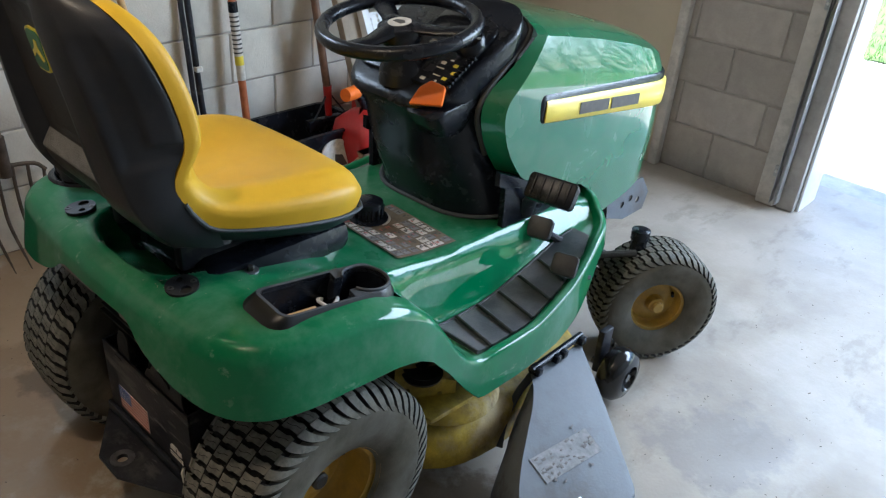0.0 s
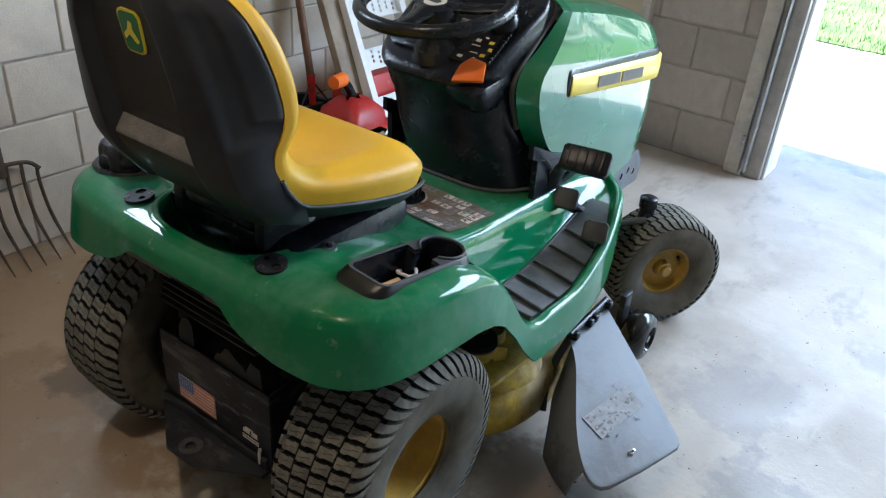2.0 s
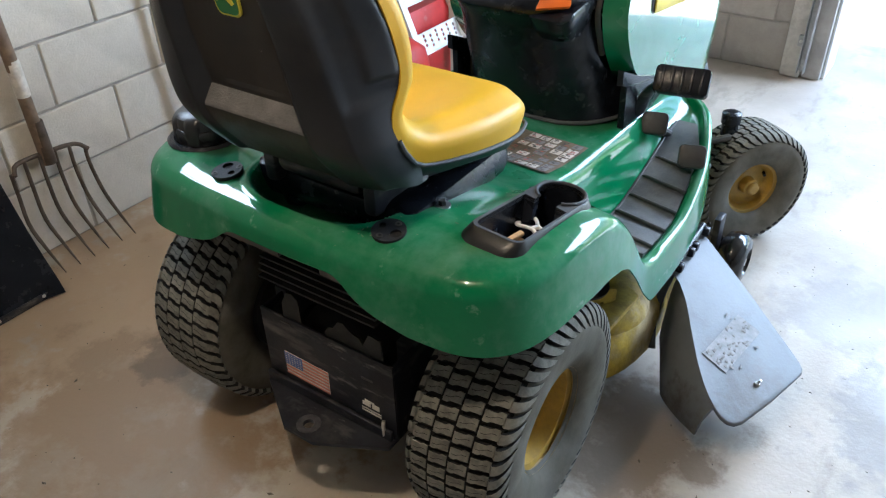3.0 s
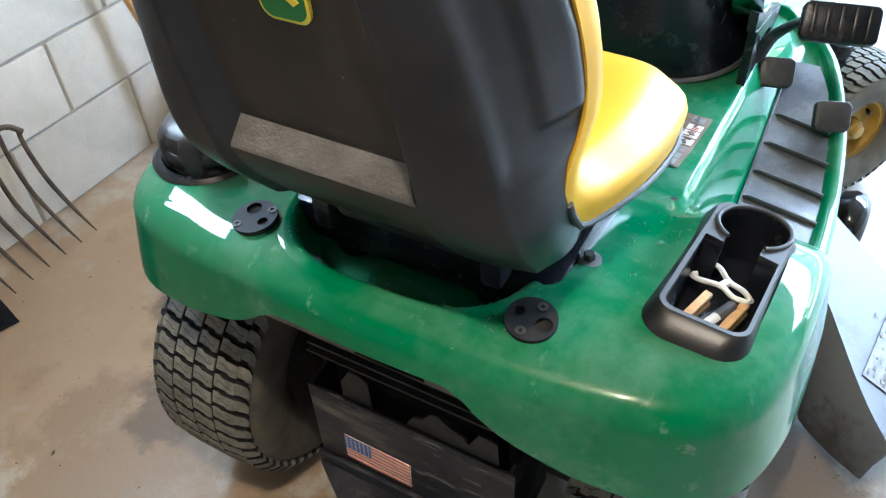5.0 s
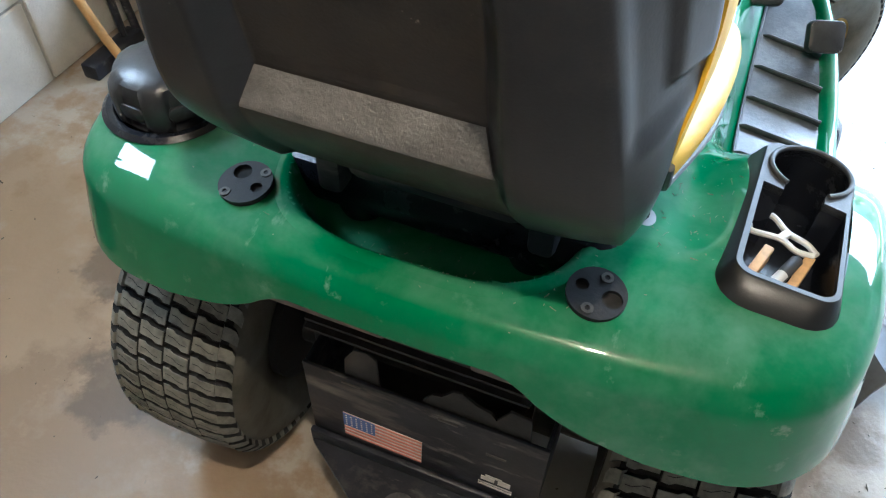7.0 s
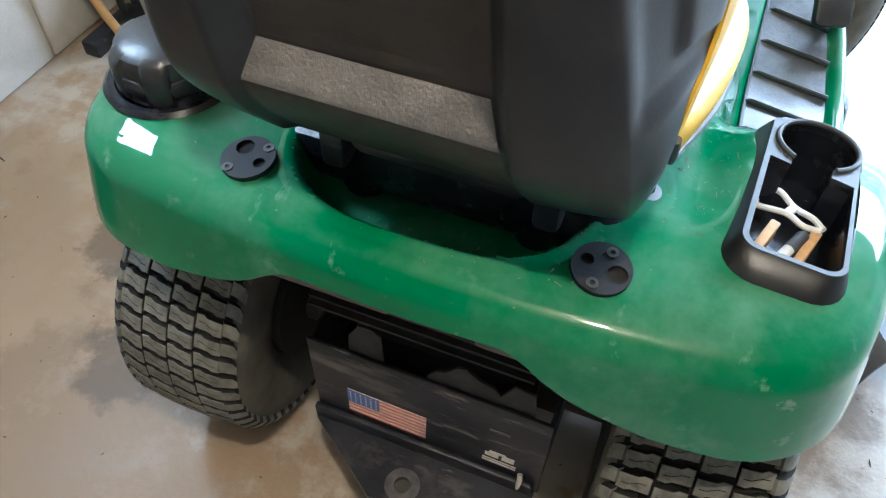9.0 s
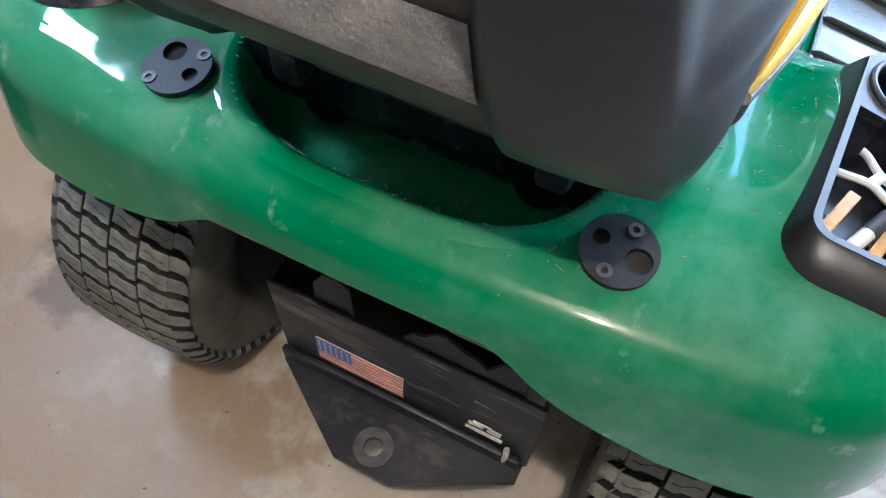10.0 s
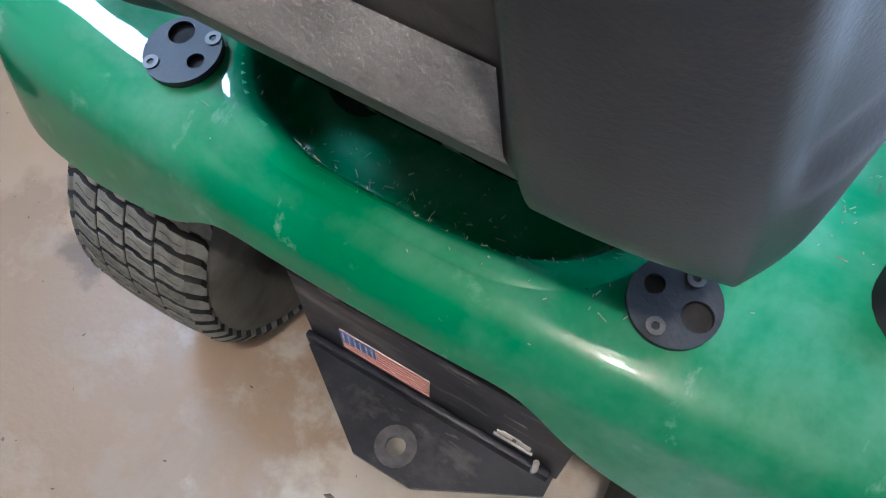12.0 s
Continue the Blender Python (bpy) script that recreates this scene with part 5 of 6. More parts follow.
lathe(bm, [(0.018, 0), (0.02, 0.012), (0.014, 0.03), (0.001, 0.03)], Matrix.Translation((0.315, 1.105, 0.34)), seg=12)
part("tie_rod", bm, M_SCREW, ax)


# ---- wheels ----
def tyre_mesh(R, W, rim):
    bm = B()
    k = R / 0.254
    h = W / 2
    prof = [(rim, -h * 0.72), (rim + 0.012 * k, -h * 0.86), (R * 0.62, -h * 0.985), (R * 0.78, -h), (R * 0.85, -h * 0.985), (R * 0.895, -h * 0.90), (R * 0.925, -h * 0.78), (R * 0.938, -h * 0.4), (R * 0.942, 0)]
    prof = prof + [(r, -w) for r, w in prof[-2::-1]]
    lathe(bm, prof, axes((0, 0, 0), (0, 1, 0), (0, 0, 1)), seg=64, cap=False)
    return bm


def lug(bm, R, W, w0, s0, lw, pitch, flip=1):
    """One block with a tab up at one end and down at the other."""
    shape = [(-0.5, -0.25), (0.08, -0.33), (0.24, -0.47), (0.5, -0.46), (0.5, 0.25), (-0.08, 0.33), (-0.24, 0.47), (-0.5, 0.46)]
    rings = []
    for lift, sc in ((-0.018, 1.0), (-0.0015, 0.975), (0.0, 0.93)):
        ring = []
        for a, v in shape:
            w = w0 - flip * a * lw * sc
            s = s0 - v * pitch * sc
            r = R * (1 - 0.055 * (min(1.0, abs(w) / (W / 2))) ** 3.2) + lift
            th = s / R
            ring.append((w, r * math.cos(th), r * math.sin(th)))
        rings.append(ring)
    vr = [[bm.verts.new(p) for p in r] for r in rings]
    n = len(shape)
    # the block's sides take the groove colour with its painted shade
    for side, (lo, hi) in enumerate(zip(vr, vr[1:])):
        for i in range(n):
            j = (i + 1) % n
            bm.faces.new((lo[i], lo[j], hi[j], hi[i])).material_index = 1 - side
    for q in ((0, 1, 5, 6, 7), (1, 2, 3, 4, 5)):
        bm.faces.new([vr[-1][i] for i in q])
    # the wavy cut across the block: a dark strip laid on top paints its shade
    cut = [(-0.36, 0.13), (-0.14, 0.10), (0.14, -0.10), (0.36, -0.13)]
    lines = []
    for e in (0.018, -0.018):
        line = []
        for a, v in cut:
            w, th = w0 - flip * a * lw, (s0 - (v + e) * pitch) / R
            r = R * (1 - 0.055 * (min(1.0, abs(w) / (W / 2))) ** 3.2) + 0.0005
            line.append(bm.verts.new((w, r * math.cos(th), r * math.sin(th))))
        lines.append(line)
    for i in range(3):
        bm.faces.new((lines[0][i], lines[0][i + 1], lines[1][i + 1], lines[1][i])).material_index = 1


def tread_mesh(R, W, rows_, across, flip=1, bars=6):
    bm = B()
    pitch = 2 * math.pi * R / rows_
    lw = W * 0.80 / across
    for i in range(rows_):
        for j in range(across):
            w = -W * 0.40 + lw * (j + 0.5)
            lug(bm, R, W, w, (i + flip * 0.05 * j) * pitch, lw * 0.95, pitch, flip)
        for s in (1, -1):
            # shoulder bars that run down on to the side wall
            th = (i + flip * 0.05 * (across if s > 0 else -1)) * pitch / R
            out = [(0.405, 0.984, 0.31), (0.440, 0.968, 0.32), (0.470, 0.942, 0.33), (0.492, 0.905, 0.33), (0.501, 0.865, 0.30), (0.5035, 0.825, 0.20)]
            if bars < 6:
                out = out[:bars] + [(0.498, 0.885, 0.16)]
            if s != flip:
                # the side towards the frame ends at the shoulder
                out = out[:3] + [(0.484, 0.918, 0.24)]
            vr = []
            for q, (w, r, dt) in enumerate(out):
                a, d = th - flip * s * 0.05 * q * q * pitch / R, dt * pitch / R
                r2, w2 = r - 0.035, w - 0.03
                vr.append([bm.verts.new((s * W * w_, R * r_ * math.cos(a + e * d), R * r_ * math.sin(a + e * d))) for w_, r_, e in ((w, r, -1), (w, r, 1), (w2, r2, 1.1), (w2, r2, -1.1))])
            for a, b in zip(vr, vr[1:]):
                for m in range(4):
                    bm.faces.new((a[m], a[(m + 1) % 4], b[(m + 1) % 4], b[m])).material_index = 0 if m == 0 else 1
            bm.faces.new(vr[0])
            bm.faces.new(vr[-1])
    return bm


def build_wheel(name, R, W, rim, rows_, across, m, s, label, deep=0.0, bars=6):
    """A wheel under the tractor, its outer side along +x of m for s = 1."""
    w = part(name, tyre_mesh(R, W, rim), M_RUBBER, tractor, label, degrees=60)
    w.matrix_basis = m
    bm = B()
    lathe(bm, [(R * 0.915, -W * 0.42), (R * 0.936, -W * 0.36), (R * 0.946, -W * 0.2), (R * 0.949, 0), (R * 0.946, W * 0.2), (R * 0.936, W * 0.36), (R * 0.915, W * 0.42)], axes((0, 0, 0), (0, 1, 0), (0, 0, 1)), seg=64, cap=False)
    part("tread_base", bm, M_TREADBASE, w, "undusted groove rubber, darkened further with painted shade", degrees=60)
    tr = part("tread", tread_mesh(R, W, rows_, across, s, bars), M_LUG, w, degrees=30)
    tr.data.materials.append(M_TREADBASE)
    h = W / 2
    mx = axes((0, 0, 0), (0, s, 0), (0, 0, 1))
    bm = B()
    lathe(bm, [(rim + 0.006, h * 0.80), (rim + 0.010, h * 0.74), (rim + 0.006, h * 0.66), (rim - 0.006, h * 0.62), (rim - 0.010, h * (0.34 - deep)), (rim * 0.86, h * (0.26 - deep)), (rim * 0.80, h * (0.20 - deep)), (rim * 0.55, h * (0.26 - deep)), (rim * 0.34, h * (0.30 - deep)), (rim * 0.30, h * (0.62 - 1.5 * deep)), (rim * 0.20, h * (0.66 - 1.5 * deep)), (0.001, h * (0.66 - 1.5 * deep))], mx, seg=40, cap=False)
    lathe(bm, [(rim - 0.01, h * (0.34 - deep)), (rim - 0.004, -h * 0.6), (rim + 0.008, -h * 0.75)], mx, seg=40, cap=False)
    part("rim", bm, M_YRIM, w, "dusty yellow steel rim", degrees=40)
    bm = B()
    hz = h * (0.66 - 1.5 * deep)
    lathe(bm, [(0.019, hz), (0.019, hz + 0.008), (0.014, hz + 0.012), (0.001, hz + 0.012)], mx, seg=16)
    part("hub_cap", bm, M_DARK if deep else M_YRIM, w)
    bm = B()
    tube(bm, [mx @ Vector((rim * 0.78, 0, h * (0.22 - deep))), mx @ Vector((rim * 0.70, 0, h * (0.42 - deep)))], 0.005, seg=8)
    part("valve", bm, M_BLACK, w)
    return w


for s in (1, -1):
    build_wheel("rear_wheel", 0.254, 0.21, 0.108, 52, 4, Matrix.Translation((0.358 * s, 0.02, 0.252)) @ pose(0, 0, 0, 13 * s), s, "wide rear tyre with worn turf tread on a yellow rim", deep=0.32)
    # an added dark disc hides the yellow inner rim, standing in for shade
    bm = B()
    lathe(bm, [(0.118, 0.0), (0.118, 0.02), (0.05, 0.03), (0.001, 0.03)], axes((0.275 * s, 0.02, 0.252), (0, -s, 0), (0, 0, 1)), seg=32)
    part("brake_drum", bm, M_DARK, tractor, "dark disc added to shade the inner side of the rear rim")
STEER = -38
c, sn = math.cos(radians(STEER)), math.sin(radians(STEER))
for s in (1, -1):
    off = 0.058
    build_wheel("front_wheel", 0.190, 0.155, 0.084, 46, 4, Matrix.Translation((0.488 * s - s * off * c, 1.246 - s * off * sn, 0.187)) @ pose(0, 0, 0, 0, 0, STEER) @ pose(0, 0, 0, 25 * s), s, "small front tyre with turf tread turned to one side", bars=4)

# transaxle between the rear wheels
bm = B()
box(bm, (0, 0.02, 0.26), (0.26, 0.22, 0.18), bev=0.04)
tube(bm, [(-0.30, 0, 0.252), (0.30, 0, 0.252)], 0.035, seg=14)
part("transaxle", bm, M_DARK, tractor, "dark greasy transaxle")
bm = B()
box(bm, (0, -0.04, 0.50), (0.34, 0.10, 0.12), bev=0.01)
rear_guard = part("rear_guard", bm, M_TREADBASE, tractor, "slatted black guard under the fender")
for k in range(6):
    bm = B()
    box(bm, (0, -0.10, 0.48 + 0.014 * k), (0.30, 0.10 - 0.008 * k, 0.005))
    part("slat", bm, M_TREADBASE, rear_guard)
for rx0, rw in ((-0.08, 0.15), (0.118, 0.055)):
    bm = B()
    box(bm, (rx0, -0.207, 0.628), (rw, 0.012, 0.022), bev=0.004)
    part("tail_reflector", bm, M_STDARK, tractor, "dark dusty reflector strip")

# rear plate with stickers and the hitch
bm = B()
box(bm, (0.012, -0.150, 0.296), (0.35, 0.006, 0.203), bev=0.002)
rp = part("rear_plate", bm, M_BLACKSTEEL, tractor, "scuffed black steel rear plate")
for s in (-1, 1):
    bm = B()
    box(bm, (0.012 + s * 0.171, -0.083, 0.296), (0.006, 0.126, 0.203), bev=0.002)
    part("side_plate", bm, M_BLACKSTEEL, rp)
for flap in (((-0.104, 0.37), (-0.100, 0.43), (-0.084, 0.460), (-0.066, 0.463), (-0.053, 0.452), (-0.050, 0.37)), ((0.008, 0.37), (0.012, 0.402), (0.025, 0.422), (0.038, 0.424), (0.052, 0.446), (0.066, 0.449), (0.084, 0.432), (0.104, 0.428), (0.112, 0.412), (0.128, 0.448), (0.156, 0.444), (0.161, 0.37))):
    bm = B()
    prism(bm, flap, 0.004, axes((0, -0.142, 0), (1, 0, 0), (0, 0, 1)), bev=0.001)
    part("torn_liner", bm, M_LINER, rp, "torn dusty grey plastic liner edge")
for x, z in ((-0.09, 0.385), (0.05, 0.38), (0.12, 0.335)):
    bm = B()
    box(bm, (x, -0.1535, z), (0.028, 0.002, 0.005), bev=0.0008)
    part("slot_mark", bm, M_STDARK, rp)
fm = axes((-0.048, -0.1535, 0.268), (1, 0, -0.02), (0, 0, 1))
bm = B()
box(bm, (0, 0, 0), (0.122, 0.062, 0.001), fm)
fl = part("flag_sticker", bm, M_STICKER, rp, "faded striped flag sticker")
for k in range(7):
    bm = B()
    box(bm, (0, 0.0286 - k * 0.00953, 0.0008), (0.122, 0.0047, 0.0008), fm)
    part("stripe", bm, M_STPINK, fl)
bm = B()
box(bm, (-0.036, 0.0143, 0.0014), (0.050, 0.0333, 0.001), fm)
part("canton", bm, M_STBLUE, fl)
bm = B()
for r in range(5):
    for q in range(6):
        box(bm, (-0.056 + q * 0.008, 0.0265 - r * 0.006, 0.0021), (0.0022, 0.0022, 0.0004), fm)
part("star", bm, M_STICKER, fl)
lm = axes((0.125, -0.1535, 0.262), (1, 0, -0.02), (0, 0, 1))
bm = B()
for k, (x, y, w_, h_) in enumerate(((0, -0.018, 0.05, 0.004), (0, -0.011, 0.05, 0.003), (-0.012, 0.003, 0.02, 0.010), (0.012, 0.004, 0.018, 0.013), (-0.004, 0.012, 0.024, 0.005))):
    box(bm, (x, y, 0.0006), (w_, h_, 0.001), lm)
part("maker_sticker", bm, M_STICKER, rp, "small pale sticker with unreadable print")
bm = B()
outer = [(-0.165, 0.04), (-0.165, 0.0), (-0.04, -0.085), (0.04, -0.085), (0.180, -0.012), (0.180, 0.04)]
plate_holes(bm, outer, [circle(0, -0.052, 0.0125, 18)], 0.009, Matrix.Translation((0.003, -0.166, 0.190)))
box(bm, (0.006, -0.158, 0.206), (0.345, 0.010, 0.035), bev=0.003)
hp = part("hitch_plate", bm, M_BLACKSTEEL, tractor, "black steel hitch plate with a worn pin hole")
bm = B()
plate_holes(bm, circle(0, -0.052, 0.026, 24), [circle(0, -0.052, 0.0125, 18)], 0.001, Matrix.Translation((0.003, -0.166, 0.1992)))
part("worn_ring", bm, mat("worn_bare_steel", (0.075, 0.072, 0.075), 0.55, metal=0.4, var=0.3, scale=60), hp, "bare worn steel round the pin hole")
bm = B()
tube(bm, [(0.158, -0.158, 0.245), (0.160, -0.163, 0.235), (0.158, -0.160, 0.205)], 0.004, seg=6)
part("cotter_pin", bm, M_STICKER, hp)

# ---- mower deck ----
bm = B()
pl = curve([(-0.50, 0.62), (-0.46, 0.42), (-0.30, 0.30), (0.0, 0.34), (0.22, 0.27), (0.40, 0.34), (0.46, 0.50), (0.45, 0.72), (0.43, 0.90), (0.30, 0.98), (0.05, 0.95), (-0.2, 0.99), (-0.42, 0.88), (-0.50, 0.62)], 60)[:-1]
ctr = np.array([0.0, 0.62])
rings = []
for sc, z in ((1.0, 0.075), (1.0, 0.15), (0.985, 0.175), (0.94, 0.19), (0.86, 0.195), (0.80, 0.225), (0.5, 0.235)):
    rings.append([(*(ctr + (p - ctr) * sc), z) for p in pl])
loft(bm, rings)
deck = part("mower_deck", bm, M_YDECK, tractor, "dirty yellow mower deck caked with dust", degrees=45)
for cx, cy in ((0.31, 0.46), (-0.29, 0.55), (0.0, 0.68)):
    bm = B()
    lathe(bm, [(0.15, 0.0), (0.145, 0.02), (0.125, 0.045), (0.09, 0.058), (0.05, 0.063), (0.045, 0.09), (0.02, 0.095), (0.001, 0.095)], Matrix.Translation((cx, cy, 0.215)), seg=28)
    part("spindle_cover", bm, M_YDECK, deck)
bm = B()
box(bm, (0.285, 0.36, 0.33), (0.11, 0.09, 0.20), bev=0.012)
prism(bm, [(0.20, 0.25), (0.43, 0.30), (0.44, 0.46), (0.34, 0.52), (0.22, 0.42)], 0.014, Matrix.Translation((0, 0, 0.262)), bev=0.004)
part("deck_bracket", bm, M_YDECK, deck, "dirty yellow lift bracket")
bm = B()
plate_holes(bm, [(0.0, 0.0), (0.15, 0.0), (0.15, 0.06), (0.11, 0.075), (0.09, 0.13), (0.06, 0.10), (0.03, 0.15), (0.0, 0.15)], [circle(0.03, 0.05, 0.008, 12), circle(0.11, 0.03, 0.006, 12)], 0.006, axes((0.32, 0.285, 0.25), (0.5, 0.86, 0), (0, 0, 1)))
part("hanger_plate", bm, M_YDECK, deck, "rust-spotted yellow hanger plate")
bm = B()
tube(bm, curve([(-0.29, 0.46, 0.31), (0.29, 0.46, 0.31), (0.36, 0.55, 0.31), (0.29, 0.64, 0.31), (0.05, 0.74, 0.31)], 30), 0.007, seg=6)
lathe(bm, [(0.045, 0), (0.048, 0.008), (0.036, 0.012), (0.046, 0.022), (0.030, 0.020), (0.001, 0.020)], Matrix.Translation((0.36, 0.335, 0.345)), seg=24)
part("belt_drive", bm, M_DARK, deck)

# discharge chute: a flat sloping panel, creased along its rear into a side wall that reaches down to the floor
def chute_z(x, y):
    return 0.238 - 0.39 * (x - 0.47)


crease = curve([(0.474, 0.628), (0.518, 0.572), (0.560, 0.500), (0.601, 0.429), (0.640, 0.372), (0.680, 0.328)], 18)
edge = [tuple(p) for p in crease] + [(0.700, 0.316), (0.716, 0.315), (0.730, 0.324), (0.742, 0.345), (0.775, 0.460), (0.802, 0.575), (0.808, 0.600), (0.806, 0.615), (0.794, 0.630), (0.630, 0.742), (0.462, 0.852), (0.456, 0.640)]
bm = B()
for dz, flip_ in ((0.0, 1), (-0.009, -1)):
    vs_ = [bm.verts.new((x, y, chute_z(x, y) + dz)) for x, y in edge]
    bm.faces.new(vs_[::flip_])
    if dz == 0.0:
        upper = vs_
for i in range(len(edge)):
    j = (i + 1) % len(edge)
    bm.faces.new((upper[i], vs_[i], vs_[j], upper[j]))
bmesh.ops.bevel(bm, geom=[e for e in bm.edges if e.verts[0] in upper and e.verts[1] in upper], offset=0.004, segments=3, affect="EDGES", profile=0.5)
rings = []
for k, (x, y) in enumerate(crease):
    q = k / (len(crease) - 1)
    zt, ring = chute_z(x, y) - 0.002, []
    far_ = float(table(q, [0, 0.15, 0.6, 1.0], [0.012, 0.045, 0.062, 0.030]))
    low_ = float(table(q, [0, 0.2, 0.6, 1.0], [0.16, 0.085, 0.045, 0.070]))
    for t_, o_ in ((0.0, 0.001), (0.08, 0.22), (0.3, 0.55), (0.65, 0.85), (1.0, 1.0), (1.0, 0.90), (0.5, 0.60), (0.03, -0.05)):
        ring.append((x - 0.82 * far_ * o_, y - 0.57 * far_ * o_, zt + (low_ - zt) * t_))
    rings.append(ring)
loft(bm, rings)
chute = part("discharge_chute", bm, M_CHUTE, deck, "grey plastic discharge chute with a worn warning label", degrees=45)
bm = B()
tube(bm, [(0.458, 0.635, 0.256), (0.455, 0.86, 0.256)], 0.010, seg=10)
for y in (0.65, 0.73, 0.76, 0.845):
    box(bm, (0.463, y, 0.252), (0.032, 0.022, 0.022), bev=0.004)
part("hinge", bm, M_BLACK, chute)
sn_ = Vector((1, 0, (chute_z(0.66, 0.54) - chute_z(0.58, 0.54)) / 0.08))
dm = axes((0.650, 0.540, chute_z(0.650, 0.540) + 0.0025), (0.12, 0.99, -0.045), (-sn_.x, 0, -sn_.z))
bm = B()
box(bm, (0, 0, 0.0), (0.195, 0.066, 0.001), dm)
lb = part("warning_label", bm, M_WORNLABEL, chute, "worn pale warning label")
rl = random.Random(3)
bm = B()
for k in range(70):
    x, y = rl.uniform(-0.092, 0.092), rl.uniform(-0.029, 0.029)
    if abs(x) < 0.03 and k % 3:
        continue
    box(bm, (x, y, 0.0008 + 0.00001 * k), (rl.uniform(0.003, 0.012), rl.uniform(0.002, 0.007), 0.001), dm @ pose(0, 0, 0, 0, 0, rl.uniform(-25, 25)))
part("print_bar", bm, M_LABELPRINT, lb)
bm = B()
lathe(bm, [(0.007, 0), (0.006, 0.006), (0.001, 0.007)], Matrix.Translation((0.735, 0.47, chute_z(0.735, 0.47))), seg=10)
tube(bm, [(0.735, 0.47, chute_z(0.735, 0.47)), (0.74, 0.472, chute_z(0.735, 0.47) + 0.016)], 0.003, seg=6)
part("bolt", bm, M_STEEL, chute)

bm = B()
tube(bm, curve([(0.452, 0.655, 0.232), (0.449, 0.60, 0.19), (0.452, 0.555, 0.13), (0.468, 0.525, 0.075)], 14), 0.011, seg=8, flat=0.4)
part("lip", bm, M_GREYRIM, chute, "pale grey plastic lip of the chute")

# gauge wheel
bm = B()
gm = axes((0.525, 0.985, 0.100), (0, 1, 0), (0, 0, 1))
lathe(bm, [(0.025, -0.035), (0.055, -0.038), (0.074, -0.026), (0.082, 0.0), (0.078, 0.02), (0.062, 0.036), (0.040, 0.040), (0.036, 0.028), (0.016, 0.026), (0.012, 0.036), (0.001, 0.036)], gm, seg=32)
part("gauge_wheel", bm, M_GLOSSBLACK, deck, "small glossy black gauge wheel", degrees=50)
bm = B()
box(bm, (0.47, 0.975, 0.16), (0.02, 0.05, 0.14), bev=0.004)
tube(bm, [(0.44, 0.985, 0.10), (0.52, 0.985, 0.10)], 0.010, seg=8)
part("wheel_arm", bm, M_BLACKSTEEL, deck)

# pedals, tunnel label and knob
for (cx, cy, cz, a, nm) in ((0.375, 0.740, 0.688, 28, "brake_pedal"), (0.290, 0.842, 0.520, 10, "forward_pedal"), (0.412, 0.790, 0.482, -5, "reverse_pedal")):
    pm = axes((cx, cy, cz), (0.95, 0.3 - a * 0.004, 0), (-0.2, 0.55, 0.8))
    bm = B()
    big = nm == "brake_pedal"
    prism(bm, rounded(0.125 if big else 0.066, 0.066 if big else 0.058, 0.012, 4), 0.030 if big else 0.024, pm, bev=0.005)
    pd = part(nm, bm, M_BLACK if big else M_RIB, tractor, "black ribbed rubber pedal" if big else "worn grey rubber foot pedal")
    for k in range(5 if big else 0):
        bm = B()
        box(bm, ((-0.044 + 0.022 * k) * (1 if big else 0.58), 0, 0.033 if big else 0.026), (0.008, 0.055 if big else 0.046, 0.006), pm, bev=0.002)
        part("tread_rib", bm, M_BLACK, pd)
    bm = B()
    if big:
        tube(bm, curve([(cx - 0.02, cy + 0.012, cz + 0.004), (0.315, 0.775, 0.668), (0.272, 0.805, 0.615), (0.250, 0.815, 0.555)], 14), [0.020] * 6 + [0.022] * 8, seg=10, flat=0.45)
    else:
        tube(bm, [(cx, cy, cz), (cx + 0.02, cy + 0.06, cz - 0.045), (cx + 0.02, cy + 0.09, cz - 0.06)], 0.010, seg=8)
    part("arm", bm, M_BLACKSTEEL, pd)

LABEL_C = (0.105, 0.478)


def on_tunnel(u, v, up):
    x, y = LABEL_C[0] + u + 0.06 * v, LABEL_C[1] + v - 0.06 * u
    return (x, y, shell_at(x, y) + up)


def tunnel_patch(u0, u1, v0, v1, up, nu=4, nv=4):
    bm = B()
    g_ = [[bm.verts.new(on_tunnel(u0 + (u1 - u0) * i / nu, v0 + (v1 - v0) * j / nv, up)) for j in range(nv + 1)] for i in range(nu + 1)]
    for i in range(nu):
        for j in range(nv):
            bm.faces.new((g_[i][j], g_[i + 1][j], g_[i + 1][j + 1], g_[i][j + 1]))
    return bm


tl = part("instruction_label", tunnel_patch(-0.12, 0.122, -0.092, 0.095, 0.0032, 14, 12), M_STTAN, tractor, "peeling brown and white instruction label on the tunnel")
random.seed(5)
for r in range(7):
    for q in range(8):
        u0, v0 = -0.114 + 0.0292 * q, -0.087 + 0.0256 * r
        if math.hypot(u0 + 0.088, v0 - 0.0) < 0.056:
            continue
        du, dv = random.uniform(0.022, 0.028), random.uniform(0.017, 0.0235)
        ground_m = random.choice([M_STICKER, M_STICKER, M_WORNLABEL, M_STICKER, M_WORNLABEL, M_STTAN]) if q > 2 or r > 4 else random.choice([M_STRED, M_STICKER, M_WORNLABEL, M_STTAN])
        pb = part("print_box", tunnel_patch(u0, u0 + du, v0, v0 + dv, 0.0044, 2, 2), ground_m, tl)
        for k in range(4):
            uu, vv = u0 + random.uniform(0.05, 0.45) * du, v0 + dv * (0.08 + 0.23 * k)
            part("print_bar", tunnel_patch(uu, uu + du * random.uniform(0.2, 0.5), vv, vv + dv * random.uniform(0.08, 0.2), 0.0054, 1, 1), random.choice([M_STDARK, M_STDARK, M_STDARK, M_STRED]), pb)
bm = B()
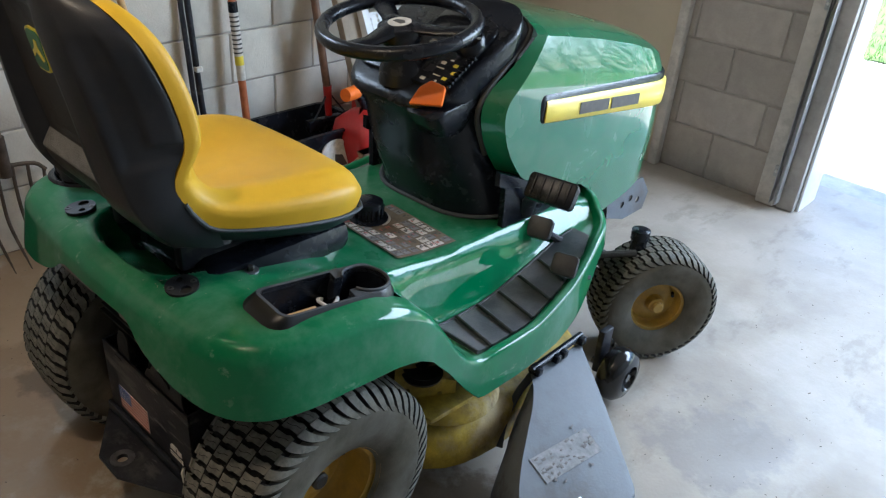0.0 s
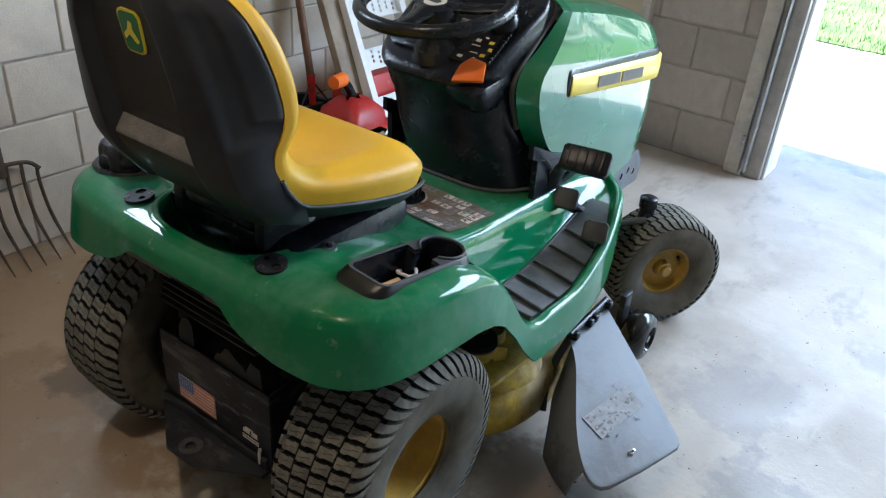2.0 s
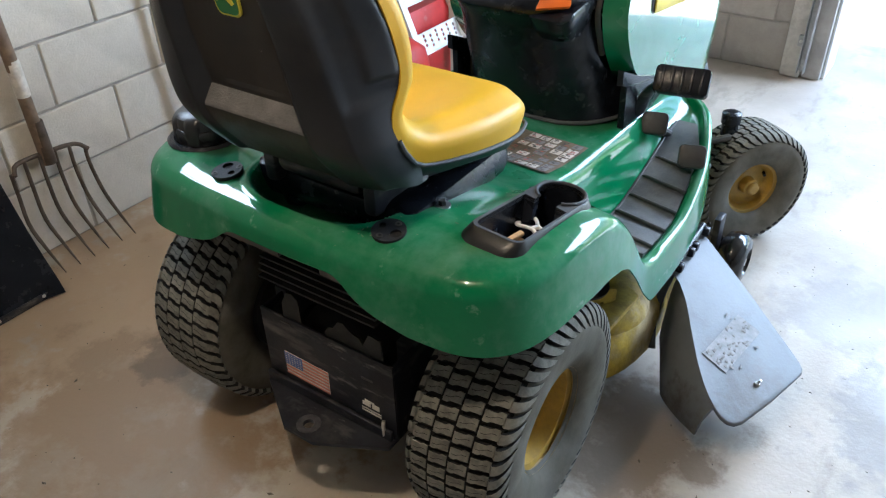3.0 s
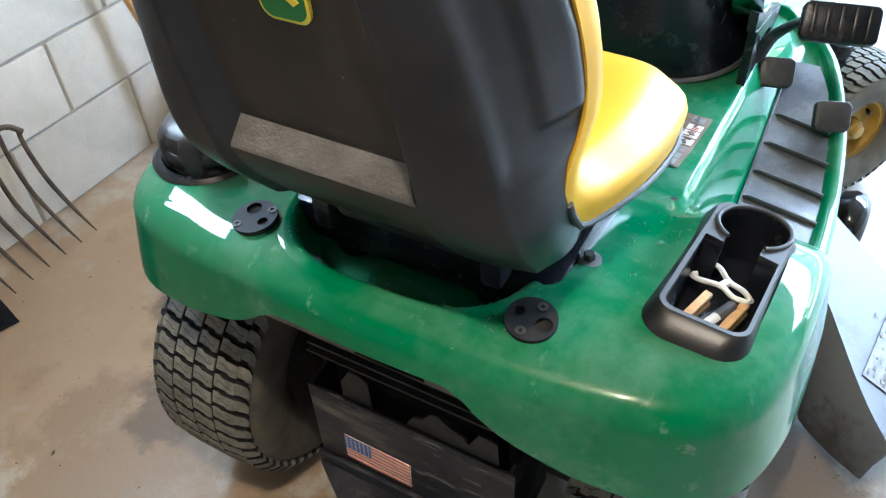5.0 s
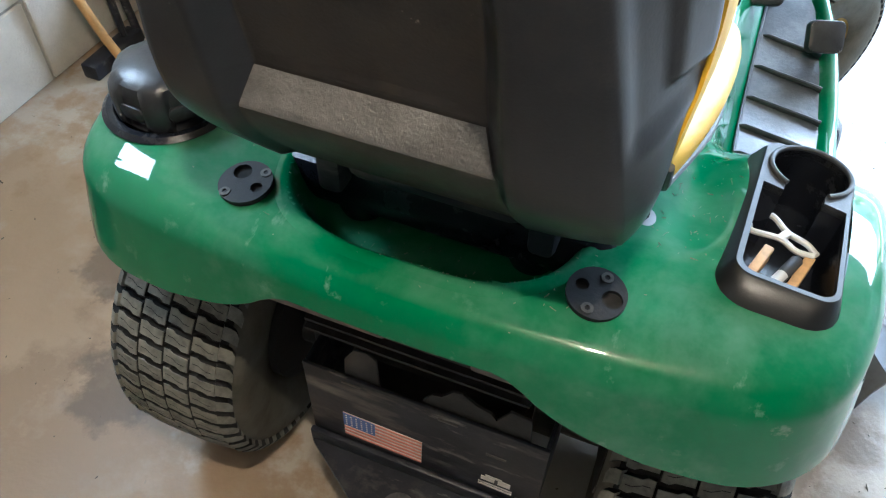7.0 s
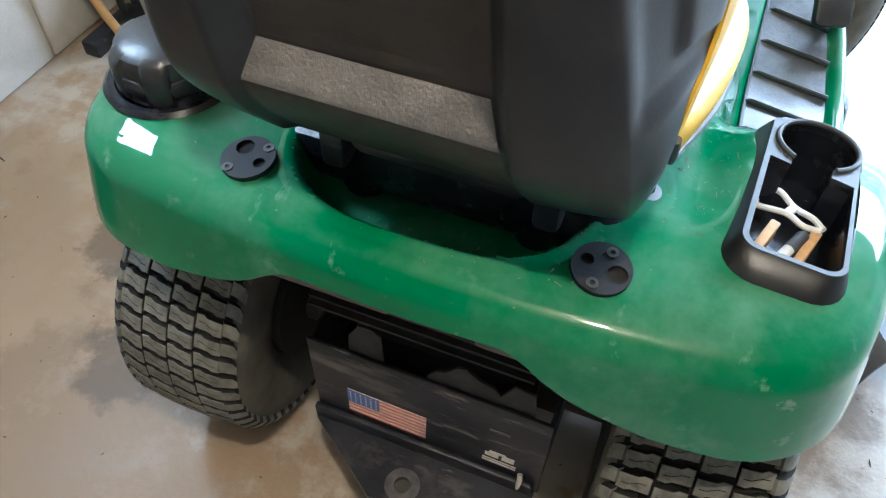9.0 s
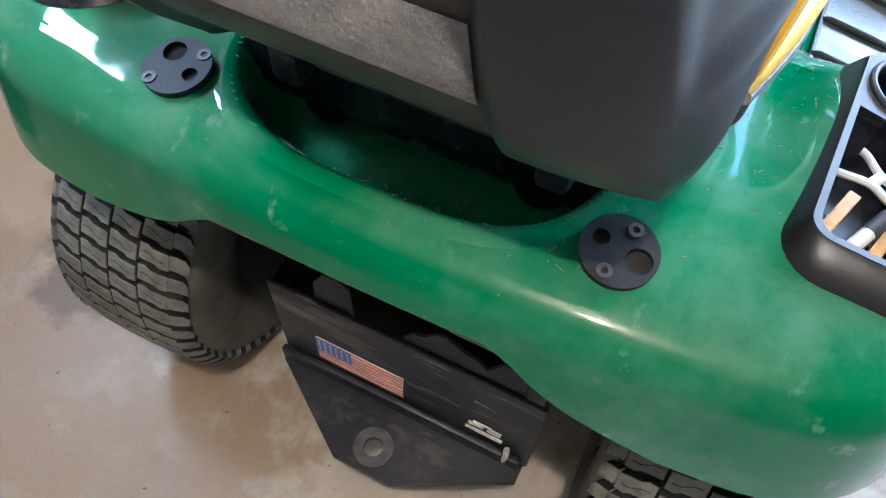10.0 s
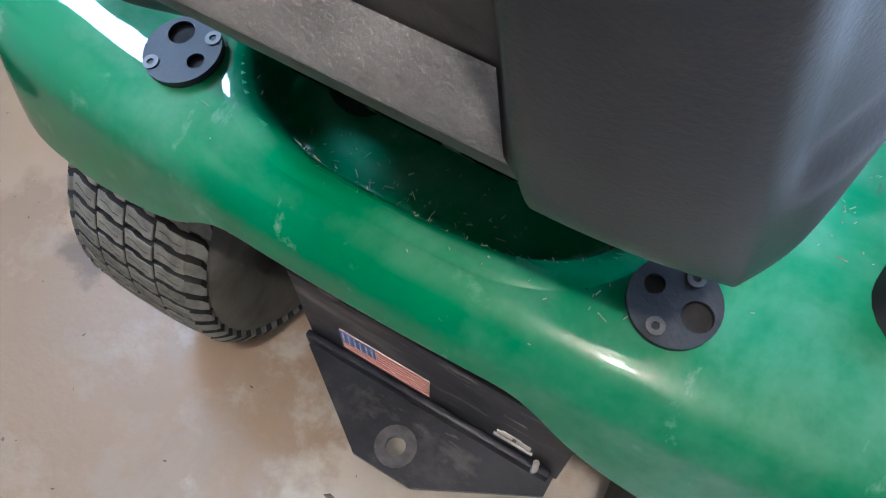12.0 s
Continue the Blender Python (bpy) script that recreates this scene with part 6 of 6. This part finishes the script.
ring = [[on_tunnel(-0.085 + r_ * math.cos(2 * math.pi * i / 40), -0.008 + r_ * math.sin(2 * math.pi * i / 40), 0.0058) for i in range(36)] for r_ in (0.046, 0.053)]
loft(bm, ring, closed=False, caps=False)
part("dial_scale", bm, M_STICKER, tl, "pale curved height scale round the knob")
bm = B()
lathe(bm, [(0.0055, 0.0), (0.0055, 0.0012), (0.001, 0.0012)], Matrix.Translation((0.246, 0.262, shell_at(0.246, 0.262))), seg=14)
part("drain_hole", bm, M_DARK, tractor)
bm = B()
lathe(bm, [(0.05, 0.0), (0.05, 0.004), (0.034, 0.006), (0.034, 0.03), (0.038, 0.034), (0.036, 0.046), (0.026, 0.052), (0.001, 0.052)], Matrix.Translation((0.02, 0.47, mat_z(0.02, 0.47) + 0.008)), seg=32)
kb = part("height_knob", bm, M_BLACK, tractor, "round black cutting-height knob")
bm = B()
for i in range(14):
    a = 2 * math.pi * i / 14
    box(bm, (0.02 + 0.035 * math.cos(a), 0.47 + 0.035 * math.sin(a), mat_z(0.02, 0.47) + 0.03), (0.008, 0.008, 0.03), bev=0.002)
part("grip_ribs", bm, M_BLACK, kb)

# ---- tools along the west wall ----
# pitchfork leaning on the wall, tines on the floor
fork = thing("pitchfork", "rusty pitchfork with grey wooden handle leaning on the wall", "pitchfork")
bm = B()
tube(bm, curve([(-1.325, 0.075, 0.30), (-1.325, 0.07, 0.60), (-1.325, 0.062, 0.89), (-1.325, 0.035, 1.6)], 12), [0.019] * 4 + [0.0175] * 8, seg=12)
part("handle", bm, M_WOODGREY, fork)
bm = B()
lathe(bm, [(0.0195, 0.0), (0.0205, 0.01), (0.0205, 0.10), (0.0195, 0.11)], axes((-1.325, 0.0715, 0.52), (1, 0, 0), (0, 1, 0)), seg=12)
part("tape", bm, M_STICKER, fork, "worn pale tape on the handle")
bm = B()
lathe(bm, [(0.021, 0.0), (0.020, 0.10), (0.019, 0.14)], axes((-1.322, 0.079, 0.30), (1, 0, 0), (0, 1, 0)), seg=12)
tube(bm, curve([(-1.30, -0.045, 0.315), (-1.32, -0.02, 0.338), (-1.325, 0.075, 0.335), (-1.32, 0.17, 0.325), (-1.30, 0.20, 0.30)], 20), 0.007, seg=8)
part("head", bm, M_RUSTEEL, fork)
for k in range(6):
    y0 = -0.045 + 0.049 * k
    y1 = -0.050 + 0.052 * k
    bm = B()
    bar_z = float(np.interp(y0, [-0.045, -0.02, 0.075, 0.17, 0.20], [0.315, 0.338, 0.335, 0.325, 0.30]))
    tube(bm, curve([(-1.320, y0, bar_z), (-1.318, y0 - 0.002, 0.25), (-1.30, y1 - 0.006, 0.15), (-1.255, y1, 0.07), (-1.20, y1 + 0.004, 0.006)], 14), [0.006] * 9 + [0.0055, 0.005, 0.004, 0.003, 0.0015], seg=7)
    part("tine", bm, M_RUSTEEL, fork)

# black snow shovel
shovel = thing("snow_shovel", "black plastic snow shovel with a curved blade standing on the floor", "snow shovel")
bm = B()
ys = np.linspace(-0.50, -0.105, 15)
rings = []
for z, x, sh in ((0.004, -1.145, 0), (0.05, -1.165, 0), (0.12, -1.195, 0.003), (0.20, -1.225, 0.006), (0.28, -1.25, 0.008), (0.36, -1.262, 0.015), (0.385, -1.262, 0.03)):
    row = []
    for i, y in enumerate(ys):
        k = (i - 7) / 7
        rib = 0.006 * (abs(math.sin(3 * math.pi * (k + 1) / 2)) ** 3)
        row.append((x + 0.030 * abs(k) ** 3 + rib * (0.02 < z < 0.34), y * 1.0 + sh * (-k), z))
    rings.append(row + [(p[0] - 0.007, p[1], p[2]) for p in row[::-1]])
loft(bm, rings)
part("blade", bm, M_BLACK, shovel, degrees=45)
bm = B()
box(bm, (-1.139, -0.30, 0.012), (0.006, 0.40, 0.022), bev=0.002)
part("wear_edge", bm, M_BLACKSTEEL, shovel)
for y in (-0.45, -0.30, -0.16):
    bm = B()
    lathe(bm, [(0.006, 0), (0.005, 0.003), (0.001, 0.004)], axes((-1.136, y, 0.016), (0, 1, 0), (0, 0, 1)), seg=8)
    part("rivet", bm, M_STICKER, shovel)
bm = B()
tube(bm, [(-1.24, -0.30, 0.25), (-1.27, -0.305, 0.45), (-1.335, -0.32, 1.45)], 0.015, seg=10)
part("handle", bm, M_BLACK, shovel)

# rods and handles leaning on the wall
bm = B()
tube(bm, [(-1.27, 0.83, 0.0), (-1.30, 0.806, 0.42), (-1.32, 0.795, 0.80), (-1.345, 0.78, 1.5)], 0.012, seg=10)
rod = solo("steel_pipe", bm, M_BLACKSTEEL, "thin dark steel pipe leaning on the block wall", "pipe")
bm = B()
box(bm, (-1.297, 0.804, 0.545), (0.028, 0.028, 0.02), bev=0.004)
part("clip", bm, M_STICKER, rod)

pole = thing("extension_pole", "orange pole with a striped band leaning on the wall", "pole")
pa, pb = Vector((-1.255, 0.998, 0.0)), Vector((-1.345, 0.945, 1.5))
pd_ = (pb - pa)


def on_pole(z):
    return pa + pd_ * (z / 1.5)


for nm, z0, z1, r, mm in (("shaft", 0.0, 0.475, 0.015, M_ORANGE), ("lower_band", 0.475, 0.535, 0.0165, M_STICKER), ("yellow_band", 0.535, 0.57, 0.0175, M_STYEL), ("striped_band", 0.57, 0.735, 0.017, M_STICKER), ("grip", 0.735, 0.775, 0.018, M_BLACK), ("upper_shaft", 0.775, 1.5, 0.0155, M_ORANGE)):
    bm = B()
    tube(bm, [on_pole(z0), on_pole(z1)], r, seg=12)
    ob = part(nm, bm, mat("faded_orange_pole", (0.42, 0.12, 0.04), 0.5, var=0.2, scale=30) if mm is M_ORANGE else mm, pole)
for k in range(9):
    bm = B()
    z = 0.58 + 0.017 * k
    tube(bm, [on_pole(z), on_pole(z + 0.006)], 0.0176, seg=12)
    part("stripe", bm, M_STDARK, pole)

broom = thing("garden_tool", "garden tool with a brown wooden handle and red collar", "garden tool")
bm = B()
tube(bm, [(-1.19, 1.335, 0.40), (-1.21, 1.30, 0.70), (-1.30, 1.25, 1.4)], 0.0165, seg=12)
part("handle", bm, mat("brown_stained_handle", (0.13, 0.065, 0.035), 0.5, var=0.25, scale=30), broom)
bm = B()
tube(bm, [(-1.185, 1.34, 0.28), (-1.19, 1.335, 0.41)], [0.014, 0.019], seg=12)
part("collar", bm, M_RED, broom)
for sy_ in (1, -1):
    bm = B()
    tube(bm, [(-1.187, 1.337, 0.385), (-1.17, 1.337 + 0.10 * sy_, 0.26)], 0.004, seg=6)
    part("brace", bm, M_BLACKSTEEL, broom)
bm = B()
box(bm, (-1.18, 1.34, 0.255), (0.03, 0.24, 0.05), bev=0.006)
tool_head = part("head", bm, M_BLACK, broom)
for k in range(12):
    bm = B()
    tube(bm, [(-1.18, 1.24 + 0.018 * k, 0.24), (-1.175, 1.235 + 0.019 * k, 0.15)], 0.003, seg=5)
    part("tooth", bm, M_BLACK, tool_head)

# black tub with a pale disc in it
tub = thing("storage_tub", "low black plastic tub on the floor by the wall", "tub")
bm = B()
o1, o2 = rounded(0.26, 0.50, 0.03, 4), rounded(0.30, 0.54, 0.035, 4)
i1, i2 = rounded(0.245, 0.485, 0.03, 4), rounded(0.285, 0.525, 0.035, 4)
at_ = lambda P, z: [(-1.17 + x, 1.14 + y, z) for x, y in P]
loft(bm, [at_(o1, 0.002), at_(o2, 0.27), at_(rounded(0.32, 0.56, 0.04, 4), 0.275), at_(rounded(0.32, 0.56, 0.04, 4), 0.285), at_(i2, 0.285), at_(i1, 0.012)])
part("body", bm, M_BLACK, tub)
plate_ = thing("paint_lid", "pale round lid lying beside the tub", "lid")
bm = B()
lathe(bm, [(0.085, 0.0), (0.09, 0.008), (0.088, 0.014), (0.075, 0.014), (0.072, 0.010), (0.001, 0.010)], axes((-1.0, 1.235, 0.16), (0, 1, 0.1), (-0.4, 0, 1)), seg=32)
part("disc", bm, M_STICKER, plate_)
bm = B()
prism(bm, [(-0.03, -0.02), (0.03, -0.025), (0.02, 0.02), (-0.01, 0.03)], 0.0155, axes((-1.0, 1.235, 0.16), (0, 1, 0.1), (-0.4, 0, 1)))
part("print_bar", bm, M_STDARK, plate_)
solo("toolbox", box(B(), (-1.0, 1.235, 0.06), (0.14, 0.20, 0.118), bev=0.012), M_DARK, "small dark toolbox on the floor", "toolbox")

# red fuel can with an orange cap
can = thing("fuel_can", "red plastic fuel can with an orange spout cap", "fuel can")
bm = B()
loft(bm, [[(-1.0 + x, 1.39 + y, z) for x, y in rounded(w_, d_, 0.04, 5)] for w_, d_, z in ((0.20, 0.20, 0.0), (0.23, 0.23, 0.015), (0.23, 0.23, 0.24), (0.21, 0.21, 0.30), (0.12, 0.12, 0.345), (0.06, 0.06, 0.355))])
part("body", bm, M_RED, can, degrees=50)
bm = B()
tube(bm, [(-1.0, 1.39, 0.35), (-1.0, 1.36, 0.40), (-1.0, 1.33, 0.43)], 0.018, seg=12)
part("spout", bm, M_BLACK, can)
bm = B()
tube(bm, [(-1.005, 1.335, 0.435), (-0.992, 1.265, 0.437)], [0.029, 0.027], seg=16)
part("cap", bm, M_ORANGE, can, "orange spout cap")

# grey board and white perforated loading ramp leaning on the wall
bd_ = Vector((-1.34, 1.425, 1.135)) - Vector((-0.885, 1.425, 0.0))
bm = B()
bmx = axes((-0.893, 1.42, 0.004), bd_, (0, 1, 0))
prism(bm, [(0, -0.045), (1.20, -0.045), (1.20, 0.045), (0, 0.045)], 0.038, bmx @ Matrix.Translation((0, 0, -0.019)), bev=0.004)
solo("wood_board", bm, M_BOARD, "weathered grey timber board leaning on the wall", "board")
ramp = thing("loading_ramp", "white metal loading ramp with perforated treads leaning on the wall", "ramp")
rx = axes((-0.83, 1.475, 0.004), (-0.53, 0, 1.19), (0, 1, 0))
for y in (0.0, 0.33):
    bm = B()
    box(bm, (0.62, y, 0.0), (1.24, 0.026, 0.055), rx, bev=0.004)
    part("side_rail", bm, M_WHITE, ramp)
for k in range(6):
    bm = B()
    hl = [circle(0.02 * (q % 3) - 0.02 + (0.01 if (q // 3) % 2 else 0), -0.125 + 0.042 * (q // 3), 0.0075, 10) for q in range(21)]
    plate_holes(bm, [(-0.045, -0.15), (0.045, -0.15), (0.045, 0.15), (-0.045, 0.15)], hl, 0.004, rx @ Matrix.Translation((0.10 + 0.205 * k, 0.165, 0.0)))
    box(bm, (0.10 + 0.205 * k - 0.043, 0.165, -0.008), (0.004, 0.30, 0.016), rx)
    box(bm, (0.10 + 0.205 * k + 0.043, 0.165, -0.008), (0.004, 0.30, 0.016), rx)
    part("tread", bm, M_WHITE, ramp)
bm = B()
loft(bm, [[(-1.12 + x, 1.66 + y, z) for x, y in rounded(w_, d_, 0.03, 4)] for w_, d_, z in ((0.22, 0.30, 0.0), (0.24, 0.32, 0.02), (0.24, 0.32, 0.36), (0.20, 0.28, 0.40))])
solo("storage_box", bm, M_RED, "red plastic storage box behind the ramp", "box")

# mulch sack and water bottle
bm = B()
loft(bm, [[(-0.83 + x * (1 + 0.1 * math.sin(5 * y + 9 * z)), 1.30 + y, z) for x, y in rounded(w_, d_, 0.03, 5)] for w_, d_, z in ((0.10, 0.16, 0.0), (0.14, 0.20, 0.03), (0.15, 0.21, 0.12), (0.13, 0.20, 0.19), (0.05, 0.19, 0.235), (0.02, 0.19, 0.26))])
solo("paper_sack", bm, mat("brown_printed_sack", (0.24, 0.13, 0.07), 0.75, var=0.5, scale=20, bump=0.4, bscale=60, dirt=((0.5, 0.42, 0.32), 0.3, 22.0)), "crumpled brown printed sack on the floor", "sack")
bottle = thing("water_bottle", "small clear plastic water bottle with a white cap", "bottle")
bm = B()
lathe(bm, [(0.028, 0.0), (0.031, 0.006), (0.031, 0.05), (0.029, 0.06), (0.031, 0.07), (0.031, 0.12), (0.028, 0.15), (0.014, 0.178), (0.012, 0.19)], Matrix.Translation((-0.79, 1.12, 0.002)), seg=24)
part("body", bm, M_CLEAR, bottle)
bm = B()
lathe(bm, [(0.0145, 0.188), (0.0145, 0.206), (0.012, 0.209), (0.001, 0.209)], Matrix.Translation((-0.79, 1.12, 0.002)), seg=18)
part("cap", bm, M_WHITE, bottle)

# pale wooden handle and dark bar in the far corner
bm = B()
tube(bm, [(-1.21, 0.70, 0.0), (-1.245, 0.685, 0.10), (-1.30, 0.60, 0.52), (-1.34, 0.53, 0.95)], 0.0125, seg=12)
solo("wooden_handle", bm, M_WOOD, "pale ash tool handle leaning on the block wall", "tool handle")
bm = B()
box(bm, (-1.27, 0.72, 0.022), (0.05, 0.20, 0.044), pose(0, 0, 0), bev=0.006)
tube(bm, [(-1.27, 0.775, 0.04), (-1.29, 0.78, 0.30), (-1.345, 0.775, 0.9)], 0.010, seg=8)
solo("push_broom", bm, M_BLACKSTEEL, "dark long-handled push broom head on the floor", "broom")

# ---- small things in the tractor's tray ----
tz = bt @ Matrix.Translation((0.002, 0.012, -0.066))


def clothespin(m):
    p = thing("clothespin", "weathered wooden clothespin lying in the tray", "clothespin", "clothespins in the tray", at=m)
    for s in (1, -1):
        bm = B()
        box(bm, (0, s * 0.0055, 0), (0.078, 0.008, 0.011), pose(0, 0, 0, 0, 0, s * 3.5), bev=0.0015)
        part("jaw", bm, M_PEG, p)
    bm = B()
    tube(bm, [(-0.004 + 0.002 * k, 0.0, -0.007 + 0.0018 * (k % 8)) for k in range(9)], 0.0012, seg=6)
    part("spring", bm, M_STEEL, p)
    return p


clothespin(tz @ pose(-0.024, -0.040, 0.012, 90, -10, 75))
clothespin(tz @ pose(0.020, -0.036, 0.014, 90, -12, 76))
pen = thing("marker_pen", "grey and white marker pen lying in the tray", "marker pen", at=tz @ pose(-0.018, -0.092, 0.009, 0, 0, -23) @ pose(0, 0, 0, -78))
bm = B()
lathe(bm, [(0.004, 0.0), (0.0065, 0.004), (0.0068, 0.070), (0.005, 0.072)], seg=16)
part("barrel", bm, M_WHITE, pen)
bm = B()
lathe(bm, [(0.0072, 0.062), (0.0074, 0.088), (0.005, 0.092), (0.001, 0.092)], seg=16)
part("cap", bm, M_GREYRIM, pen)
bm = B()
box(bm, (0.0066, 0, 0.045), (0.001, 0.005, 0.04))
part("print_bar", bm, M_STDARK, pen)
clip = thing("spring_clip", "white plastic spring clip lying in the tray", "clip", at=tz @ pose(-0.003, 0.018, 0.030, 8, -6, -28))
for s in (1, -1):
    bm = B()
    tube(bm, curve([(-0.036, 0.009 * s, 0), (-0.039, 0.016 * s, 0), (-0.026, 0.018 * s, 0.002), (0.0, 0.007 * s, 0.002), (0.022, 0.009 * s, 0), (0.040, 0.002 * s, 0)], 20), 0.0036, seg=8)
    part("jaw", bm, M_WHITE, clip)
bm = B()
box(bm, (0.000, 0, 0.002), (0.010, 0.014, 0.007), bev=0.002)
part("pivot", bm, M_WHITE, clip)

# ---- loose bits on floor and paint ----
rng = random.Random(11)
bm = B()
for k in range(900):
    if k < 520:
        x, y = rng.uniform(0.55, 1.9), rng.uniform(0.1, 2.6)
    else:
        x, y = rng.uniform(-1.3, 0.6), rng.uniform(-1.2, 1.0)
    if abs(x) < 0.5 and -0.3 < y < 1.2 and rng.random() < 0.6:
        continue
    a, ln = rng.uniform(0, 6.28), rng.uniform(0.002, 0.006) * (0.7 if rng.random() < 0.96 else 1.6)
    w_ = ln * rng.uniform(0.25, 0.6)
    m_ = Matrix.Translation((x, y, 0.0012)) @ pose(0, 0, 0, rng.uniform(-8, 8), rng.uniform(-8, 8), math.degrees(a))
    vs_ = [bm.verts.new(m_ @ Vector(p)) for p in ((-ln, -w_ * 0.3, 0), (0, -w_, 0), (ln, 0, 0.0006), (0, w_, 0.0004), (0, 0, w_ * 0.7))]
    for q in ((0, 1, 4), (1, 2, 4), (2, 3, 4), (3, 0, 4)):
        bm.faces.new([vs_[i] for i in q])
solo("floor_debris", bm, M_DEBRIS, "dry grass clippings and grit scattered over the concrete", "debris", kind="stuff")
bm = B()
for k in range(260):
    x, y = rng.gauss(0.02, 0.10), rng.gauss(-0.125, 0.025)
    if k > 150:
        x, y = rng.uniform(0.22, 0.30), rng.uniform(-0.05, 0.3)
    z = shell_at(x, y) + 0.0008
    a, ln = rng.uniform(0, 6.28), rng.choice([0.0008, 0.001, 0.0014, 0.0024, 0.004])
    m_ = Matrix.Translation((x, y, z)) @ pose(0, 0, 0, 0, 0, math.degrees(a))
    vs_ = [bm.verts.new(m_ @ Vector(p)) for p in ((-ln, -0.0004, 0), (ln, -0.0003, 0), (ln, 0.0003, 0.0006), (-ln, 0.0004, 0.0006))]
    bm.faces.new(vs_)
solo("grass_clippings", bm, mat("pale_straw", (0.20, 0.22, 0.15), 0.9, var=0.3, scale=50), "dried grass bits on the tractor's fender", "debris", kind="stuff")

# lawn beyond the drive
bm = B()
for k in range(9000):
    x, y = rng.uniform(-3.5, 3.5), 5.95 + rng.random() ** 1.6 * 6.0 + 0.08 * math.sin(rng.uniform(0, 6))
    a, hgt = rng.uniform(0, 6.28), rng.uniform(0.03, 0.075)
    dx, dy = math.cos(a) * 0.006, math.sin(a) * 0.006
    lx, ly = rng.uniform(-0.03, 0.03), rng.uniform(-0.03, 0.03)
    p = [bm.verts.new(q) for q in ((x - dx, y - dy, -0.015), (x + dx, y + dy, -0.015), (x + lx, y + ly, -0.015 + hgt))]
    bm.faces.new(p)
solo("grass", bm, M_GRASS, "sunlit lawn grass beyond the drive", "grass", kind="stuff")
bm = B()
bmesh.ops.create_grid(bm, x_segments=40, y_segments=30, size=1)
for v in bm.verts:
    v.co = Vector((v.co.x * 60, 5.95 + (v.co.y + 1) * 40, -0.008 + 0.006 * noise.noise(v.co * 20)))
tagged(finish("lawn", bm, M_GRASS), "sunlit green lawn beyond the drive", "lawn", kind="structure")

# far trees beyond the lawn
bark = mat("tree_bark", (0.09, 0.07, 0.05), 0.9, var=0.3, scale=3, bump=0.5, bscale=20)
leaf = mat("tree_leaves", (0.045, 0.10, 0.022), 0.6, var=0.5, scale=0.6, bscale=5)
bm, bt_ = B(), B()
for k in range(26):
    tx, ty, th_ = -14 + 2.0 * k + rng.uniform(-0.8, 0.8), 26 + rng.uniform(-3, 5), rng.uniform(8, 13)
    tube(bt_, [(tx, ty, -0.1), (tx + 0.1, ty, th_ * 0.35), (tx + rng.uniform(-0.4, 0.4), ty, th_ * 0.8)], [0.22, 0.16, 0.05], seg=7)
    for q in range(3):
        a = rng.uniform(0, 6.28)
        tube(bt_, [(tx, ty, th_ * 0.35), (tx + 1.6 * math.cos(a), ty + 1.6 * math.sin(a), th_ * 0.6)], [0.10, 0.03], seg=5)
    for q in range(420):
        a, u_, r_ = rng.uniform(0, 6.28), rng.random(), rng.random() ** 0.5
        cz = th_ * (0.12 + 0.88 * u_)
        rad = (1.7 + 0.9 * math.sin(u_ * 3.0 + k)) * (1 - u_ ** 3) * r_
        c_ = Vector((tx + rad * math.cos(a), ty + rad * math.sin(a), cz))
        d1_ = Vector((rng.uniform(-1, 1), rng.uniform(-1, 1), rng.uniform(-1, 1))).normalized() * rng.uniform(0.12, 0.30)
        d2_ = d1_.orthogonal().normalized() * rng.uniform(0.10, 0.22)
        bm.faces.new([bm.verts.new(c_ + e) for e in (d1_, d2_, -d1_, -d2_)])
solo("far_tree_crowns", bm, leaf, "leafy green trees beyond the lawn", "trees", kind="stuff")
solo("far_tree_trunks", bt_, bark, "brown trunks of the far trees", "trees", kind="stuff")

# ---- concrete blocks of the walls ----
def block_mesh(name, w, h_, d):
    bm = B()
    box(bm, (0, 0, 0), (w, h_, d), bev=0.0035, seg=1)
    for f_ in bm.faces:
        f_.smooth = False
    me = bpy.data.meshes.new(name)
    bm.to_mesh(me)
    bm.free()
    return me


def lay(parent, meshes, material, along, start, end, z_first, courses, face, skip=None, grid0=0.0):
    for k in range(courses):
        z0 = 0.0 if k == 0 else z_first + 0.203 * (k - 1)
        z1 = z_first + 0.203 * k
        p = grid0 + (0.203 if k % 2 else 0.0)
        while p > start:
            p -= 0.406
        while p < end:
            a, b = max(p, start), min(p + 0.406, end)
            p += 0.406
            if b - a < 0.03 or (skip and skip(a, b, z0, z1)):
                continue
            key = (round(b - a, 3), round(z1 - z0, 3), material.name)
            if key not in meshes:
                me = block_mesh("block", 0.03, b - a - 0.008, z1 - z0 - 0.008) if along == "y" else block_mesh("block", b - a - 0.008, 0.03, z1 - z0 - 0.008)
                me.materials.append(material)
                meshes[key] = me
            ob = new("block", meshes[key])
            j = rng.uniform(-0.0012, 0.0012)
            ob.location = (face + j, (a + b) / 2, (z0 + z1) / 2) if along == "y" else ((a + b) / 2, face + j, (z0 + z1) / 2)
            ob.parent = parent


meshes = {}
lay(wall_west, meshes, M_BLOCK, "y", -1.75, 2.715, 0.235, 12, X0 - 0.012, lambda a, b, z0, z1: b > WIN[0] - 0.02 and a < WIN[1] + 0.02 and z1 > WIN[2] - 0.02 and z0 < WIN[3] + 0.02, grid0=0.175)
meshes = {}
lay(wall_front, meshes, M_BLOCKGREY, "x", -0.345, DOOR_L - 0.006, 0.225, 11, Y1 + 0.012, grid0=-0.06)
